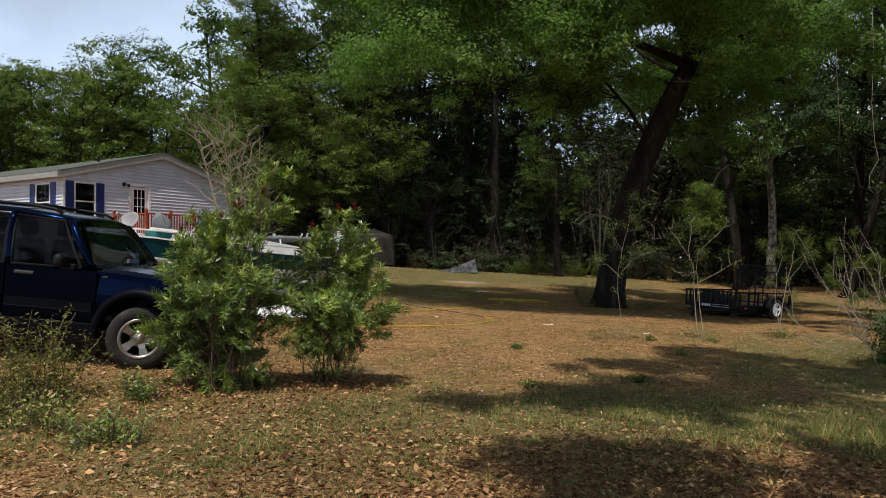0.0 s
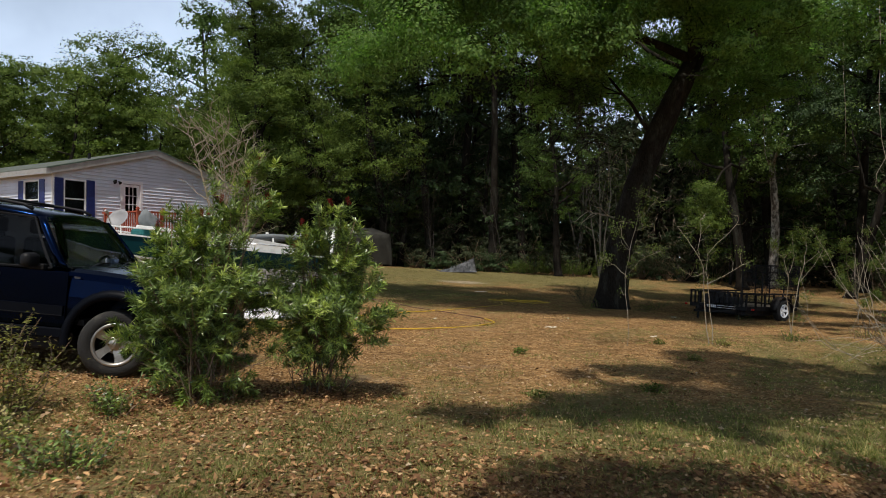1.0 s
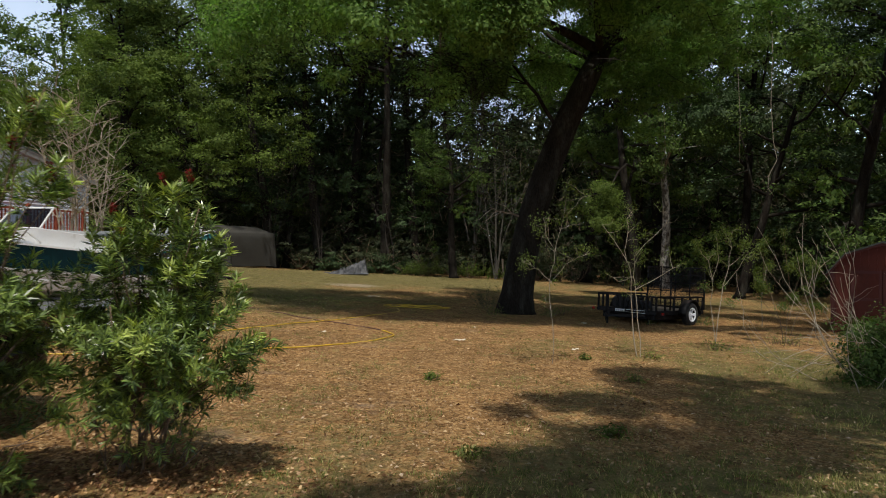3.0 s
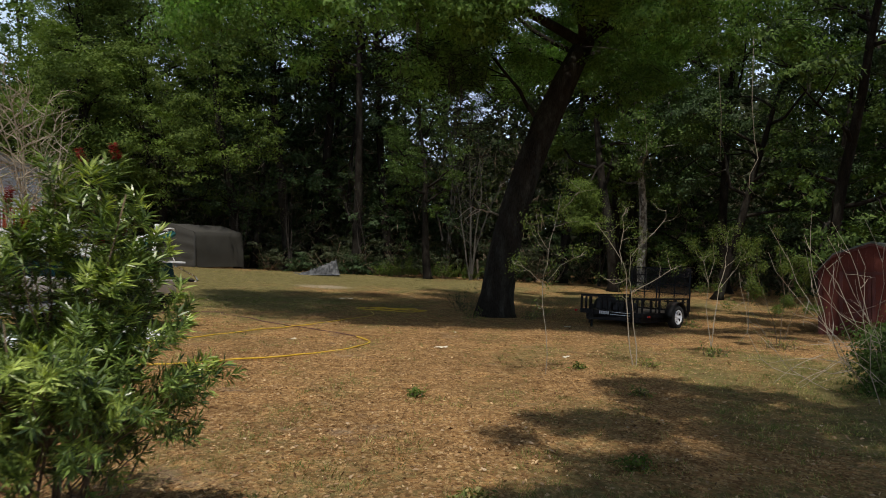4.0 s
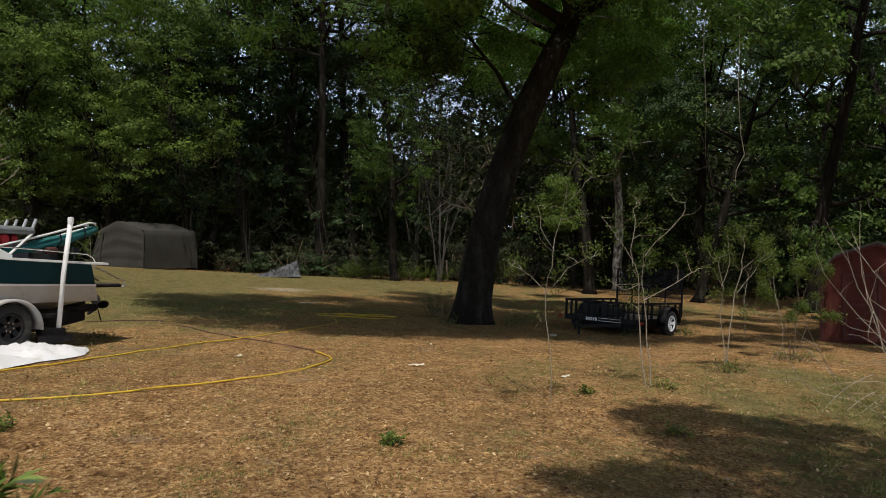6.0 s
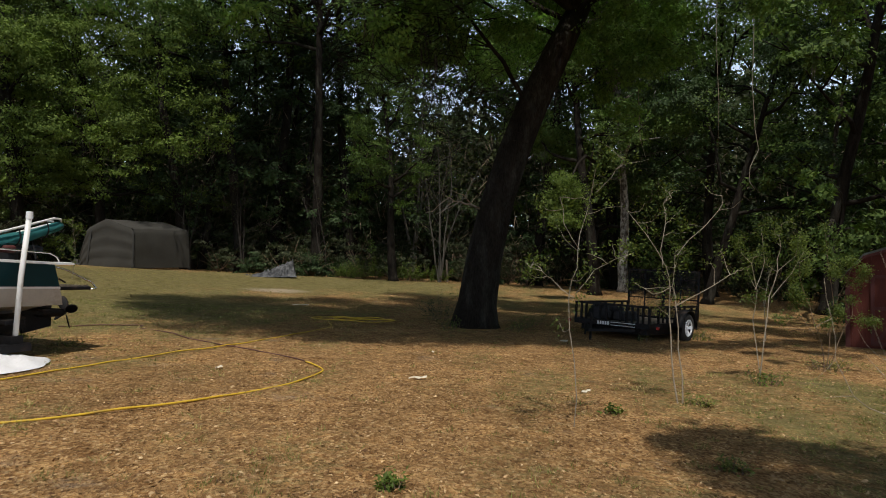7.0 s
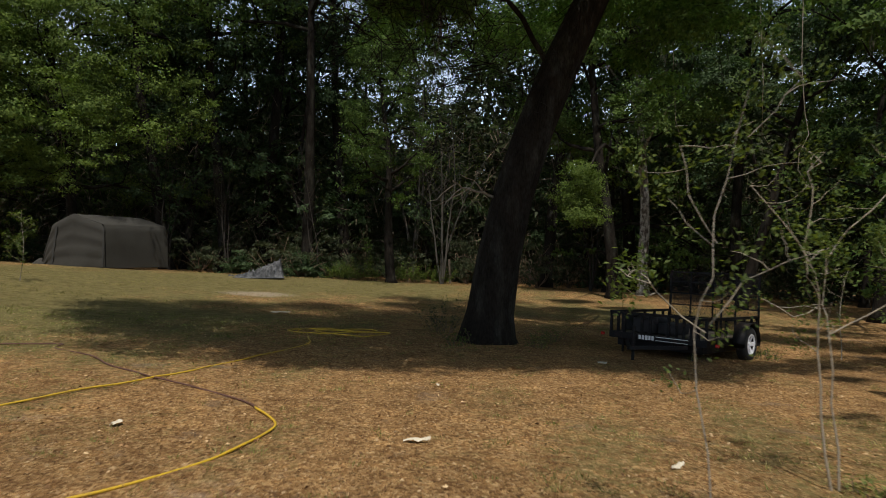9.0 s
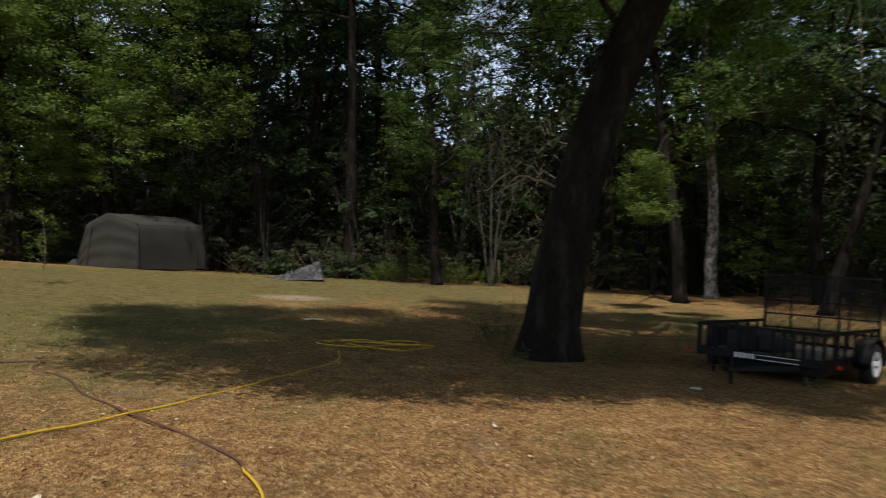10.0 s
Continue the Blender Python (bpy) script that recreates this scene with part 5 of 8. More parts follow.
def build_car():
    car = thing("parked_suv", "dark blue compact sport utility vehicle parked on the leaves", "car", at=on_ground(-3.42, 8.66), turn=-1, tip=5.2)
    tr, track = 0.348, 0.80
    stations = [(-3.52, 0.80, 0.98, 0.55), (-3.46, 0.85, 1.05, 0.42), (-3.1, 0.885, 1.09, 0.40), (-2.0, 0.90, 1.085, 0.38), (-1.1, 0.90, 1.075, 0.38), (-0.75, 0.90, 1.08, 0.38), (-0.49, 0.895, 1.085, 0.38), (-0.15, 0.89, 1.075, 0.38),
                (0.15, 0.885, 1.055, 0.38), (0.50, 0.87, 1.01, 0.40), (0.74, 0.83, 0.95, 0.42), (0.84, 0.76, 0.86, 0.46)]
    secs = []
    for x, w, top, bot in stations:
        half = [(0.0, bot), (w * 0.90, bot), (w * 0.985, bot + 0.10), (w, 0.68), (w * 0.995, 0.80), (w * 0.975, top - 0.10), (w * 0.945, top - 0.035), (w * 0.86, top), (w * 0.55, top + 0.028), (0.0, top + 0.038)]
        secs.append([(x, -y, z) for y, z in half] + [(x, y, z) for y, z in half[-2:0:-1]])
    body = part("body", loft(secs, close=True), PAINT, car, smooth=False)
    for s in (-1, 1):   # the wheel wells are cut out of the body
        for x in (0.0, -2.65):
            me = bpy.data.meshes.new("cut")
            c = bmesh.new()
            bmesh.ops.create_cone(c, segments=32, radius1=0.445, radius2=0.445, depth=0.5, cap_ends=True, matrix=Matrix.Translation((x, s * 0.85, tr + 0.02)) @ Matrix.Rotation(math.pi / 2, 4, "X"))
            c.to_mesh(me)
            c.free()
            cutter = new("cut", me)
            cutter.parent = car
            mod = body.modifiers.new("well", "BOOLEAN")
            mod.object, mod.operation, mod.solver = cutter, "DIFFERENCE", "EXACT"
    deps = bpy.context.evaluated_depsgraph_get()
    shaped = bpy.data.meshes.new_from_object(body.evaluated_get(deps))
    body.modifiers.clear()
    body.data = shaped
    for o in [o for o in car.children if o.name.startswith("cut")]:
        bpy.data.objects.remove(o)
    part("wheel_well", boxes(((-0.5, -0.58, 0.3), (0.5, 0.58, 0.85)), ((-3.15, -0.58, 0.3), (-2.15, 0.58, 0.85))), BLACK_PLASTIC, car)
    for s in (-1, 1):
        for x in (0.0, -2.65):
            arc = [(x + 0.475 * math.cos(a), s * 0.895, tr + 0.02 + 0.475 * math.sin(a)) for a in np.linspace(-0.12, math.pi + 0.12, 18)]
            fl = bmesh.new()
            rows = []
            for px, py, pz in arc:
                d = Vector((px - x, 0, pz - tr - 0.02)).normalized()
                c = Vector((px, py, pz))
                rows.append([c - d * 0.035 + Vector((0, s * 0.0, 0)), c - d * 0.035 + Vector((0, s * 0.045, 0)), c + d * 0.025 + Vector((0, s * 0.045, 0)), c + d * 0.06 + Vector((0, s * 0.012, 0)), c + d * 0.065 - Vector((0, s * 0.03, 0))])
            fl.free()
            part("wheel_flare", loft(rows), FLARE, car, smooth=True)
    wheel(car, (0.0, -track, tr), 20, tr, 0.215, 0.23, wd=0.037)
    wheel(car, (-2.65, -track, tr), 0, tr, 0.215, 0.23, wd=0.037)
    wheel(car, (0.0, track, tr), 20, tr, 0.215, 0.23, side=1)
    wheel(car, (-2.65, track, tr), 0, tr, 0.215, 0.23, side=1)
    # doors, mouldings, handles
    for s in (-1, 1):
        for a, b in ((-0.50, -1.52), (-1.54, -2.28)):
            d = slab([(a, 0.52), (b, 0.52), (b, 1.045), (a, 1.045)], 0.012, Matrix.Translation((0, s * 0.9 - (0.012 if s < 0 else 0), 0)))
            door = part("door", d, PAINT, car)
            part("side_moulding", slab([(a - 0.02, 0.60), (b + 0.02, 0.60), (b + 0.02, 0.70), (a - 0.02, 0.70)], 0.018, Matrix.Translation((0, s * 0.914 - (0.018 if s < 0 else 0), 0))), FLARE, door)
            hx = b + 0.22
            part("door_handle", boxes(((hx - 0.12, s * 0.917 - 0.022, 0.955), (hx + 0.10, s * 0.917 + 0.022, 0.995)), bevel=0.012), HANDLE, door, "bright pull handle")
            part("moulding_line", boxes(((b + 0.02, s * 0.934 - 0.003, 0.600), (a - 0.02, s * 0.934 + 0.003, 0.607))), BLACK_PLASTIC, door)
        part("rocker", boxes(((-2.2, s * 0.87 - 0.03, 0.36), (-0.46, s * 0.87 + 0.03, 0.47)), bevel=0.015), FLARE, car)
    # black box added to stand for the shadow under the car
    part("underbody", boxes(((-3.3, -0.82, 0.22), (-0.5, 0.82, 0.40)), bevel=0.03), BLACK_PLASTIC, car)
    # glasshouse: pillars, roof, glass
    roof_rows = []
    for x, w, z in ((-0.90, 0.62, 1.590), (-1.06, 0.67, 1.640), (-1.6, 0.69, 1.690), (-2.6, 0.69, 1.700), (-3.2, 0.67, 1.67), (-3.38, 0.62, 1.625)):
        roof_rows.append([(x, -w - 0.03, z - 0.055), (x, -w, z - 0.015), (x, -w * 0.8, z + 0.012), (x, 0, z + 0.03), (x, w * 0.8, z + 0.012), (x, w, z - 0.015), (x, w + 0.03, z - 0.055), (x, w * 0.9, z - 0.05), (x, -w * 0.9, z - 0.05)])
    part("roof_panel", loft(roof_rows, close=True), PAINT, car, smooth=True)

    def pillar(p, q, rx, name="pillar", mat=PAINT):
        p, q = Vector(p), Vector(q)
        n = 6
        rows = []
        for k in range(n + 1):
            c = p.lerp(q, k / n)
            c.y += math.copysign(0.03 * math.sin(math.pi * k / n), c.y)
            rows.append([c + Vector((dx * rx, dy * 0.028, 0)) for dx, dy in ((math.cos(a) * 1.1, math.sin(a) * 1.1) for a in np.linspace(0, 2 * math.pi, 12, endpoint=False))])
        return part(name, loft(rows, close=True), mat, car, smooth=True)

    for s in (-1, 1):
        pillar((-0.58, s * 0.845, 1.07), (-0.97, s * 0.675, 1.595), 0.045)
        pillar((-1.53, s * 0.865, 1.05), (-1.62, s * 0.695, 1.655), 0.032)
        pillar((-2.32, s * 0.865, 1.05), (-2.42, s * 0.695, 1.66), 0.06)
        pillar((-3.36, s * 0.83, 1.05), (-3.28, s * 0.67, 1.64), 0.09)
        for a, b, c, d, mat in (((-0.70, 1.07), (-1.49, 1.06), (-1.58, 1.61), (-1.02, 1.58), CAR_GLASS), ((-1.58, 1.06), (-2.27, 1.06), (-2.37, 1.62), (-1.66, 1.61), DARK_GLASS), ((-2.38, 1.06), (-3.28, 1.06), (-3.20, 1.61), (-2.48, 1.62), DARK_GLASS)):
            rows = []
            for k in range(4):
                f = k / 3
                y = s * (0.87 - 0.17 * f + 0.02 * math.sin(math.pi * f))
                l0, l1 = Vector((a[0], 0, a[1])).lerp(Vector((d[0], 0, d[1])), f), Vector((b[0], 0, b[1])).lerp(Vector((c[0], 0, c[1])), f)
                rows.append([(l0.x, y, l0.z), (l1.x, y, l1.z)])
            part("side_window", loft(rows), mat, car)
            edge = [rows[0][0], rows[0][1], rows[1][1], rows[2][1], rows[3][1], rows[3][0], rows[2][0], rows[1][0], rows[0][0]]
            part("window_seal", pipe([(x, y + s * 0.006, z) for x, y, z in edge], 0.013, 5), BLACK_PLASTIC, car)
        part("door_mirror", boxes(((-0.90, 0.91, 1.07), (-0.79, 1.13, 1.22)), bevel=0.045) if s > 0 else boxes(((-0.90, -1.13, 1.07), (-0.79, -0.91, 1.22)), bevel=0.045), BLACK_PLASTIC, car, smooth=True)
        part("mirror_arm", boxes(((-0.90, s * 0.90 - 0.05, 1.05), (-0.74, s * 0.90 + 0.05, 1.11)), bevel=0.01), BLACK_PLASTIC, car)
        part("roof_rail", pipe([(-1.12, s * 0.60, 1.665), (-1.22, s * 0.60, 1.710), (-1.5, s * 0.60, 1.735), (-2.8, s * 0.60, 1.745), (-3.1, s * 0.60, 1.72), (-3.2, s * 0.60, 1.67)], 0.018), BLACK_PLASTIC, car, smooth=True)
        part("side_marker", boxes(((-0.44, s * 0.896 - 0.008, 0.99), (-0.38, s * 0.896 + 0.008, 1.01))), HANDLE, car)
        part("headlight", lathe([(0.0, 0.02), (0.07, 0.015), (0.09, 0.0), (0.095, -0.03), (0.1, -0.03)], 20), CHROME, car).matrix_basis = Matrix.Translation((0.80, s * 0.58, 0.78)) @ Matrix.Rotation(radians(-90), 4, "Z")
    for x in (-1.6, -2.7):
        part("roof_crossbar", pipe([(x, -0.6, 1.742), (x, 0, 1.755), (x, 0.6, 1.742)], 0.016), BLACK_PLASTIC, car)
    rows = []
    for k in range(5):
        f = k / 4
        rows.append([(-0.54 - 0.39 * f + 0.06 * (1 - (y / 0.8) ** 2), y * (1 - 0.2 * f), 1.085 + 0.51 * f) for y in np.linspace(-0.80, 0.80, 9)])
    part("windscreen", loft(rows), SCREEN_GLASS, car, smooth=True)
    part("windscreen_seal", pipe([(x + 0.01, y, z + 0.004) for x, y, z in rows[0]] , 0.014, 5), BLACK_PLASTIC, car)
    part("rear_window", loft([[(-3.45, -0.72, 1.08), (-3.45, 0.72, 1.08)], [(-3.36, -0.62, 1.60), (-3.36, 0.62, 1.60)]]), DARK_GLASS, car)
    for y0 in (-0.55, 0.1):
        part("wiper", pipe([(-0.45, y0, 1.10), (-0.49, y0 + 0.25, 1.13), (-0.51, y0 + 0.5, 1.135)], 0.009, 5), BLACK_PLASTIC, car)
    part("front_bumper", loft([[(0.62, -0.90, 0.42), (0.62, -0.90, 0.62), (0.5, -0.86, 0.62), (0.5, -0.86, 0.42)]] + [[(x, y, 0.42), (x, y, 0.63), (x - 0.1, y, 0.63), (x - 0.1, y, 0.42)] for x, y in ((0.86, -0.75), (0.95, -0.4), (0.97, 0), (0.95, 0.4), (0.86, 0.75))] + [[(0.62, 0.90, 0.42), (0.62, 0.90, 0.62), (0.5, 0.86, 0.62), (0.5, 0.86, 0.42)]], close=True), FLARE, car)
    for k in range(7):
        part("grille_slot", boxes(((0.845, -0.36 + 0.105 * k, 0.68), (0.862, -0.30 + 0.105 * k, 0.85)), bevel=0.006), BLACK_PLASTIC, car)
    # inside
    part("dashboard", boxes(((-0.95, -0.74, 0.85), (-0.57, 0.74, 1.06)), bevel=0.03), GREY_CANVAS, car, "grey dashboard")
    part("dashboard_paper", boxes(((-0.84, -0.05, 1.065), (-0.66, 0.30, 1.085)), ((-0.80, 0.42, 1.065), (-0.72, 0.60, 1.16)), bevel=0.006), WHITE_TRIM, car, "white papers lying on the dashboard")
    part("cabin_floor", boxes(((-3.4, -0.80, 0.50), (-0.35, 0.80, 0.56))), CABIN, car)
    part("steering_wheel", pipe([(-0.82 + 0.06 * math.sin(a), 0.38 + 0.18 * math.cos(a), 1.03 + 0.16 * math.sin(a)) for a in np.linspace(0, 2 * math.pi, 17)], 0.014, 6), BLACK_PLASTIC, car)
    for x, y in ((-1.35, -0.38), (-1.35, 0.38), (-2.2, -0.38), (-2.2, 0.38)):
        seat = part("seat", boxes(((x - 0.25, y - 0.24, 0.6), (x + 0.25, y + 0.24, 0.82)), bevel=0.05), GREY_CLOTH, car)
        part("seat_back", boxes(((x - 0.32, y - 0.23, 0.8), (x - 0.18, y + 0.23, 1.34)), bevel=0.05), GREY_CLOTH, seat)
        part("headrest", boxes(((x - 0.33, y - 0.12, 1.38), (x - 0.22, y + 0.12, 1.56)), bevel=0.04), GREY_CLOTH, seat)


build_car()


# ---- the boat on its trailer ----
def build_boat():
    heading = math.degrees(math.atan2(-0.78, -0.63))
    stern = Vector((-3.16, 17.80))   # middle of the transom
    oz = float(ground_z(-4.0, 15.6))
    frame_boat = dict(at=(stern.x, stern.y, oz), turn=heading)
    boat = thing("motor_boat", "white and teal fishing boat stored on a road trailer", "boat", **frame_boat, tip=-1.5)
    # sections from transom (x = 0) to bow: gunwale, knuckle, chine, keel
    secs = []
    for x, half, gun, chine, keel in ((0, 1.06, 1.165, 0.60, 0.44), (1.2, 1.10, 1.20, 0.60, 0.43), (2.6, 1.10, 1.27, 0.62, 0.43), (3.8, 1.0, 1.36, 0.68, 0.45), (4.8, 0.74, 1.47, 0.80, 0.53), (5.5, 0.38, 1.53, 0.98, 0.72), (5.9, 0.04, 1.57, 1.25, 1.1)):
        secs.append((x, half, gun, chine, keel))

    def strip(f0, f1, out=0.0):
        rows = []
        for x, half, gun, chine, keel in secs:
            pts = []
            for s in (-1, 1):
                row = []
                for f in np.linspace(f0, f1, 4):
                    z = chine + (gun - chine) * f
                    y = half * (0.86 + 0.14 * f ** 0.8) + out
                    row.append((x - 0.25 * (1 - f) * (x == 0) + 0.0, s * y, z))
                pts.append(row)
            rows.append(pts)
        return rows

    def side_part(name, f0, f1, mat, out=0.0, label=""):
        bm = bmesh.new()
        for s in (0, 1):
            g = [[bm.verts.new(p) for p in r[s]] for r in strip(f0, f1, out)]
            for a, b in zip(g, g[1:]):
                for k in range(3):
                    bm.faces.new((a[k], a[k + 1], b[k + 1], b[k]))
        return part(name, bm, mat, boat, label, smooth=True)

    side_part("lower_hull", 0.0, 0.42, BEIGE, label="beige stained lower hull")
    side_part("hull_stripe", 0.40, 0.45, GELCOAT, 0.012)
    side_part("upper_hull", 0.44, 1.0, TEAL, label="dark teal upper hull band")
    bottom = [[(x, -half * 0.86, chine), (x, -half * 0.45, (chine + keel) / 2), (x, 0, keel), (x, half * 0.45, (chine + keel) / 2), (x, half * 0.86, chine)] for x, half, gun, chine, keel in secs]
    part("keel_bottom", loft(bottom), BEIGE, boat)
    x, half, gun, chine, keel = secs[0]
    part("transom", slab([(-half * 0.86, chine), (0, keel), (half * 0.86, chine), (half, gun), (-half, gun)], 0.05, Matrix.Rotation(radians(90), 4, "Z") @ Matrix.Translation((0, -0.04, 0))), GELCOAT, boat)
    for s in (-1, 1):
        rows = []
        for x, half, gun, chine, keel in secs:
            o = half
            rows.append([(x, s * (o + 0.03), gun - 0.012), (x, s * (o + 0.03), gun + 0.016), (x, s * (o - 0.14 * min(1, o)), gun + 0.028), (x, s * (o - 0.14 * min(1, o)), gun)])
        rows.insert(0, [(xx - 0.28, yy, zz) for xx, yy, zz in rows[0]])
        part("gunwale", loft(rows, close=True), GELCOAT, boat, "white rubbing gunwale")
    part("foredeck", loft([[(x, -half + 0.1, gun + 0.02), (x, 0, gun + 0.07), (x, half - 0.1, gun + 0.02)] for x, half, gun, *_ in secs if x > 3.5 and half > 0.2] ), GELCOAT, boat)
    part("cockpit_sole", boxes(((0.0, -0.95, 0.78), (3.8, 0.95, 0.82))), GELCOAT, boat)
    # cabin front with windscreen, arch and rod holders
    cab = part("console", loft([[(2.5, -0.75, 0.82), (2.5, -0.75, 1.62), (2.5, 0.75, 1.62), (2.5, 0.75, 0.82)], [(3.3, -0.7, 0.82), (3.3, -0.7, 1.62), (3.3, 0.7, 1.62), (3.3, 0.7, 0.82)], [(4.0, -0.55, 1.3), (4.0, -0.55, 1.48), (4.0, 0.55, 1.48), (4.0, 0.55, 1.3)]], close=True), GELCOAT, boat)
    part("windscreen", loft([[(3.25, -0.68, 1.63), (3.35, 0, 1.63), (3.25, 0.68, 1.63)], [(3.0, -0.62, 1.98), (3.08, 0, 1.98), (3.0, 0.62, 1.98)]]), DARK_GLASS, cab)
    part("windscreen_frame", pipe([(3.25, -0.68, 1.63), (3.0, -0.62, 1.98), (3.08, 0, 2.0), (3.0, 0.62, 1.98), (3.25, 0.68, 1.63)], 0.018), GELCOAT, cab)
    top = part("canopy_top", boxes(((0.70, -0.80, 1.56), (1.90, 0.80, 1.67)), bevel=0.05), GREY_CANVAS, boat, "grey canvas hard-top canopy", smooth=True)
    for s in (-1, 1):
        for x0, x1 in ((0.72, 1.05), (1.85, 1.80)):
            part("canopy_leg", pipe([(x0, s * 0.76, 1.60), (x1 + 0.12, s * 0.90, 1.26)], 0.018), GELCOAT, boat)
    for y in (0.12, 0.33, 0.54, 0.75):
        part("rod_holder", pipe([(0.74, y, 1.64), (0.68, y, 1.79)], 0.022), GALV, top)
    for dx, dy in ((0.16, 0.0), (0.32, 0.04)):
        part("life_vest", boxes(((0.72 + dx, 0.48 + dy, 1.36), (0.84 + dx, 0.70 + dy, 1.56)), bevel=0.05), RED_CLOTH, boat, "red life vest hung in the cockpit", smooth=True)
    for s in (-1, 1):
        part("cabin_coaming", loft([[(x, s * (y + 0.02), z0), (x, s * (y + 0.02), z0 + h), (x, s * (y - 0.10), z0 + h + 0.02), (x, s * (y - 0.10), z0)] for x, y, z0, h in ((1.15, 0.93, 1.20, 0.06), (1.5, 0.95, 1.22, 0.20), (2.5, 0.94, 1.27, 0.26), (3.4, 0.88, 1.34, 0.28), (4.3, 0.70, 1.42, 0.16))], close=True), GELCOAT, boat, "raised white cabin side", smooth=False)
    part("engine_box", boxes(((0.1, -0.5, 0.8), (0.9, 0.5, 1.36)), bevel=0.05), CABIN, boat)
    part("cockpit_seat", boxes(((0.75, 0.35, 1.20), (1.05, 0.72, 1.46)), bevel=0.03), GREY_CLOTH, boat, "grey cockpit seat")
    # folded sun top laid along the stern
    for y, z in ((0.60, 0.0), (0.76, 0.03), (0.68, -0.05)):
        part("folded_top_bow", pipe([(1.35, y, 1.32 + z), (0.45, y, 1.57 + z), (-0.20, y - 0.02, 1.77 + z), (-0.34, y - 0.06, 1.77 + z), (-0.38, y - 0.10, 1.70 + z)], 0.015), GELCOAT, boat, smooth=True)
    part("folded_canvas", loft([[(x, 0.67 + w * math.cos(a), z + h * math.sin(a) + 0.015 * math.sin(9 * x + 3 * a)) for a in np.linspace(0, 2 * math.pi, 11)[:-1]] for x, z, w, h in ((1.35, 1.26, 0.05, 0.03), (0.95, 1.34, 0.08, 0.07), (0.45, 1.45, 0.09, 0.085), (0.1, 1.55, 0.09, 0.08), (-0.2, 1.65, 0.08, 0.07), (-0.33, 1.70, 0.07, 0.06), (-0.40, 1.71, 0.03, 0.03))], close=True), TEAL_CLOTH, boat, "folded teal canvas sun top", smooth=True)
    for x, z in ((0.30, 1.52), (-0.10, 1.64)):
        part("canvas_strap", pipe([(x, 0.67 + 0.115 * math.cos(a), z + 0.12 * math.sin(a)) for a in np.linspace(0, 2 * math.pi, 13)], 0.010, 5), BLACK_PLASTIC, boat)
    part("top_strut", pipe([(0.05, 0.67, 1.50), (0.12, 0.85, 1.22)], 0.012), BLACK_PLASTIC, boat)
    part("cockpit_cushion", boxes(((0.35, 0.66, 1.30), (0.52, 0.80, 1.40)), bevel=0.03), BARN_TRIM, boat, "faded red cushion on the cockpit side", smooth=True)
    part("cockpit_bolster", pipe([(0.28, 0.5, 1.36), (-0.16, 0.55, 1.36)], 0.06, 12), CABIN, boat, "black padded bolster at the stern")
    # rails
    for s in (-1, 1):
        part("stern_rail", pipe([(2.6, s * 1.03, 1.42), (1.6, s * 1.02, 1.38), (0.55, s * 1.0, 1.335), (0.02, s * 0.98, 1.31), (-0.10, s * 0.97, 1.26), (-0.14, s * 0.97, 1.18)], 0.012), CHROME, boat, smooth=True)
        part("bow_rail", pipe([(3.4, s * 0.98, 1.38), (3.6, s * 0.92, 1.56), (4.6, s * 0.70, 1.62), (5.5, s * 0.28, 1.66), (5.85, 0, 1.68)], 0.016), GELCOAT, boat, smooth=True)
        for x, y, g in ((4.3, 0.80, 1.44), (5.1, 0.5, 1.5)):
            part("rail_stanchion", pipe([(x, s * y, g), (x, s * (y - 0.03), g + 0.17)], 0.013), GELCOAT, boat)
    part("bow_pulpit", boxes(((5.3, -0.22, 1.55), (6.15, 0.22, 1.61)), bevel=0.02), GELCOAT, boat)
    cover = bmesh.new()
    bmesh.ops.create_icosphere(cover, subdivisions=3, radius=1)
    for v in cover.verts:
        k = 1 + 0.18 * noise.noise(v.co * 2.3)
        v.co = Vector((v.co.x * 0.20 * k, v.co.y * 0.17 * k, (max(v.co.z, -0.55) * 0.22 + (0.10 if v.co.x > 0.2 else 0)) * k))
    part("motor_cover", cover, GREY_CANVAS, boat, "grey cloth bundled over the bow motor", smooth=True).location = (4.35, 0.1, 1.74)
    for p, q in (((4.9, -0.2, 1.66), (5.7, 0.15, 1.70)), ((3.9, 0.45, 1.62), (4.8, 0.5, 1.66))):
        part("bow_motor_shaft", pipe([p, q], 0.035), GELCOAT, boat)
    part("anchor_bag", boxes(((4.1, -0.35, 1.5), (4.5, 0.1, 1.66)), bevel=0.05), TEAL_CLOTH, boat)
    # swim platform, drive and propeller
    part("swim_platform", boxes(((-0.75, -0.7, 0.80), (-0.02, 0.85, 0.85)), bevel=0.015), BLACK_STEEL, boat)
    for k in range(6):
        part("platform_slat", boxes(((-0.72 + k * 0.12, -0.68, 0.85), (-0.65 + k * 0.12, 0.83, 0.87))), OLD_PLANK, boat)
    part("boarding_ladder", pipe([(-0.05, 0.7, 1.18), (-0.45, 0.72, 1.08), (-0.85, 0.74, 0.90), (-0.92, 0.75, 0.82), (-0.8, 0.76, 0.80)], 0.014), CHROME, boat, smooth=True)
    part("boarding_ladder", pipe([(-0.05, 0.45, 1.18), (-0.3, 0.46, 1.06), (-0.62, 0.47, 0.9)], 0.014), CHROME, boat, smooth=True)
    part("trim_tab", boxes(((-0.3, 0.45, 0.52), (0.0, 0.85, 0.545))), BLACK_STEEL, boat)
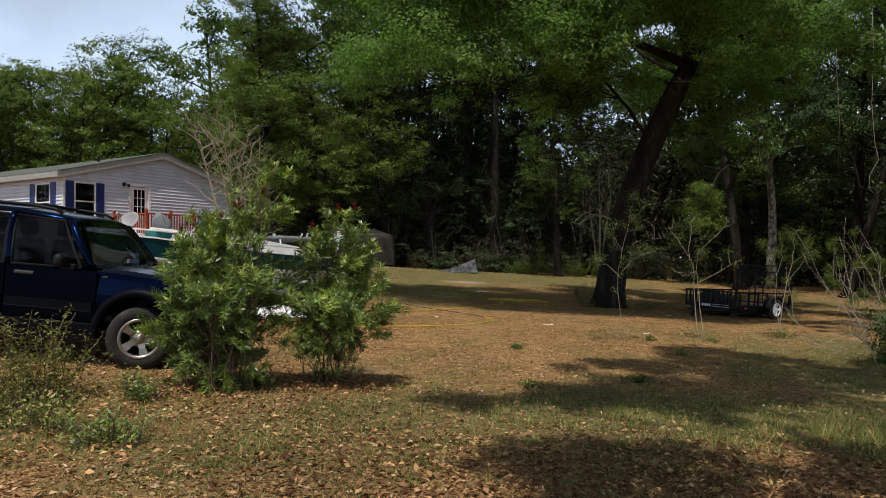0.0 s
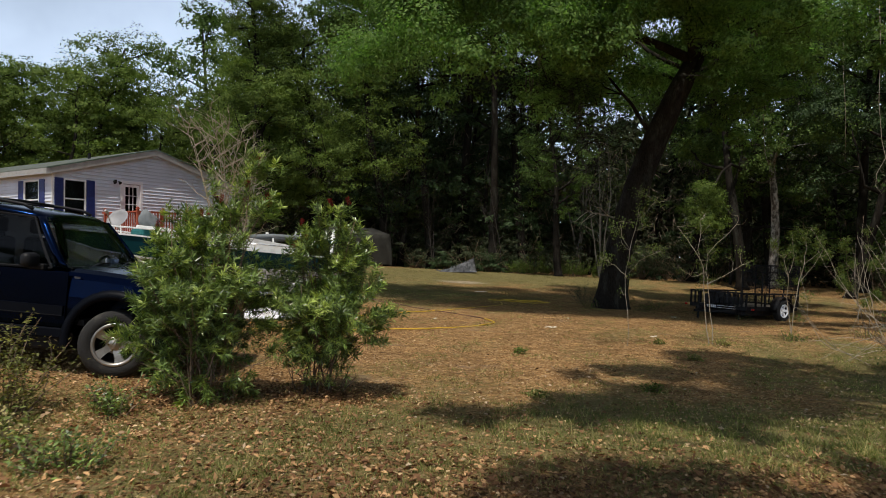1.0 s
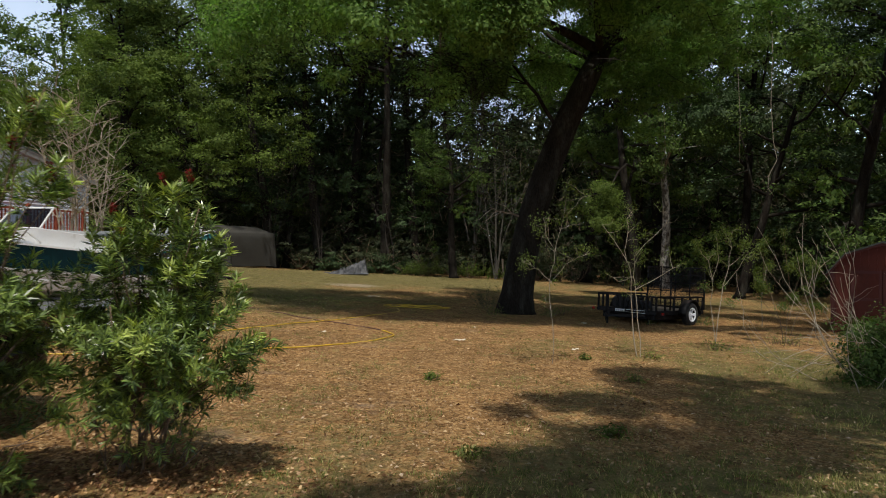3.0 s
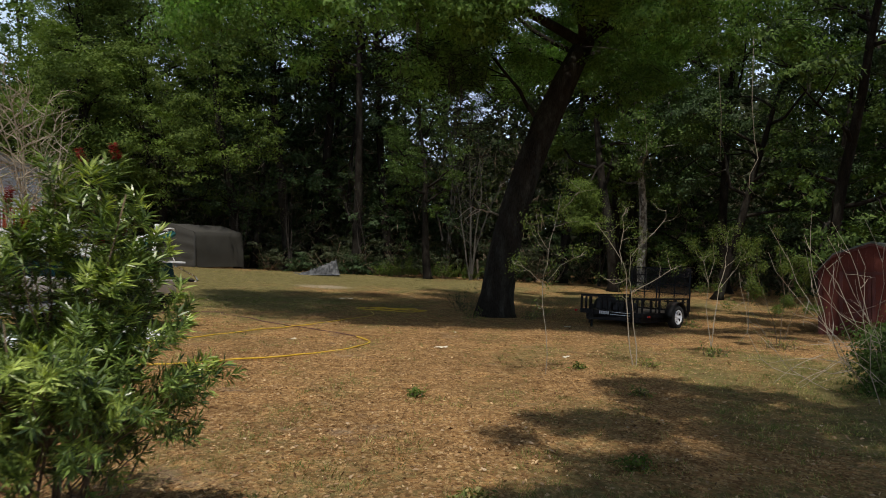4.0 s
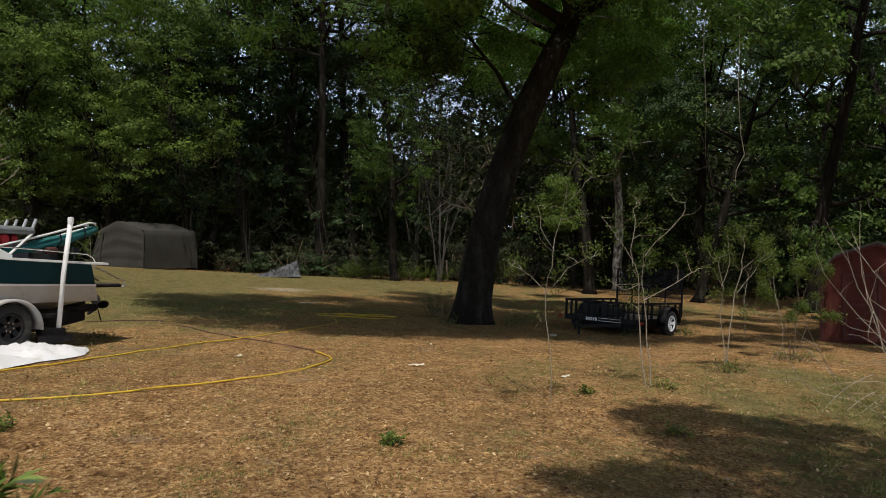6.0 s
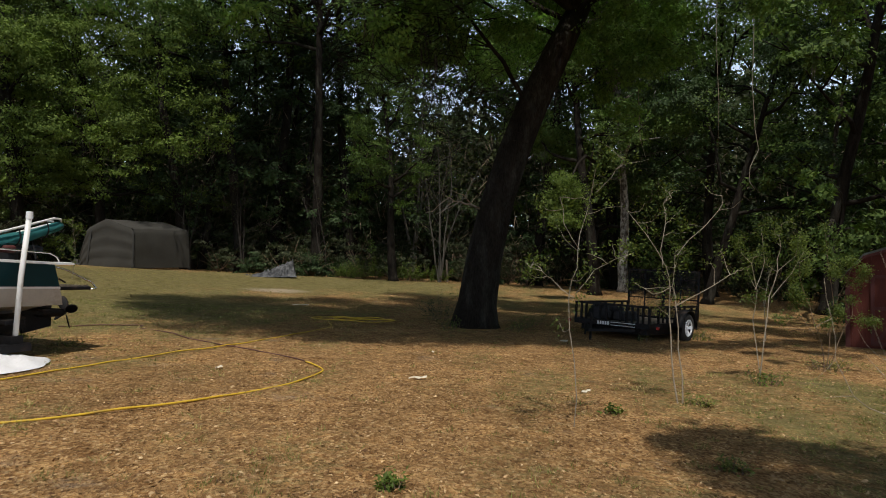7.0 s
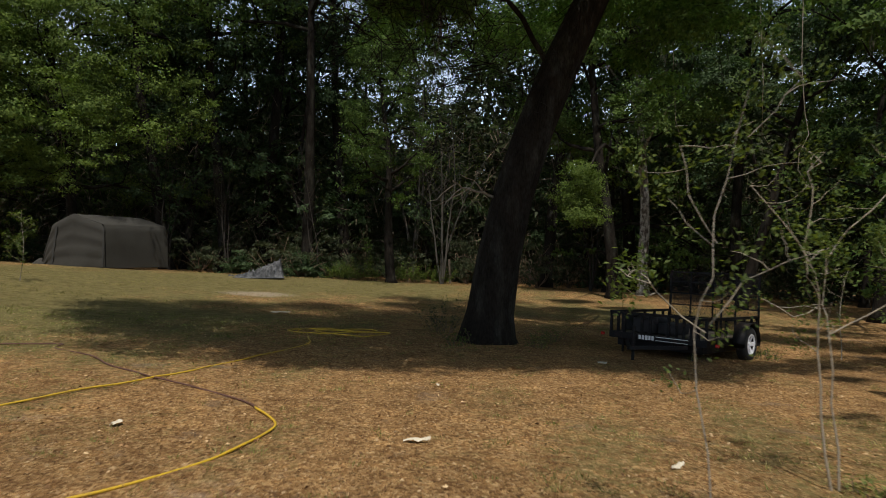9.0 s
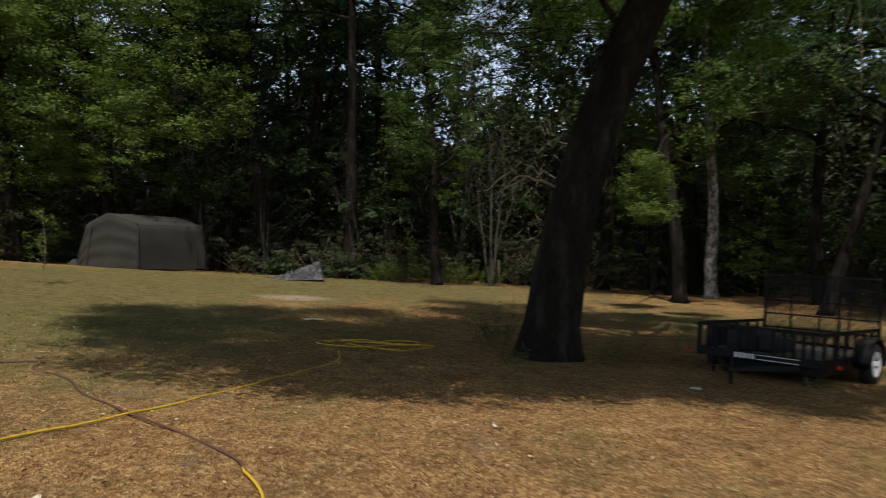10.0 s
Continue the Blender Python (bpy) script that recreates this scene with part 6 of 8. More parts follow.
    drive = part("stern_drive", loft([[(0.12, -0.20, 0.22), (0.12, 0.20, 0.22), (0.12, 0.20, 0.62), (0.12, -0.20, 0.62)], [(-0.42, -0.12, 0.44), (-0.42, 0.12, 0.44), (-0.42, 0.10, 0.78), (-0.42, -0.10, 0.78)], [(-0.62, -0.06, 0.46), (-0.62, 0.06, 0.46), (-0.62, 0.05, 0.60), (-0.62, -0.05, 0.60)]], close=True), BLACK_STEEL, boat, "black stern drive with propeller")
    part("drive_housing", loft([[(0.55, -0.30, 0.16), (0.55, 0.34, 0.16), (0.55, 0.34, 0.56), (0.55, -0.30, 0.56)], [(0.1, -0.28, 0.10), (0.1, 0.30, 0.10), (0.1, 0.30, 0.58), (0.1, -0.28, 0.58)], [(-0.12, -0.18, 0.14), (-0.12, 0.20, 0.14), (-0.12, 0.18, 0.54), (-0.12, -0.16, 0.54)]], close=True), BLACK_STEEL, drive)
    part("gear_leg", loft([[(-0.15, -0.05, 0.66), (-0.74, -0.03, 0.64), (-0.74, 0.03, 0.64), (-0.15, 0.05, 0.66)], [(-0.3, -0.03, 0.16), (-0.74, -0.03, 0.24), (-0.74, 0.03, 0.24), (-0.3, 0.03, 0.16)]], close=True), BLACK_STEEL, drive)
    part("torpedo", lathe([(0.0, -0.30), (0.05, -0.2), (0.065, 0.0), (0.06, 0.2), (0.0, 0.30)], 14), BLACK_STEEL, drive).matrix_basis = Matrix.Translation((-0.70, 0.05, 0.44)) @ Matrix.Rotation(radians(90), 4, "Z")
    for k in range(4):
        bl = bmesh.new()
        bmesh.ops.create_icosphere(bl, subdivisions=2, radius=1, matrix=Matrix.Translation((-0.96, 0.05, 0.44)) @ Matrix.Rotation(1.57 * k + 0.4, 4, "X") @ Matrix.Translation((0, 0, 0.14)) @ Matrix.Rotation(0.7, 4, "Z") @ Matrix.Diagonal((0.012, 0.075, 0.13, 1)))
        part("propeller_blade", bl, BLACK_STEEL, drive, smooth=True)

    tr = thing("boat_trailer", "galvanised boat trailer with rounded pale fenders", "boat trailer", **frame_boat)
    for s in (-1, 1):
        part("frame_rail", boxes(((0.75, s * 0.80 - 0.035, 0.40), (4.3, s * 0.80 + 0.035, 0.54)), bevel=0.008), GALV, tr)
        part("bunk", boxes(((0.2, s * 0.5 - 0.05, 0.50), (3.2, s * 0.5 + 0.05, 0.58))), GREY_CLOTH, tr)
        part("tongue_rail", pipe([(4.3, s * 0.78, 0.47), (6.3, s * 0.04, 0.46)], 0.05, 4), GALV, tr)
        for x in (1.22,):
            wheel(tr, (x, s * 1.0, 0.32), 0, 0.32, 0.18, 0.19, spokes=6, rim_mat=BLACK_STEEL, side=-1 if s < 0 else 1)
        rows = []
        for a in np.linspace(-0.1, math.pi + 0.1, 16):
            c, z = math.cos(a), math.sin(a)
            px = 1.22 + 0.43 * c
            rows.append([(px, s * 0.88, 0.30 + 0.40 * z), (px, s * 1.14, 0.30 + 0.40 * z), (px, s * 1.145, 0.29 + 0.375 * z), (px, s * 0.88, 0.29 + 0.38 * z)])
        part("fender", loft(rows, close=True), SKIRT, tr, "pale grey rounded wheel fender", smooth=True)
        guide = part("guide_post", pipe([(0.58, s * 1.16, 0.22), (0.53, s * 1.19, 1.0), (0.45, s * 1.23, 1.80)], 0.033, 14), PVC, tr, "white plastic guide post", smooth=True)
        part("post_cap", lathe([(0.0, 0.05), (0.038, 0.045), (0.042, 0.0), (0.042, -0.05)], 14, "Z"), PVC, guide).location = (0.45, s * 1.23, 1.79)
        part("post_bracket", boxes(((0.50, s * 0.80, 0.14), (0.66, s * 1.20, 0.26)), ((0.2, s * 0.78 - 0.03, 0.30), (0.74, s * 0.78 + 0.03, 0.46)), ((0.40, s * 1.0, 0.06), (0.80, s * 1.22, 0.16))), BLACK_STEEL, tr)
        part("step_plate", boxes(((0.42, s * 0.84, 0.40), (0.68, s * 1.12, 0.46)), bevel=0.01), BLACK_STEEL, tr)
    part("rear_roller", lathe([(0.0, -0.7), (0.06, -0.7), (0.07, -0.3), (0.05, 0.0), (0.07, 0.3), (0.06, 0.7), (0.0, 0.7)], 14), RUBBER, tr, smooth=True).location = (0.30, 0, 0.40)
    for x in (1.22, 2.2, 3.3, 4.2):
        part("cross_member", boxes(((x - 0.04, -0.8, 0.41), (x + 0.04, 0.8, 0.49))), GALV, tr)
    part("winch_post", pipe([(5.9, 0, 0.46), (5.75, 0, 1.2)], 0.04, 4), GALV, tr)
    part("jockey_wheel", lathe([(0.0, -0.04), (0.1, -0.04), (0.12, 0), (0.1, 0.04), (0.0, 0.04)], 16), RUBBER, tr).location = (6.1, 0.12, 0.12)
    part("jack_tube", pipe([(6.1, 0.12, 0.12), (6.1, 0.12, 0.75)], 0.03), GALV, tr)
    part("tongue_beam", boxes(((6.0, -0.05, 0.42), (6.8, 0.05, 0.5))), GALV, tr)

    # rumpled sheet on the ground beside the wheels
    rng = np.random.default_rng(3)
    bm = bmesh.new()
    n, rows = 34, []
    for i in range(n):
        u = i / (n - 1)
        row = []
        for j in range(22):
            v = j / 21
            c = Vector((-2.62, 17.0)).lerp(Vector((-4.6, 13.6)), u)
            off = Vector((0.85, -0.52)) * (v - 0.35) * (0.9 + 0.35 * math.sin(5 * u) + 0.25 * math.sin(11 * u + 1)) * (0.25 + 1.1 * math.sin(math.pi * min(1, u + 0.10)))
            x, y = c.x + off.x, c.y + off.y
            fold = (0.55 - abs(noise.noise((x * 2.6, y * 2.6, 1)))) * 0.20 + (0.5 - abs(noise.noise((x * 7, y * 7, 4)))) * 0.13
            rim = min(1, 5 * v, 5 * (1 - v), 6 * u + 0.1, 6 * (1 - u) + 0.1)
            row.append(bm.verts.new((x + 0.05 * noise.noise((x * 5, y * 5, 9)), y, float(ground_z(x, y)) + 0.02 + fold * rim)))
        rows.append(row)
    for a, b in zip(rows, rows[1:]):
        for k in range(21):
            bm.faces.new((a[k], a[k + 1], b[k + 1], b[k]))
    sheet = part("plastic_sheet", bm, WHITE_SHEET, smooth=True)
    tagged(sheet, "crumpled white plastic sheet lying on the ground by the trailer", "plastic sheet")


build_boat()


# ---- the black utility trailer ----
def build_utility_trailer():
    corner = Vector((8.73, 20.59))
    oz = float(ground_z(corner.x, corner.y))
    t = thing("utility_trailer", "black steel utility trailer with a tall mesh ramp gate", "trailer", at=(corner.x, corner.y, oz), turn=32)
    t.matrix_basis = t.matrix_basis @ Matrix.Rotation(radians(2.3), 4, "Y") @ Matrix.Rotation(radians(1.5), 4, "X")
    ln, wd, bed, ax = 2.55, 1.95, 0.40, 1.45    # x runs to the gate, y across
    high = bed + 0.40
    for y in (0.0, wd - 0.06):
        part("bed_rail", boxes(((0, y, bed - 0.12), (ln, y + 0.06, bed))), BLACK_STEEL, t)
        part("top_rail", boxes(((0.05, y, high - 0.05), (ln, y + 0.05, high))), BLACK_STEEL, t)
    for x in (0.0, ln - 0.05):
        part("cross_rail", boxes(((x, 0.06, bed - 0.12), (x + 0.05, wd - 0.06, bed))), BLACK_STEEL, t)
    part("front_rail", boxes(((0, 0.0, high - 0.05), (0.05, wd, high))), BLACK_STEEL, t)
    stake = part("stake", boxes(((0, 0.0, bed), (0.045, 0.045, high - 0.05))), BLACK_STEEL, t)
    for x in (0.45, 0.9, 1.35, 1.8, 2.2, 2.5):
        twin(stake, Matrix.Translation((x, 0.002, 0)))
        twin(stake, Matrix.Translation((x, wd - 0.055, 0)))
    for y in (0.15, 0.28, 0.42, 0.56, 0.72, 1.08, 1.25, 1.62, 1.75, 1.90):
        twin(stake, Matrix.Translation((0.002, y, 0)))
    plank = part("plank", boxes(((0.06, 0.065, bed - 0.035), (ln - 0.06, 0.20, bed - 0.005))), OLD_PLANK, t)
    for k in range(1, 12):
        twin(plank, Matrix.Translation((0, k * 0.146, 0)))
    for y, s in ((-0.17, -1), (wd + 0.17, 1)):
        wheel(t, (ax, y, 0.30), 0, 0.33, 0.19, 0.20, spokes=5, rim_mat=WHEEL_WHITE, side=s)
        rows = []
        for a in np.linspace(-0.15, math.pi + 0.15, 14):
            px, pz = ax + 0.41 * math.cos(a), 0.31 + 0.39 * math.sin(a)
            rows.append([(px, y - 0.12, pz), (px, y + 0.12, pz), (px, y + 0.12, pz + 0.01), (px, y - 0.12, pz + 0.01)])
        part("fender", loft(rows, close=True), BLACK_STEEL, t, smooth=True)
        part("marker_light", boxes(((0.02, y - 0.05, bed - 0.10), (0.05, y + 0.03, bed - 0.04)), bevel=0.006), RED_LENS, t)
    # black box added as the shadow beneath the trailer bed
    part("underframe", boxes(((0.12, 0.12, 0.13), (ln - 0.15, wd - 0.12, bed - 0.125)), bevel=0.02), BLACK_STEEL, t)
    part("axle", pipe([(ax, -0.1, 0.30), (ax, wd + 0.1, 0.30)], 0.03), BLACK_STEEL, t)
    gx = ln + 0.02
    gate = part("ramp_gate", boxes(((gx, 0, bed), (gx + 0.04, 0.04, bed + 1.25)), ((gx, wd - 0.04, bed), (gx + 0.04, wd, bed + 1.25)), ((gx, 0.04, bed + 1.21), (gx + 0.04, wd - 0.04, bed + 1.25)), ((gx, 0.04, bed), (gx + 0.04, wd - 0.04, bed + 0.04))), BLACK_STEEL, t)
    for k in range(1, 5):
        part("gate_bar", boxes(((gx + 0.005, 0.04, bed + 0.25 * k), (gx + 0.03, wd - 0.04, bed + 0.25 * k + 0.025))), BLACK_STEEL, gate)
    for k in range(1, 4):
        part("gate_upright", boxes(((gx + 0.008, wd * k / 4 - 0.015, bed + 0.04), (gx + 0.028, wd * k / 4 + 0.015, bed + 1.21))), BLACK_STEEL, gate)
    mesh = bmesh.new()
    for k in range(96):
        y = 0.06 + k * (wd - 0.12) / 95
        box(mesh, (gx + 0.012, y, bed + 0.04), (gx + 0.016, y + 0.005, bed + 1.21))
    for k in range(56):
        z = bed + 0.06 + k * 0.0205
        box(mesh, (gx + 0.018, 0.04, z), (gx + 0.022, wd - 0.04, z + 0.004))
    part("wire_mesh", mesh, BLACK_STEEL, gate)["kind"] = "stuff"
    part("gate_prop", pipe([(0.9, 0.12, bed), (0.9, 0.12, bed + 0.95)], 0.022), BLACK_STEEL, t)
    for y in (wd / 2 - 0.6, wd / 2 + 0.6):
        part("tongue_beam", pipe([(0.02, y, bed - 0.16), (-1.0, wd / 2, bed - 0.18)], 0.045, 4), BLACK_STEEL, t)
    part("hitch_jack", pipe([(-0.85, wd / 2, -0.06), (-0.85, wd / 2, bed + 0.2)], 0.03), BLACK_STEEL, t)
    for y in (0.3, 1.7):
        part("stabiliser_leg", pipe([(0.1, y, -0.08), (0.1, y, bed - 0.1)], 0.022), BLACK_STEEL, t)
    part("load", boxes(((0.15, 1.10, bed), (0.9, 1.55, bed + 0.30)), ((0.25, 0.75, bed), (1.0, 1.08, bed + 0.22)), ((0.2, 1.05, bed + 0.2), (0.5, 1.45, bed + 0.36)), bevel=0.05), CABIN, t, "dark bundled load on the trailer bed")
    for z0, z1 in ((bed - 0.035, bed - 0.022), (bed - 0.10, bed - 0.088)):
        part("side_stripe", boxes(((-0.006, 0.35, z0), (-0.002, 0.97, z1))), LETTER, t)
    y = 1.32
    for wdt in (0.05, 0.045, 0.055, 0.04, 0.05):
        part("maker_mark", boxes(((-0.006, y - wdt, bed - 0.10), (-0.002, y, bed - 0.02))), LETTER, t)
        y -= wdt + 0.018


build_utility_trailer()


# ---- the shelter tent, tarp heap and shed ----
def build_tent():
    a, b, c = Vector((-7.42, 42.0)), Vector((-5.30, 41.65)), Vector((-3.15, 44.0))
    oz = float(ground_z(-5.4, 42.3))
    # the gabled front runs from its left foot to the middle post, the flank from there to the far corner
    fw = (b - a).length + 0.45
    turn = math.degrees(math.atan2(b.y - a.y, b.x - a.x))
    tent = thing("shelter_tent", "grey-green fabric portable garage shelter at the wood's edge", "tent", at=(a.x - 0.35, a.y + 0.06, oz), turn=turn)
    dirv = Vector((math.cos(radians(turn)), math.sin(radians(turn))))
    flank = c - b
    lx, ly = flank.dot(dirv), flank.dot(Vector((-dirv.y, dirv.x)))
    prof = [(0.0, 0.0), (0.22, 0.9), (0.42, 1.72), (0.52, 1.86), (fw * 0.5, 2.28), (fw - 0.12, 1.86), (fw - 0.05, 1.70), (fw, 0.9), (fw, 0.0)]
    depth = 3.2

    def cloth(bm, amp):
        for v in bm.verts:
            v.co += Vector((noise.noise(v.co * 1.1), noise.noise(v.co * 1.1 + Vector((5, 5, 5))), noise.noise(v.co * 1.3 + Vector((9, 1, 2))))) * amp

    bm = bmesh.new()
    n = 16
    grid = []
    fine = []
    for (x0, z0), (x1, z1) in zip(prof, prof[1:]):
        for k in range(5):
            fine.append((x0 + (x1 - x0) * k / 5, z0 + (z1 - z0) * k / 5))
    fine.append(prof[-1])
    for i in range(n + 1):
        f = i / n
        sag = 0.02 * math.sin(math.pi * ((f * 3) % 1))
        grid.append([bm.verts.new((x + lx * f, ly * f, z - sag * (z / 2.28))) for x, z in fine])
    for g, h in zip(grid, grid[1:]):
        for k in range(len(fine) - 1):
            bm.faces.new((g[k], g[k + 1], h[k + 1], h[k]))
    cloth(bm, 0.025)
    part("cover", bm, TENT_CLOTH, tent, smooth=True)
    front = bmesh.new()
    cols = 18
    vs = []
    for i in range(cols + 1):
        f = i / cols
        x = 0.02 + (fw - 0.04) * f
        top = np.interp(x, [p[0] for p in prof[:5]] + [p[0] for p in prof[5:8]] + [fw + 0.001], [p[1] for p in prof[:5]] + [p[1] for p in prof[5:8]] + [0.9])
        if x > fw - 0.03:
            top = 1.6
        vs.append([front.verts.new((x, -0.03 - 0.05 * math.sin(9 * f) * (j / 12) * 0.3 - 0.03 * math.sin(j * 1.9), top * j / 12)) for j in range(13)])
    for g, h in zip(vs, vs[1:]):
        for j in range(12):
            front.faces.new((g[j], h[j], h[j + 1], g[j + 1]))
    cloth(front, 0.045)
    part("front_panel", front, TENT_CLOTH, tent, "wrinkled grey front panel", smooth=True)
    for x0, x1 in ((0.42, 0.62), (fw - 0.14, fw - 0.1)):
        part("door_strap", loft([[(x0, -0.09, 0.05), (x0 + 0.07, -0.09, 0.05), (x0 + 0.07, -0.07, 0.05), (x0, -0.07, 0.05)], [(x1, -0.09, 1.75), (x1 + 0.07, -0.09, 1.75), (x1 + 0.07, -0.07, 1.75), (x1, -0.07, 1.75)]], close=True), TENT_SEAM, tent)
    part("skirt_fold", loft([[(-0.45 + 0.12 * k, -0.15 - 0.05 * (k % 2), 0.02), (-0.30 + 0.12 * k, -0.05, 0.22 + 0.06 * (k % 2)), (-0.12 + 0.08 * k, 0.1, 0.42)] for k in range(5)]), TENT_CLOTH, tent)


build_tent()


def build_tarp():
    x0, y0 = 0.75, 40.9
    ob = thing("tarp_heap", "grey tarpaulin draped over a low heap on the lawn", "tarp", at=on_ground(x0, y0))
    ob.scale = (0.84, 0.72, 0.86)
    bm, n = bmesh.new(), 46
    rows = []
    for i in range(n):
        u = -1.55 + 3.1 * i / (n - 1)
        row = []
        for j in range(n):
            v = -1.0 + 2.0 * j / (n - 1)
            r = max(abs(u) / 1.55, abs(v))
            core = 1.0 * max(0.0, (u + 1.3) / 2.6) ** 1.5 * math.exp(-(v / 0.75) ** 2)
            fold = (0.5 - abs(noise.noise((u * 2.2, v * 2.2, 2)))) * 0.50 + (0.5 - abs(noise.noise((u * 5, v * 5, 5)))) * 0.30 + abs(noise.noise((u * 11, v * 11, 7))) * 0.16 + abs(noise.noise((u * 4 + v * 2, v * 7, 3))) * 0.22 - 0.38
            z = (max(0.03, core * 0.9 + fold)) * min(1, 9 * (1 - r)) - 0.02
            row.append(bm.verts.new((u + 0.12 * noise.noise((u * 2, v * 2, 8)), v + 0.12 * noise.noise((u * 2, v * 2, 3)), z)))
        rows.append(row)
    for a, b in zip(rows, rows[1:]):
        for k in range(n - 1):
            bm.faces.new((a[k], a[k + 1], b[k + 1], b[k]))
    part("tarpaulin", bm, TARP, ob)


build_tarp()


def build_shed():
    near = Vector((14.0, 20.5))
    oz = float(ground_z(14.6, 20.2))
    # the gabled door front looks towards the yard; x runs along the front to the right
    shed = thing("garden_shed", "barn-red wooden storage shed with a gambrel roof", "shed", at=(near.x, near.y, oz - 0.02), turn=-50)
    w, dp, wall, mid, pk = 2.5, 3.4, 1.80, 2.22, 2.52
    prof = [(0, 0.05), (w, 0.05), (w, wall), (w - 0.38, mid), (w / 2, pk), (0.38, mid), (0, wall)]
    part("front_wall", slab(prof, 0.06), BARN_RED, shed)
    part("back_wall", slab(prof, 0.06, Matrix.Translation((0, dp - 0.06, 0))), BARN_RED, shed)
    for x in (0.0, w - 0.06):
        part("side_wall", boxes(((x, 0.06, 0.05), (x + 0.06, dp - 0.06, wall))), BARN_RED, shed)
    k = 0.10
    while k < w - 0.1:
        z = np.interp(k, [0, 0.38, w / 2, w - 0.38, w], [wall, mid, pk, mid, wall]) - 0.04
        part("batten", boxes(((k, -0.014, 0.1), (k + 0.025, 0.0, float(z)))), BARN_RED, shed)
        k += 0.2
    k = 0.2
    while k < dp - 0.2:
        part("batten", boxes(((-0.014, k, 0.1), (0.0, k + 0.025, wall - 0.03))), BARN_RED, shed)
        k += 0.2
    for x in (-0.02, w - 0.08):
        part("corner_board", boxes(((x, -0.03, 0.05), (x + 0.10, -0.015, wall))), BARN_TRIM, shed)
    for a, b in ((w / 2 - 0.75, w / 2 - 0.01), (w / 2 + 0.01, w / 2 + 0.75)):
        door = part("door", boxes(((a, -0.035, 0.12), (b, -0.016, 1.78)), bevel=0.004), BARN_RED, shed)
        part("door_frame", boxes(((a, -0.05, 0.12), (a + 0.08, -0.036, 1.78)), ((b - 0.08, -0.05, 0.12), (b, -0.036, 1.78)), ((a + 0.08, -0.05, 0.12), (b - 0.08, -0.036, 0.2)), ((a + 0.08, -0.05, 0.95), (b - 0.08, -0.036, 1.03)), ((a + 0.08, -0.05, 1.70), (b - 0.08, -0.036, 1.78))), BARN_TRIM, door)
        part("door_brace", slab([(a + 0.08, 0.2), (a + 0.18, 0.2), (b - 0.08, 0.95), (b - 0.18, 0.95)], 0.012, Matrix.Translation((0, -0.05, 0))), BARN_TRIM, door)
    pts = [(-0.12, wall - 0.14), (0.36, mid + 0.01), (w / 2, pk + 0.02), (w - 0.36, mid + 0.01), (w + 0.12, wall - 0.14)]
    for (x0, z0), (x1, z1) in zip(pts, pts[1:]):
        bm = slab([(x0, z0), (x1, z1), (x1, z1 + 0.05), (x0, z0 + 0.05)], dp + 0.2, Matrix.Translation((0, -0.1, 0)))
        part("roof_panel", bm, ROOF, shed, "grey shingle roof panel")
        part("rake_trim", slab([(x0, z0 - 0.07), (x1, z1 - 0.07), (x1, z1 - 0.005), (x0, z0 - 0.005)], 0.02, Matrix.Translation((0, -0.1, 0))), BARN_TRIM, shed)
    part("skid", boxes(((0.1, 0.0, -0.12), (0.25, dp, 0.05)), ((w - 0.25, 0.0, -0.12), (w - 0.1, dp, 0.05))), OLD_PLANK, shed)


build_shed()


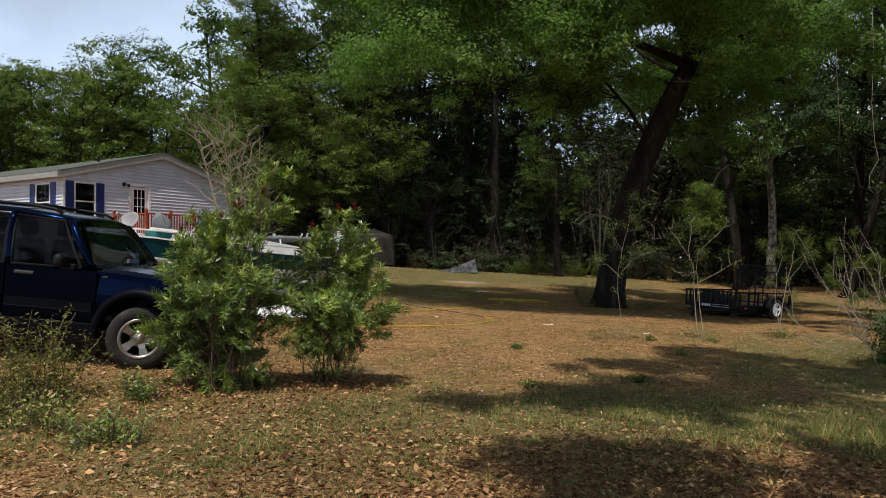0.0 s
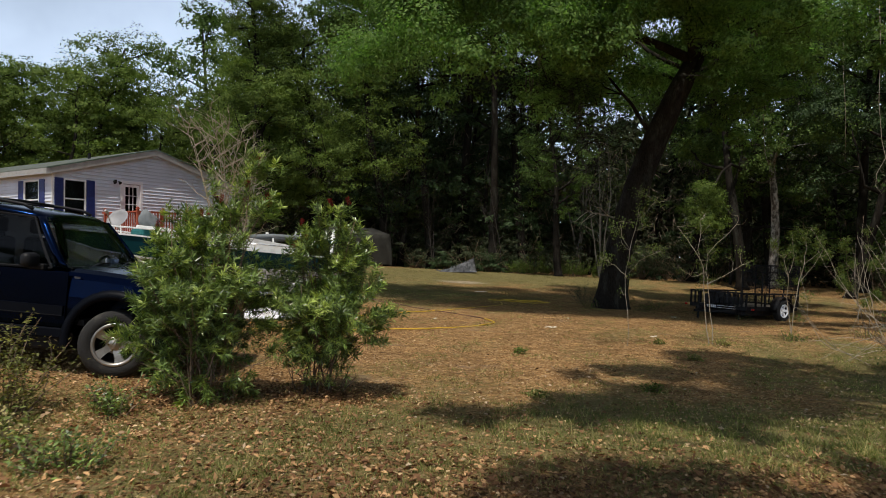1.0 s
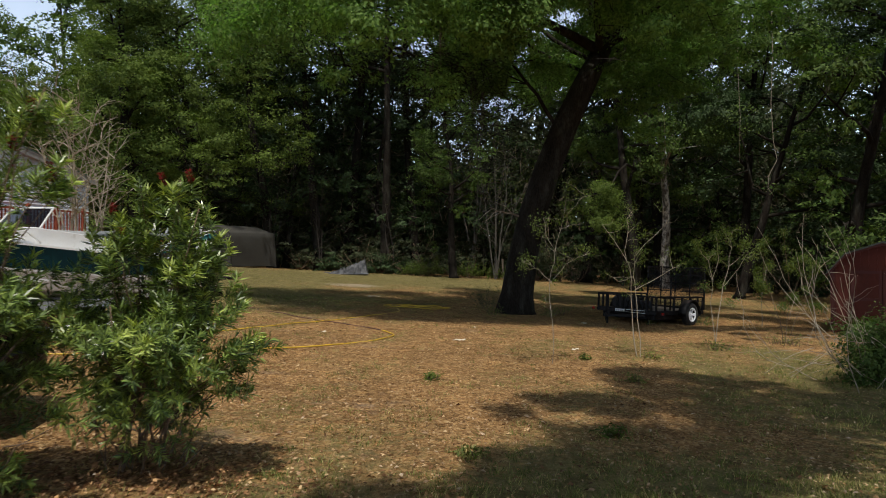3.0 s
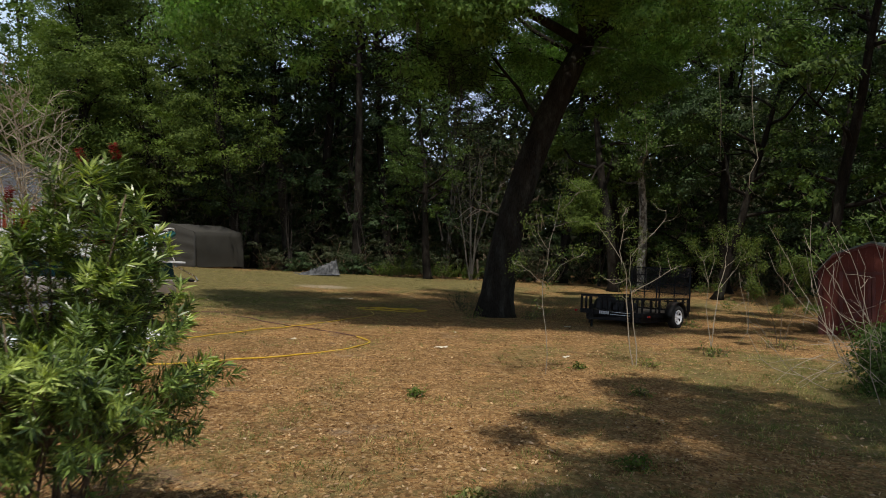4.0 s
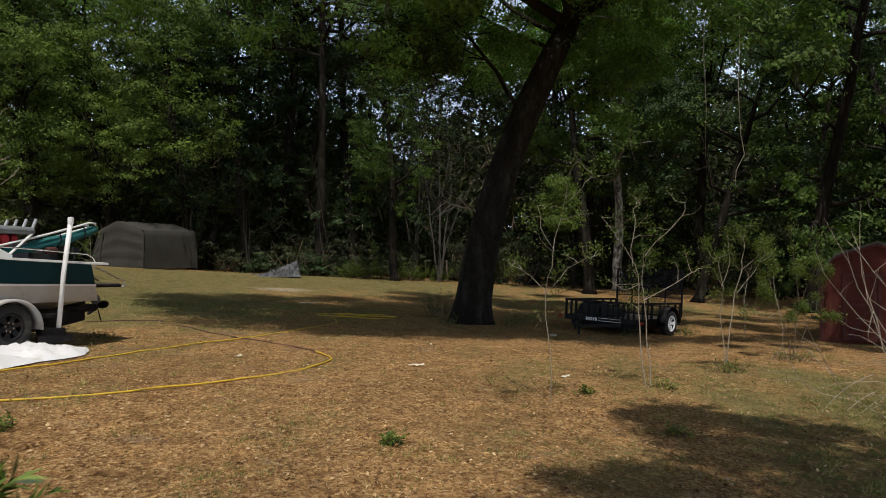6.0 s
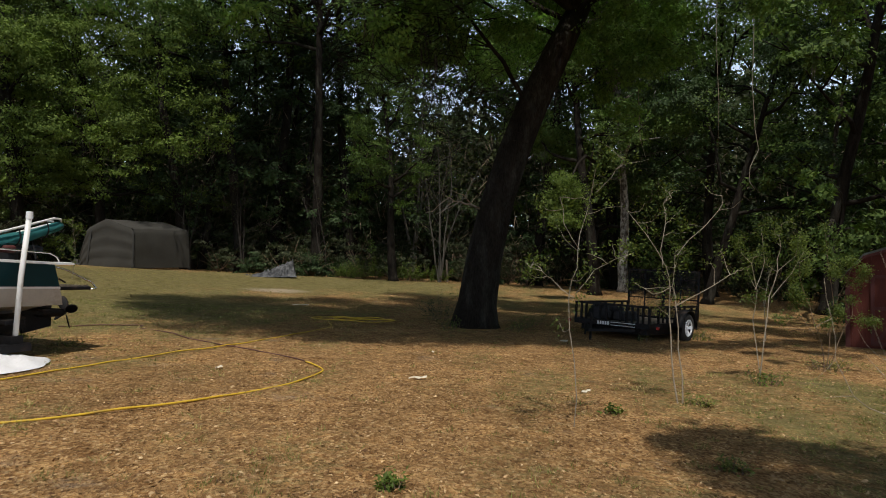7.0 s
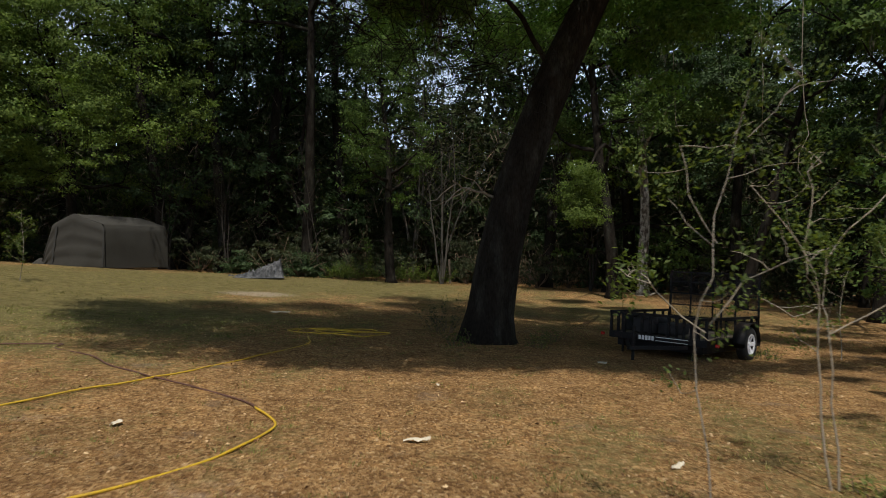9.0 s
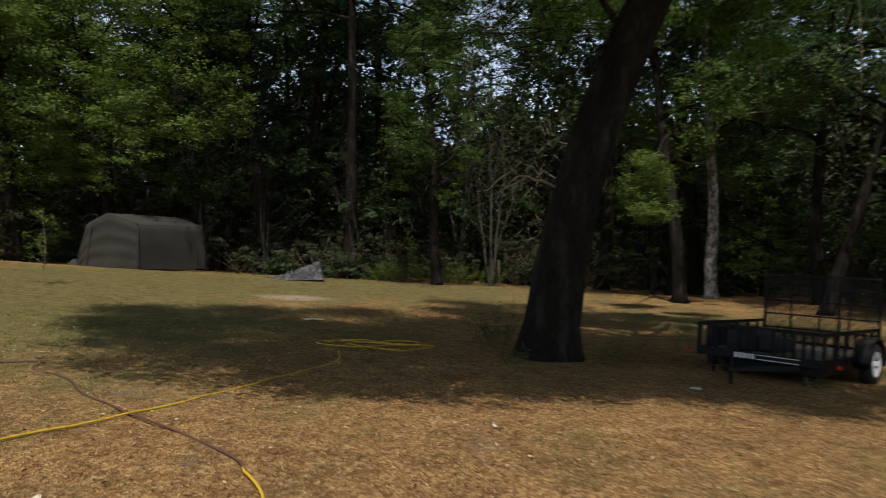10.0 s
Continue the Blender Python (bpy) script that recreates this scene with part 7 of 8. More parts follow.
# ---- bushes ----
def narrow_leaf_bush(seed, x, y, height, spread, shoots, flowers, label, lean=(0.0, 0.0), bare=0.25, fresh=3, leaders=(), reach=0.6):
    """A bottlebrush: several leading stems, each with its own ragged plume of shoots set round with narrow leaves, and red flowers at the tips."""
    rng = np.random.default_rng(seed)
    ob = thing("bottlebrush_bush", label, "bush", at=on_ground(x, y))
    tips = []
    arms = [(k * 2.4 + rng.uniform(-0.4, 0.4), rng.uniform(0.55, 1.25), rng.uniform(0.04, reach)) for k in range(22)]
    while len(tips) < shoots:
        pick = rng.random()
        if pick < 0.44:     # plumes round the leading stems, thin at their tops
            lx, ly, top = leaders[int(rng.integers(len(leaders)))]
            f = top * (0.2 + 0.8 * rng.random() ** 0.9)
            a, r = rng.uniform(0, 2 * math.pi), 0.52 * spread * float(np.interp(f / top, (0, 0.5, 0.8, 1.0), (0.9, 0.85, 0.55, 0.15))) * rng.random() ** 0.5
            px, py = lx * f * 1.1 + r * math.cos(a), ly * f * 1.1 + r * math.sin(a)
        elif pick < 0.80:   # drooping side boughs that break the outline
            a, far, f = arms[int(rng.integers(len(arms)))]
            u = rng.random() ** 0.6
            f = f + 0.08 * u + rng.normal() * 0.03
            a, r = a + rng.normal() * 0.12, spread * far * u * float(np.interp(f, (0, 0.35, 0.6, 0.8), (1.15, 1.05, 0.75, 0.55)))
            px, py = r * math.cos(a), r * math.sin(a)
        else:
            f = rng.random() ** 1.3 * 0.8
            a, r = rng.uniform(0, 2 * math.pi), spread * float(np.interp(f, (0, 0.3, 0.6, 0.8), (0.6, 0.95, 0.8, 0.5))) * rng.random() ** 0.5
            px, py = r * math.cos(a), r * math.sin(a)
        f = min(max(f, 0.0), 1.0)
        knot = np.array([px + lean[0] * f, py + lean[1] * f, height * (bare + (1 - bare) * f)])
        for _ in range(int(rng.integers(2, 8))):    # shoots sit in bunches with gaps between
            tips.append(knot + rng.normal(size=3) * np.array([0.055, 0.055, 0.05]))
    bm = bmesh.new()
    for k in range(9):
        a = k * 2.4
        f = rng.uniform(0.5, 0.9)
        t = np.array([spread * 0.5 * math.cos(a) + lean[0] * f, spread * 0.5 * math.sin(a) + lean[1] * f, height * f])
        if k < len(leaders):
            t = np.array([(leaders[k][0] * 1.1 + lean[0]) * leaders[k][2], (leaders[k][1] * 1.1 + lean[1]) * leaders[k][2], height * leaders[k][2]])
        s = np.array([0.13 * math.cos(a), 0.13 * math.sin(a), -0.05])
        pts = [s + (t - s) * np.array([f ** 1.4, f ** 1.4, f]) + rng.normal(size=3) * 0.03 for f in np.linspace(0, 1, 6)]
        tube(bm, pts, taper(6, 0.011, 0.003), 6)
    for t in tips[::9]:
        s = t * np.array([0.35, 0.35, 0.55]) + rng.normal(size=3) * 0.04
        tube(bm, [s, (s + t) / 2 + rng.normal(size=3) * 0.04, t], [0.005, 0.004, 0.002], 4, cap=False)
    for _ in range(12):
        a = rng.uniform(0, 2 * math.pi)
        s = np.array([0.3 * math.cos(a) * rng.random(), 0.3 * math.sin(a) * rng.random(), -0.02])
        tube(bm, limb(rng, s, (math.cos(a) * 0.4, math.sin(a) * 0.4, 1), rng.uniform(0.3, 0.8), 3, 0, 0.25), [0.006, 0.005, 0.004, 0.002], 4, cap=False)
    tagged(part("stalk", bm, STEM, ob, smooth=True), kind="stuff")
    P, D, N, L, W = [], [], [], [], []
    for t in tips:
        out = unit(t - np.array([lean[0] * 0.5, lean[1] * 0.5, height * 0.3]))
        ax = unit(out * np.array([0.9, 0.9, 0.5]) + np.array([0, 0, 0.45 if t[2] > 0.4 * height else 0.1]) + rng.normal(size=3) * 0.25)
        ln = rng.uniform(0.06, 0.15)
        m = int(rng.integers(22, 38))
        f = rng.random(m)
        side = unit(np.cross(np.tile(ax, (m, 1)), rng.normal(size=(m, 3))))
        P.append(t + ax * (f[:, None] - 0.7) * ln)
        D.append(side * (1.0 - 0.35 * f[:, None]) + ax * (0.25 + 0.6 * f[:, None]))
        N.append(unit(np.tile(ax, (m, 1)) + rng.normal(size=(m, 3)) * 0.3))
        l = rng.uniform(0.04, 0.092, m)
        L.append(l)
        W.append(np.clip(l * 0.155, 0.007, 0.0125))
    for start, name, mat, lab in ((0, "foliage", BRUSH_LEAF, ""), (1, "new_growth", TIP_LEAF, "pale new leaf tufts at the shoot tips")):
        pick = [k for k in range(len(P)) if (k % fresh == 0) == bool(start)]
        quad_mesh(name, leaf_quads(*(np.concatenate([q[k] for k in pick]) for q in (P, D, N, L, W))), mat, ob, lab)
    high = sorted(tips, key=lambda t: -t[2])
    for k in range(flowers):
        t = high[int(rng.integers(0, max(8, len(high) // 9)))] + np.array([0, 0, 0.03])
        m = 130
        f = rng.random(m)
        ax = unit(np.array([rng.normal() * 0.4, rng.normal() * 0.4, 1.0]))
        d = unit(np.cross(np.tile(ax, (m, 1)), rng.normal(size=(m, 3)))) + ax * 0.25
        quad_mesh("flower", leaf_quads(t + ax * f[:, None] * 0.08, d, rng.normal(size=(m, 3)), rng.uniform(0.018, 0.032, m), np.full(m, 0.004)), FLOWER, ob, "red bottlebrush flower")
    return ob


narrow_leaf_bush(1, -2.17, 6.92, 2.28, 0.68, 1500, 12, "tall bottlebrush bush with narrow green leaves and red flowers", lean=(-0.06, 0.0), bare=0.03, fresh=5, reach=0.46,
                 leaders=((0.52, 0.0, 1.0), (0.34, 0.1, 0.96), (0.72, 0.05, 0.84), (0.16, -0.1, 0.88), (-0.14, 0.1, 0.76), (-0.46, -0.1, 0.64), (-0.72, 0.0, 0.54)))
narrow_leaf_bush(2, -1.27, 7.68, 1.88, 0.63, 1000, 7, "bottlebrush bush with bright narrow leaves beside the car", lean=(0.20, -0.46), bare=0.08, fresh=4, reach=0.52,
                 leaders=((0.12, 0.0, 1.0), (-0.14, 0.1, 0.93), (0.22, 0.05, 0.90), (-0.30, -0.1, 0.80), (0.20, -0.1, 0.74)))


def low_bush(seed, x, y, height, spread, count, leaf, mat, name, label, twigs=26):
    rng = np.random.default_rng(seed)
    ob = thing(name, label, "bush" if height > 0.45 else "weed", at=on_ground(x, y))
    bm, P = bmesh.new(), []
    for _ in range(twigs):
        a = rng.uniform(0, 2 * math.pi)
        r = spread * rng.random() ** 0.6
        s = np.array([r * 0.5 * math.cos(a), r * 0.5 * math.sin(a), -0.02])
        pts = limb(rng, s, (math.cos(a) * 0.5 * r / spread, math.sin(a) * 0.5 * r / spread, 1.0), height * rng.uniform(0.5, 1.1), 5, 0.0, 0.2)
        tube(bm, pts, taper(6, 0.007, 0.002), 4, cap=False)
        P += [pts[k] + (pts[k + 1] - pts[k]) * rng.random() for k in rng.integers(1, 5, count // twigs)]
    tagged(part("stalk", bm, STEM, ob), kind="stuff")
    P = np.array(P) + rng.normal(size=(len(P), 3)) * 0.03
    d = rng.normal(size=(len(P), 3)) * np.array([1, 1, 0.5]) + np.array([0, 0, 0.25])
    ln = leaf * rng.uniform(0.7, 1.3, len(P))
    quad_mesh("foliage", leaf_quads(P, d, np.array([0, 0, 1.0]) + rng.normal(size=(len(P), 3)) * 0.4, ln, ln * 0.38), mat, ob)
    return ob


low_bush(31, -3.55, 6.1, 0.78, 0.50, 2600, 0.042, RED_LEAF, "low_shrub", "low olive and reddish shrub growing beside the car", 34)
low_bush(32, -4.35, 5.9, 0.85, 0.55, 2600, 0.042, RED_LEAF, "low_shrub", "low olive and reddish shrub growing beside the car", 34)
low_bush(37, -3.6, 5.45, 0.5, 0.5, 2000, 0.038, RED_LEAF, "low_shrub", "low olive and reddish shrub growing beside the car", 40)
low_bush(33, -2.75, 6.35, 0.30, 0.30, 700, 0.042, BRUSH_LEAF, "weed", "small green weed among the fallen leaves")
low_bush(34, -2.35, 4.95, 0.30, 0.36, 800, 0.042, BRUSH_LEAF, "weed", "small green weed among the fallen leaves")
low_bush(35, -3.0, 5.2, 0.32, 0.5, 700, 0.05, GRASS, "weed", "dry straggling weed among the fallen leaves")
low_bush(36, 5.0, 24.6, 0.9, 0.7, 500, 0.06, WOOD_LEAF, "weed", "thin dark weed at the foot of the oak")
for k, (x, y, h, s) in enumerate(((5.35, 13.9, 0.16, 0.25), (7.4, 15.3, 0.25, 0.4), (9.8, 16.6, 0.35, 0.6), (4.7, 22.5, 0.35, 0.4), (6.6, 23.0, 0.35, 0.5), (7.1, 23.6, 0.4, 0.6), (6.3, 22.4, 0.25, 0.4), (-3.3, 18.9, 0.2, 0.5), (-2.4, 18.3, 0.15, 0.5), (1.2, 11.3, 0.09, 0.14), (3.9, 11.4, 0.12, 0.2),
                                  (4.0, 13.5, 0.1, 0.2), (8.8, 21.0, 0.2, 0.4), (10.6, 21.3, 0.25, 0.5), (1.0, 7.9, 0.08, 0.14), (2.4, 8.6, 0.1, 0.16), (6.4, 9.9, 0.14, 0.3), (-1.9, 12.0, 0.1, 0.25))):
    low_bush(40 + k, x, y, h, s, 220, 0.05, (GRASS, HILL_LEAF)[k % 2], "weed", "small green weed among the fallen leaves", 18)


for k, (x, y, h, s) in enumerate(((5.4, 42.4, 1.1, 0.8), (6.2, 42.8, 1.4, 0.9), (7.7, 42.3, 1.2, 0.9), (8.6, 42.8, 1.0, 0.9), (9.6, 43.2, 0.9, 0.9), (4.6, 43.2, 0.9, 0.7))):
    low_bush(80 + k, x, y, h, s, 1300, 0.085, HILL_LEAF, "shrub", "bright green leafy shrub at the foot of the oak", 24)


# ---- saplings, canes and the bare tree ----
def sapling(seed, x, y, height, stems, branches, count, leaf, label, name="sapling", fork=0.4, spread=0.5, mat=None, r0=0.012, bark=None, thick=0.36):
    rng = np.random.default_rng(seed)
    ob = thing(name, label, "sapling" if name == "sapling" else "tree", at=on_ground(x, y))
    bm, ends = bmesh.new(), []
    for s in range(stems):
        a = rng.uniform(0, 2 * math.pi)
        stem = limb(rng, (0.04 * math.cos(a), 0.04 * math.sin(a), -0.05), (0.12 * math.cos(a), 0.12 * math.sin(a), 1), height * rng.uniform(0.85, 1.0), 8, 0.04, 0.07)
        tube(bm, stem, taper(9, r0, 0.004), 7, cap=False)
        for b in range(branches):
            f = fork + (0.95 - fork) * (b + rng.random()) / branches
            i = min(int(f * 8), 7)
            p = stem[i] + (stem[i + 1] - stem[i]) * (f * 8 - i)
            a2 = rng.uniform(0, 2 * math.pi)
            br = limb(rng, p, (math.cos(a2), math.sin(a2), 0.75), spread * rng.uniform(0.6, 1.5) * (1.25 - f * 0.6), 5, 0.03, 0.18)
            tube(bm, br, taper(6, r0 * thick, 0.0015 * thick / 0.36), 5, cap=False)
            ends += [br[2], br[3], br[4], br[5]]
            for j in (2, 4):
                tw = limb(rng, br[j], (math.cos(a2 + rng.normal()), math.sin(a2 + rng.normal()), 0.5), spread * 0.4, 3, 0.0, 0.25)
                tube(bm, tw, taper(4, r0 * thick * 0.6, 0.001 * thick / 0.36), 4, cap=False)
                ends += tw[1:]
        ends += stem[-3:]
    part("stalk", bm, bark or TWIG, ob, smooth=True)
    if count:
        ends = np.array(ends)
        P = ends[rng.integers(0, len(ends), count)] + rng.normal(size=(count, 3)) * 0.045
        ln = leaf * rng.uniform(0.6, 1.3, count)
        quad_mesh("foliage", leaf_quads(P, rng.normal(size=(count, 3)) + np.array([0, 0, 0.2]), np.array([0, 0, 1.0]) + rng.normal(size=(count, 3)) * 0.5, ln, ln * 0.5), mat or YOUNG_LEAF, ob)
    return ob


def forked_sapling(seed, x, y, label, boughs, count, leaf, bark, tufts, low=0.9):
    """A sapling with forks that can be told apart: each bough is (thickness, its points across and up)."""
    rng = np.random.default_rng(seed)
    ob = thing("sapling", label, "sapling", at=on_ground(x, y))
    ends = []
    for r, line in boughs:
        pts = [np.array([u * 0.967, u * -0.255, v]) + rng.normal(size=3) * np.array([0.01, 0.05, 0.01]) * min(1, k) for k, (u, v) in enumerate(line)]
        fine = []
        for a, b in zip(pts, pts[1:]):
            fine += [a, a + (b - a) * 0.5 + rng.normal(size=3) * 0.012]
        fine.append(pts[-1])
        bough = part("bough", tube(bmesh.new(), fine, taper(len(fine), r * 0.52, 0.0028), 7, cap=False), bark, ob, smooth=True)
        for j in range(3, len(fine)):
            if fine[j][2] < low or rng.random() < 0.2:
                continue
            way = rng.normal(size=3) * np.array([1, 1, 0.4]) + np.array([0, 0, 0.35])
            tw = limb(rng, fine[j], way, rng.uniform(0.15, 0.42), 4, 0.02, 0.3)
            part("twig", tube(bmesh.new(), tw, taper(5, 0.004, 0.0015), 4, cap=False), bark, bough, smooth=True)
            ends += tw[2:]
        ends += [fine[-1], fine[-2]]
    ends = np.array(ends)
    nodes = ends[rng.integers(0, len(ends), tufts)] + rng.normal(size=(tufts, 3)) * 0.03
    P = nodes[rng.integers(0, tufts, count)] + rng.normal(size=(count, 3)) * 0.05
    ln = leaf * rng.uniform(0.6, 1.3, count)
    quad_mesh("foliage", leaf_quads(P, rng.normal(size=(count, 3)) + np.array([0, 0, 0.2]), np.array([0, 0, 1.0]) + rng.normal(size=(count, 3)) * 0.5, ln, ln * 0.5), YOUNG_LEAF, ob)
    return ob


forked_sapling(51, 3.26, 12.88, "slim sapling with a few forked twigs and young leaves", (
    (0.010, ((0, -0.05), (-0.01, 0.64), (0, 1.24), (0.04, 1.52), (0.10, 1.85), (0.22, 2.25), (0.20, 2.5))),
    (0.008, ((0, 1.24), (-0.18, 1.42), (-0.34, 1.50), (-0.48, 1.57))), (0.008, ((0.02, 1.28), (0.20, 1.50), (0.34, 1.60), (0.52, 1.66))),
    (0.006, ((0.22, 2.25), (0.38, 2.38), (0.50, 2.55))), (0.006, ((0.06, 1.7), (-0.10, 1.95), (-0.14, 2.2)))), 1300, 0.036, TWIG, 90)
forked_sapling(52, 5.20, 14.03, "pale forked sapling with angular bare boughs and few leaves", (
    (0.021, ((-0.04, -0.05), (-0.11, 0.55), (-0.14, 1.03), (-0.15, 1.34), (-0.24, 1.6), (-0.44, 2.0), (-0.61, 2.24))),
    (0.020, ((0.01, -0.05), (-0.01, 0.64), (-0.08, 1.16), (-0.10, 1.38), (-0.05, 1.78))),
    (0.013, ((-0.05, 1.75), (0.13, 1.95), (0.44, 2.28), (0.47, 2.46))), (0.012, ((-0.22, 1.60), (-0.24, 1.82), (-0.22, 2.13), (-0.20, 2.35), (-0.13, 2.43))),
    (0.012, ((-0.08, 1.14), (0.18, 1.29), (0.50, 1.53), (0.66, 1.58))), (0.008, ((-0.15, 1.36), (-0.36, 1.30), (-0.55, 1.42)))), 1300, 0.036, CANE, 110)
forked_sapling(53, 7.44, 15.47, "small leafy sapling with two pale stems", (
    (0.020, ((0, -0.05), (0.05, 0.65), (0.19, 1.25), (0.27, 1.63), (0.33, 2.0), (0.36, 2.35))), (0.016, ((0.02, 0.1), (-0.05, 0.9), (-0.05, 1.36), (-0.16, 1.74), (-0.27, 1.9))),
    (0.010, ((0.19, 1.25), (0.42, 1.6), (0.58, 1.9))), (0.010, ((-0.05, 1.36), (0.08, 1.75), (0.05, 2.15))), (0.008, ((0.27, 1.63), (0.55, 1.85), (0.62, 2.2)))), 3000, 0.036, CANE, 520, low=0.5)
forked_sapling(54, 9.91, 16.85, "bushy sapling with many small green leaves beside the shed", (
    (0.020, ((0, -0.05), (-0.10, 0.5), (-0.25, 1.1), (-0.35, 1.7), (-0.40, 2.3))), (0.020, ((0.02, -0.05), (0.05, 0.6), (0.10, 1.2), (0.10, 1.8), (0.0, 2.5))),
    (0.016, ((0.04, -0.05), (0.22, 0.5), (0.45, 0.95), (0.62, 1.5))), (0.010, ((0.05, 0.6), (0.35, 1.3), (0.42, 1.9))), (0.010, ((-0.10, 0.5), (-0.4, 0.95), (-0.55, 1.3)))), 7500, 0.040, STEM, 900, low=0.35)
sapling(55, 12.4, 21.4, 2.0, 1, 6, 40, 0.04, "thin bare sapling near the shed")
sapling(56, -5.75, 32.7, 2.5, 1, 10, 420, 0.08, "young leafy sapling beside the boat", spread=0.45, fork=0.15)
sapling(58, -8.0, 26.5, 6.6, 8, 9, 0, 0.05, "bare multi-stemmed tree beside the house", name="bare_tree", fork=0.3, spread=1.5, r0=0.038, bark=CANE, thick=0.55)
sapling(59, -6.9, 25.0, 5.4, 4, 8, 500, 0.07, "half-bare multi-stemmed tree by the deck", name="bare_tree", fork=0.3, spread=1.2, r0=0.035, thick=0.5)
sapling(60, 9.6, 42.6, 10.0, 5, 12, 700, 0.10, "grey twiggy half-bare tree at the wood's edge", name="twiggy_tree", fork=0.25, spread=1.9, r0=0.06, thick=0.3, bark=GREY_TWIG)
sapling(64, 9.4, 48.5, 14.0, 3, 15, 900, 0.17, "tall half-bare tree with thin crooked twigs", name="twiggy_tree", fork=0.3, spread=3.0, r0=0.11, thick=0.3, bark=GREY_TWIG)
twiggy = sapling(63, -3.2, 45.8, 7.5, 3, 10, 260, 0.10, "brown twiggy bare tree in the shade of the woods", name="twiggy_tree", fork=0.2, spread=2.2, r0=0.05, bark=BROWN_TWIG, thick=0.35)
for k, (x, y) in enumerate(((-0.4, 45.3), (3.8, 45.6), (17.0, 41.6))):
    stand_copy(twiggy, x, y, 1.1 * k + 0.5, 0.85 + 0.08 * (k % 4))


def build_cane_thicket():
    rng = np.random.default_rng(61)
    ob = thing("cane_thicket", "tangle of long pale arching canes over a green bush", "bush", at=on_ground(7.65, 11.75))
    cane = 0
    for k in range(20):
        s = np.array([rng.normal() * 0.45, rng.normal() * 0.4, -0.03])
        way = np.array([-0.8 + rng.normal() * 0.6, rng.normal() * 0.45, 0.1 + rng.random() * 0.5])
        pts = limb(rng, s, way, rng.uniform(1.5, 3.1), 10, 0.16, 0.15)
        bm = bmesh.new()
        tube(bm, pts, taper(11, 0.007, 0.002), 5, cap=False)
        for j in (4, 6, 8):
            tube(bm, limb(rng, pts[j], way * 0.4 + rng.normal(size=3) * 0.5, rng.uniform(0.2, 0.5), 3, 0.05, 0.2), [0.004, 0.003, 0.002, 0.001], 4, cap=False)
        part("cane", bm, ARCHING_CANE, ob, smooth=True)
    for k in range(22):
        s = np.array([rng.normal() * 0.4, rng.normal() * 0.4, rng.uniform(0.1, 0.8)])
        bm = bmesh.new()
        tube(bm, limb(rng, s, (-1.0, rng.normal() * 0.5, rng.uniform(-0.5, 0.4)), rng.uniform(0.7, 1.5), 6, -0.03, 0.12), taper(7, 0.007, 0.002), 4, cap=False)
        part("cane", bm, ARCHING_CANE, ob, smooth=True)
    centres = np.clip(rng.normal(size=(16, 3)), -1.4, 1.4) * np.array([0.5, 0.45, 0.25]) + np.array([0.45, 0.1, 0.45])
    quad_mesh("foliage", clump_leaves(rng, centres, np.full((16, 3), 0.34), 13000, 0.05, make=leaf_quads), OAK_LEAF, ob)


build_cane_thicket()


def hanging_vine(pts, r=0.012):
    v = part("hanging_vine", pipe(pts, r, 6), TWIG, smooth=True)
    tagged(v, "thin pale vine hanging from the trees", "vine", "hanging vines")


hanging_vine([(17.0, 27.5, 12.0), (17.05, 27.5, 9.5), (16.9, 27.4, 7.5), (17.0, 27.4, 6.0), (17.15, 27.4, 5.3), (16.8, 27.4, 4.7), (16.75, 27.4, 4.2), (17.0, 27.4, 3.9)])
hanging_vine([(15.8, 27.8, 12.0), (15.75, 27.8, 9.0), (15.85, 27.8, 7.0), (15.8, 27.8, 5.2)], 0.008)
hanging_vine([(12.3, 27.0, 12.0), (12.2, 27.0, 8.0), (12.3, 27.0, 5.4), (12.5, 27.0, 4.8)], 0.008)


# ---- things lying in the yard ----
def smooth_line(points, step=0.12, wave=0.02, seed=0):
    rng = np.random.default_rng(seed)
    p = [Vector((*q, 0)) for q in points]
    out = []
    for i in range(len(p) - 1):
        a, b, c, d = p[max(i - 1, 0)], p[i], p[i + 1], p[min(i + 2, len(p) - 1)]
        n = max(2, int((c - b).length / step))
        for k in range(n):
            t = k / n
            q = 0.5 * ((2 * b) + (c - a) * t + (2 * a - 5 * b + 4 * c - d) * t * t + (3 * b - a - 3 * c + d) * t ** 3)
            w = noise.noise((q.x * 1.3, q.y * 1.3, seed)) * wave * 3
            out.append((q.x + w, q.y + w * 0.4))
    out.append((p[-1].x, p[-1].y))
    return out


def hose(name, points, r, mat, label, wave=0.02, seed=0, up=0.012):
    line = smooth_line(points, 0.10, wave, seed)
    pts = [on_ground(x, y, up + 0.02 * max(0, noise.noise((x * 1.7, y * 1.7, 3 + seed)))) for x, y in line]
    ob = part(name, tube(bmesh.new(), pts, r, 7), mat, smooth=True)
    return tagged(ob, label, "hose")


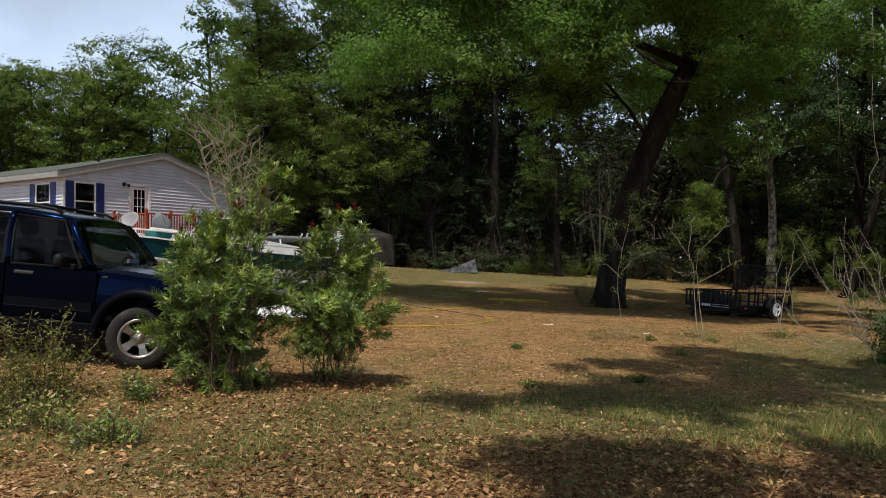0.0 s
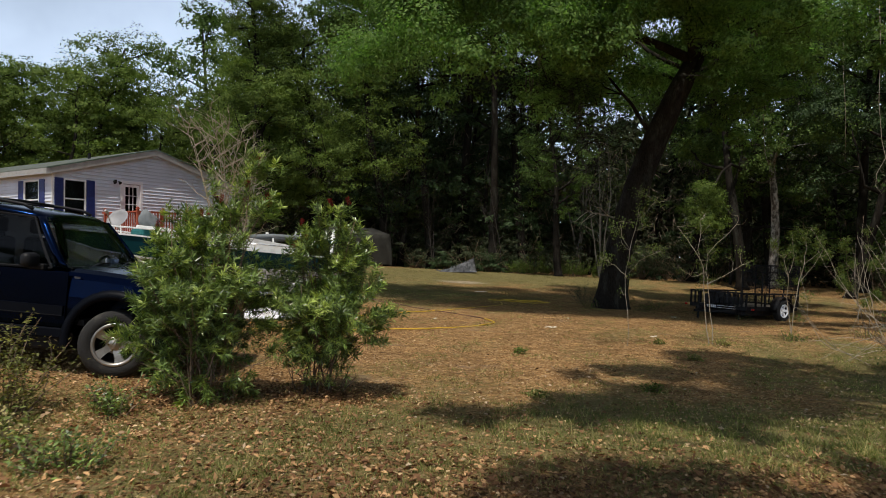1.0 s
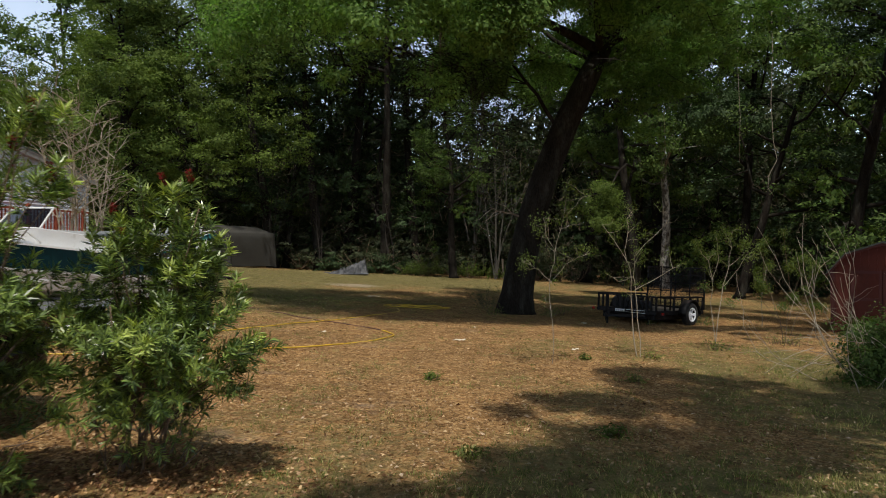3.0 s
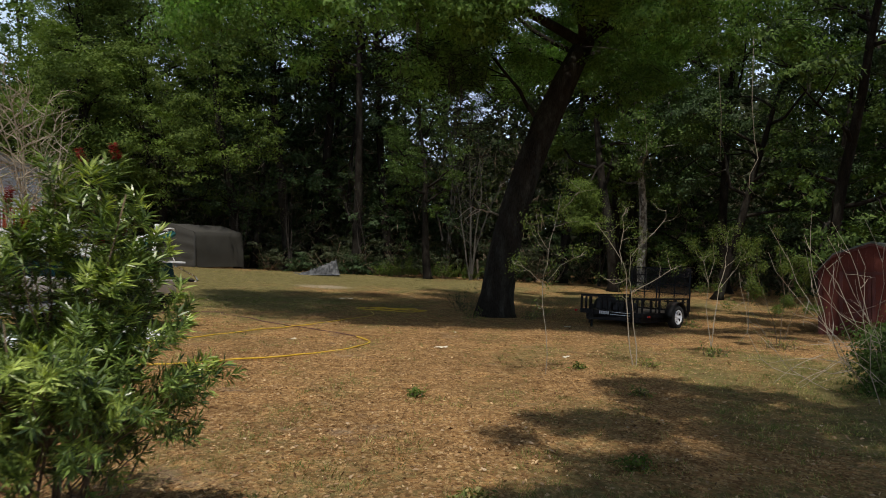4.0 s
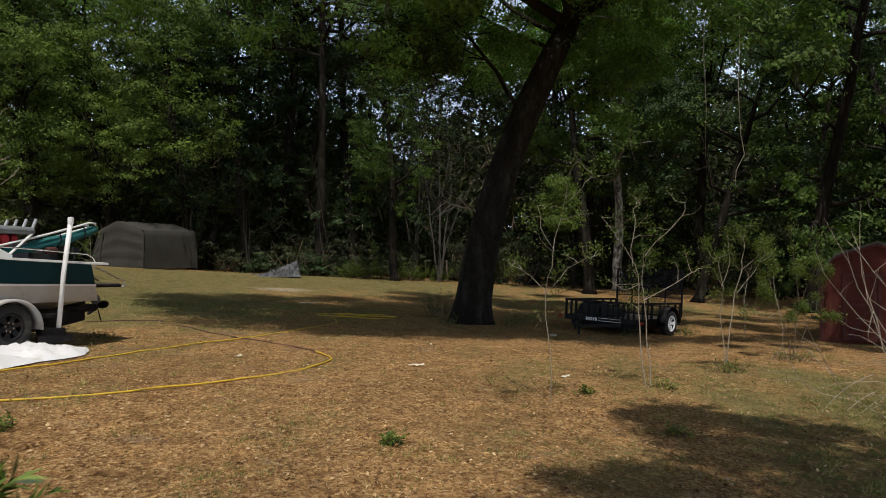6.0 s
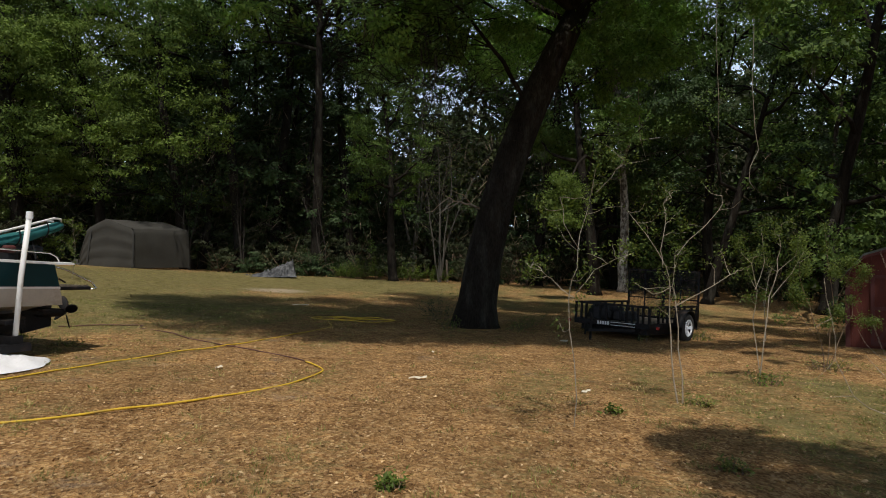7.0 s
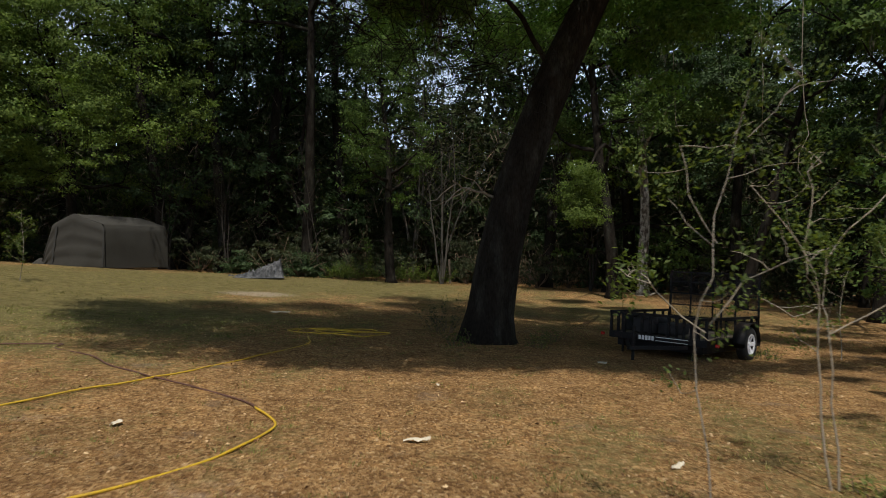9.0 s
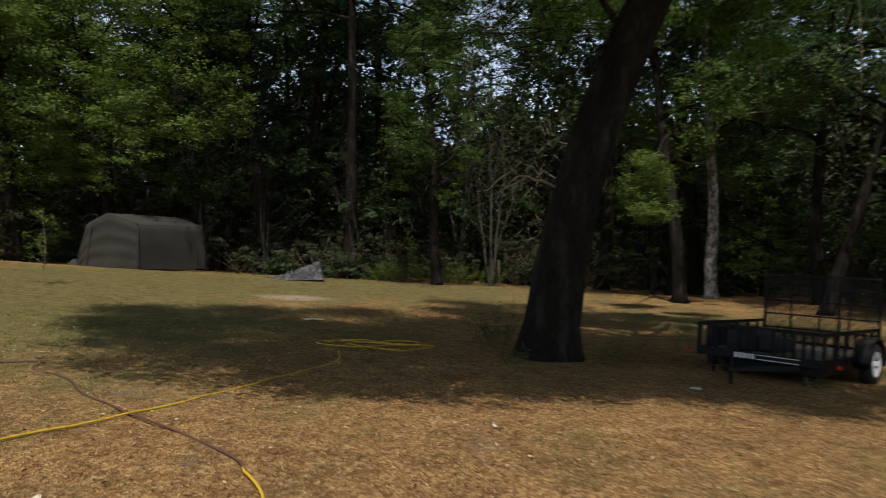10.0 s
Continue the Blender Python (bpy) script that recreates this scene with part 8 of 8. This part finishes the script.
hose("garden_hose", [(-4.6, 12.4), (-2.74, 14.7), (-1.3, 17.0), (0.26, 19.25), (1.2, 20.9), (1.86, 22.2), (1.95, 23.3)], 0.0115, HOSE, "yellow garden hose snaking across the leaves", seed=1)
coil = []
for k in range(38):
    a = k * 0.42
    coil.append((2.65 + (0.64 + 0.24 * math.sin(k * 0.9)) * math.cos(a) + 0.30 * math.sin(k * 0.17), 24.1 + (0.45 + 0.28 * math.cos(k * 0.53)) * math.sin(a) + 0.12 * math.sin(k * 0.31)))
hose("hose_coil", coil, 0.012, HOSE, "loose coil of yellow hose lying in the shade", 0.02, 2, up=0.03)
hose("garden_hose", [(-5.2, 12.3), (-3.6, 12.55), (-2.43, 12.95), (-1.39, 13.36), (-0.02, 14.35), (0.75, 15.2), (1.12, 15.95), (1.16, 16.45), (1.0, 16.9)], 0.012, HOSE, "yellow garden hose curving over the fallen leaves", seed=3)
hose("dark_hose", [(1.0, 16.9), (0.88, 17.2), (0.4, 17.9), (0.0, 18.4), (-0.8, 19.5), (-1.3, 20.4), (-1.8, 21.0), (-1.9, 21.5), (-2.5, 21.3), (-3.2, 20.9)], 0.011, DARK_HOSE, "thin dull red-brown hose lying across the yard", seed=4)


def scrap(x, y, ln, wd, turn, seed):
    rng = np.random.default_rng(seed)
    bm = bmesh.new()
    rows = []
    for i in range(7):
        u = i / 6
        w = wd * math.sin(math.pi * (0.12 + 0.8 * u)) * rng.uniform(0.8, 1.2)
        rows.append([bm.verts.new((ln * (u - 0.5), w * (j / 2 - 0.5), 0.012 + 0.02 * rng.random() + 0.012 * (j == 1))) for j in range(3)])
    for a, b in zip(rows, rows[1:]):
        for j in range(2):
            bm.faces.new((a[j], a[j + 1], b[j + 1], b[j]))
    ob = part("palm_scrap", bm, PAPER)
    ob.matrix_basis = Matrix.Translation(on_ground(x, y)) @ Matrix.Rotation(turn, 4, "Z")
    tagged(ob, "pale dried piece of bark on the leaves", "debris", "pale scraps on the ground")


for k, (x, y, ln, wd) in enumerate(((2.34, 15.57, 0.24, 0.08), (4.26, 14.65, 0.22, 0.07), (-0.15, 16.27, 0.14, 0.09), (3.2, 18.2, 0.09, 0.04), (6.6, 20.4, 0.16, 0.14), (1.55, 28.0, 0.5, 0.25))):
    scrap(x, y, ln, wd, 0.6 * k, k)

for k, x in enumerate((8.3, 10.6, 12.9, 15.2)):
    ob = part("fence_post", boxes(((-0.05, -0.05, -0.2), (0.05, 0.05, 1.25)), bevel=0.01), OLD_PLANK)
    ob.matrix_basis = Matrix.Translation(on_ground(x, 44.5 + 0.2 * k)) @ Matrix.Rotation(0.05 * (-1) ** k, 4, "Y")
    tagged(ob, "weathered grey fence post among the shrubs", "fence post", "old fence posts")


# ---- fallen leaves and grass, too many to count ----
def build_litter():
    rng = np.random.default_rng(71)

    def lying(n, x, y, small, large, thin, wide, lift, tilt, make):
        """Leaves lying about on the ground, some curled up on edge."""
        p = np.stack([x, y, ground_z(x, y) + 0.004 + rng.random(n) * lift], 1)
        d = rng.normal(size=(n, 3)) * np.array([1, 1, 0.25])
        nrm = np.array([0, 0, 1.0]) + rng.normal(size=(n, 3)) * tilt
        ln = small + (large - small) * rng.random(n) ** 1.8
        return make(p, d, nrm, ln, ln * rng.uniform(thin, wide, n))

    n = 190000
    y = 2.4 + 23 * rng.random(n) ** 1.35
    x = 0.8 + rng.uniform(-1, 1, n) * (3.5 + 0.75 * y)
    keep = (rng.random(n) < 1.05 - np.clip(grass_amount(x, y), 0, 0.80)) & (x > -7)
    keep &= np.sin(2.3 * x + 1.1 * y) * np.sin(1.9 * y - 0.7 * x) + rng.random(n) * 1.6 > 0.05
    x, y = x[keep], y[keep]
    quad_mesh("fallen_leaves", lying(len(x), x, y, 0.014, 0.050, 0.36, 0.62, 0.018, 0.5, leaf_quads), DEAD_LEAF)
    tagged(bpy.data.objects["fallen_leaves"], "brown and tan fallen oak leaves scattered on the ground", "leaves", kind="stuff")
    # russet leaves gathered near the road
    n = 18500
    x, y = np.concatenate([rng.normal(2.6, 2.2, 13000), rng.normal(-0.6, 1.9, 5500)]), np.concatenate([rng.normal(4.3, 1.1, 13000), rng.normal(4.5, 0.9, 5500)])
    quad_mesh("russet_leaves", lying(n, x, y, 0.02, 0.075, 0.4, 0.62, 0.03, 0.5, leaf_quads), RUSSET_LEAF)
    tagged(bpy.data.objects["russet_leaves"], "red-brown fallen leaves gathered beside the road", "leaves", kind="stuff")
    # drifts under the bushes and along the car
    n = 6000
    k = rng.integers(0, 4, n)
    x = np.array([-2.2, -1.1, -3.0, -1.7])[k] + rng.normal(size=n) * np.array([0.55, 0.45, 0.7, 0.9])[k]
    y = np.array([6.9, 7.4, 7.3, 5.9])[k] + rng.normal(size=n) * np.array([0.4, 0.35, 0.5, 0.45])[k]
    quad_mesh("drifted_leaves", lying(n, x, y, 0.018, 0.060, 0.4, 0.62, 0.03, 0.5, leaf_quads), RUSSET_LEAF)
    tagged(bpy.data.objects["drifted_leaves"], "red-brown leaves drifted under the bushes", "leaves", kind="stuff")
    # paler, larger leaves among the near grass
    n = 7500
    y = 2.8 + 7.5 * rng.random(n) ** 1.3
    x = rng.uniform(-1, 1, n) * (3.0 + 0.6 * y)
    quad_mesh("pale_leaves", lying(n, x, y, 0.018, 0.060, 0.35, 0.6, 0.03, 0.5, leaf_quads), PALE_LEAF)
    tagged(bpy.data.objects["pale_leaves"], "pale dry leaves lying in the thin grass", "leaves", kind="stuff")
    # grass in tufts
    tufts = 95000
    y = 2.8 + 24 * rng.random(tufts) ** 1.7
    x = 0.8 + rng.uniform(-1, 1, tufts) * (3.5 + 0.75 * y)
    clump = np.sin(3.7 * x + 2.0 * y) * np.sin(4.3 * y - 1.6 * x) * 0.16 + np.sin(9 * x + 3 * y) * np.sin(8 * y - 2 * x) * 0.10
    keep = (rng.random(tufts) < 1.05 * (grass_amount(x, y) - 0.16) + clump) & (x > -6)
    x, y = x[keep], y[keep]
    tall = rng.uniform(0.02, 0.075, len(x)) * (1 + 1.1 * np.exp(-((x - 3.6) / 2.6) ** 2 - ((y - 6.0) / 0.6) ** 2))
    per = 12
    k = np.repeat(np.arange(len(x)), per)
    n = len(k)
    off = rng.normal(size=(n, 2)) * 0.034
    px, py = x[k] + off[:, 0], y[k] + off[:, 1]
    p = np.stack([px, py, ground_z(px, py) - 0.004], 1)
    d = np.concatenate([off * 9 + rng.normal(size=(n, 2)) * 0.45, np.ones((n, 1))], 1)
    ln = tall[k] * rng.uniform(0.5, 1.5, n)
    tri_mesh("grass", leaf_tris(p, d, rng.normal(size=(n, 3)), ln, rng.uniform(0.004, 0.0075, n)), GRASS)
    # coarser tufts on the far lawn
    tufts = 7000
    x, y = rng.uniform(-8, 16, tufts), rng.uniform(22, 44.5, tufts)
    patch = np.sin(1.1 * x + 0.5 * y) * np.sin(0.9 * y - 0.6 * x) + 0.6 * np.sin(2.7 * x - 1.3 * y)
    keep = (rng.random(tufts) < 0.40 + 0.40 * patch) & ~((abs(x + 5.4) < 3.2) & (y > 41))
    x, y = x[keep], y[keep]
    k = np.repeat(np.arange(len(x)), 7)
    n = len(k)
    off = rng.normal(size=(n, 2)) * 0.30
    px, py = x[k] + off[:, 0], y[k] + off[:, 1]
    d = np.concatenate([off * 1.2 + rng.normal(size=(n, 2)) * 0.4, np.ones((n, 1))], 1)
    ln = rng.uniform(0.025, 0.07, n)
    quad_mesh("far_grass", leaf_quads(np.stack([px, py, ground_z(px, py) - 0.01], 1), d, rng.normal(size=(n, 3)), ln, rng.uniform(0.012, 0.024, n)), FAR_GRASS)
    tagged(bpy.data.objects["far_grass"], "uneven tufts of grass on the far lawn", "grass", kind="stuff")
    tagged(bpy.data.objects["grass"], "thin patchy green and straw-coloured grass", "grass", kind="stuff")


build_litter()
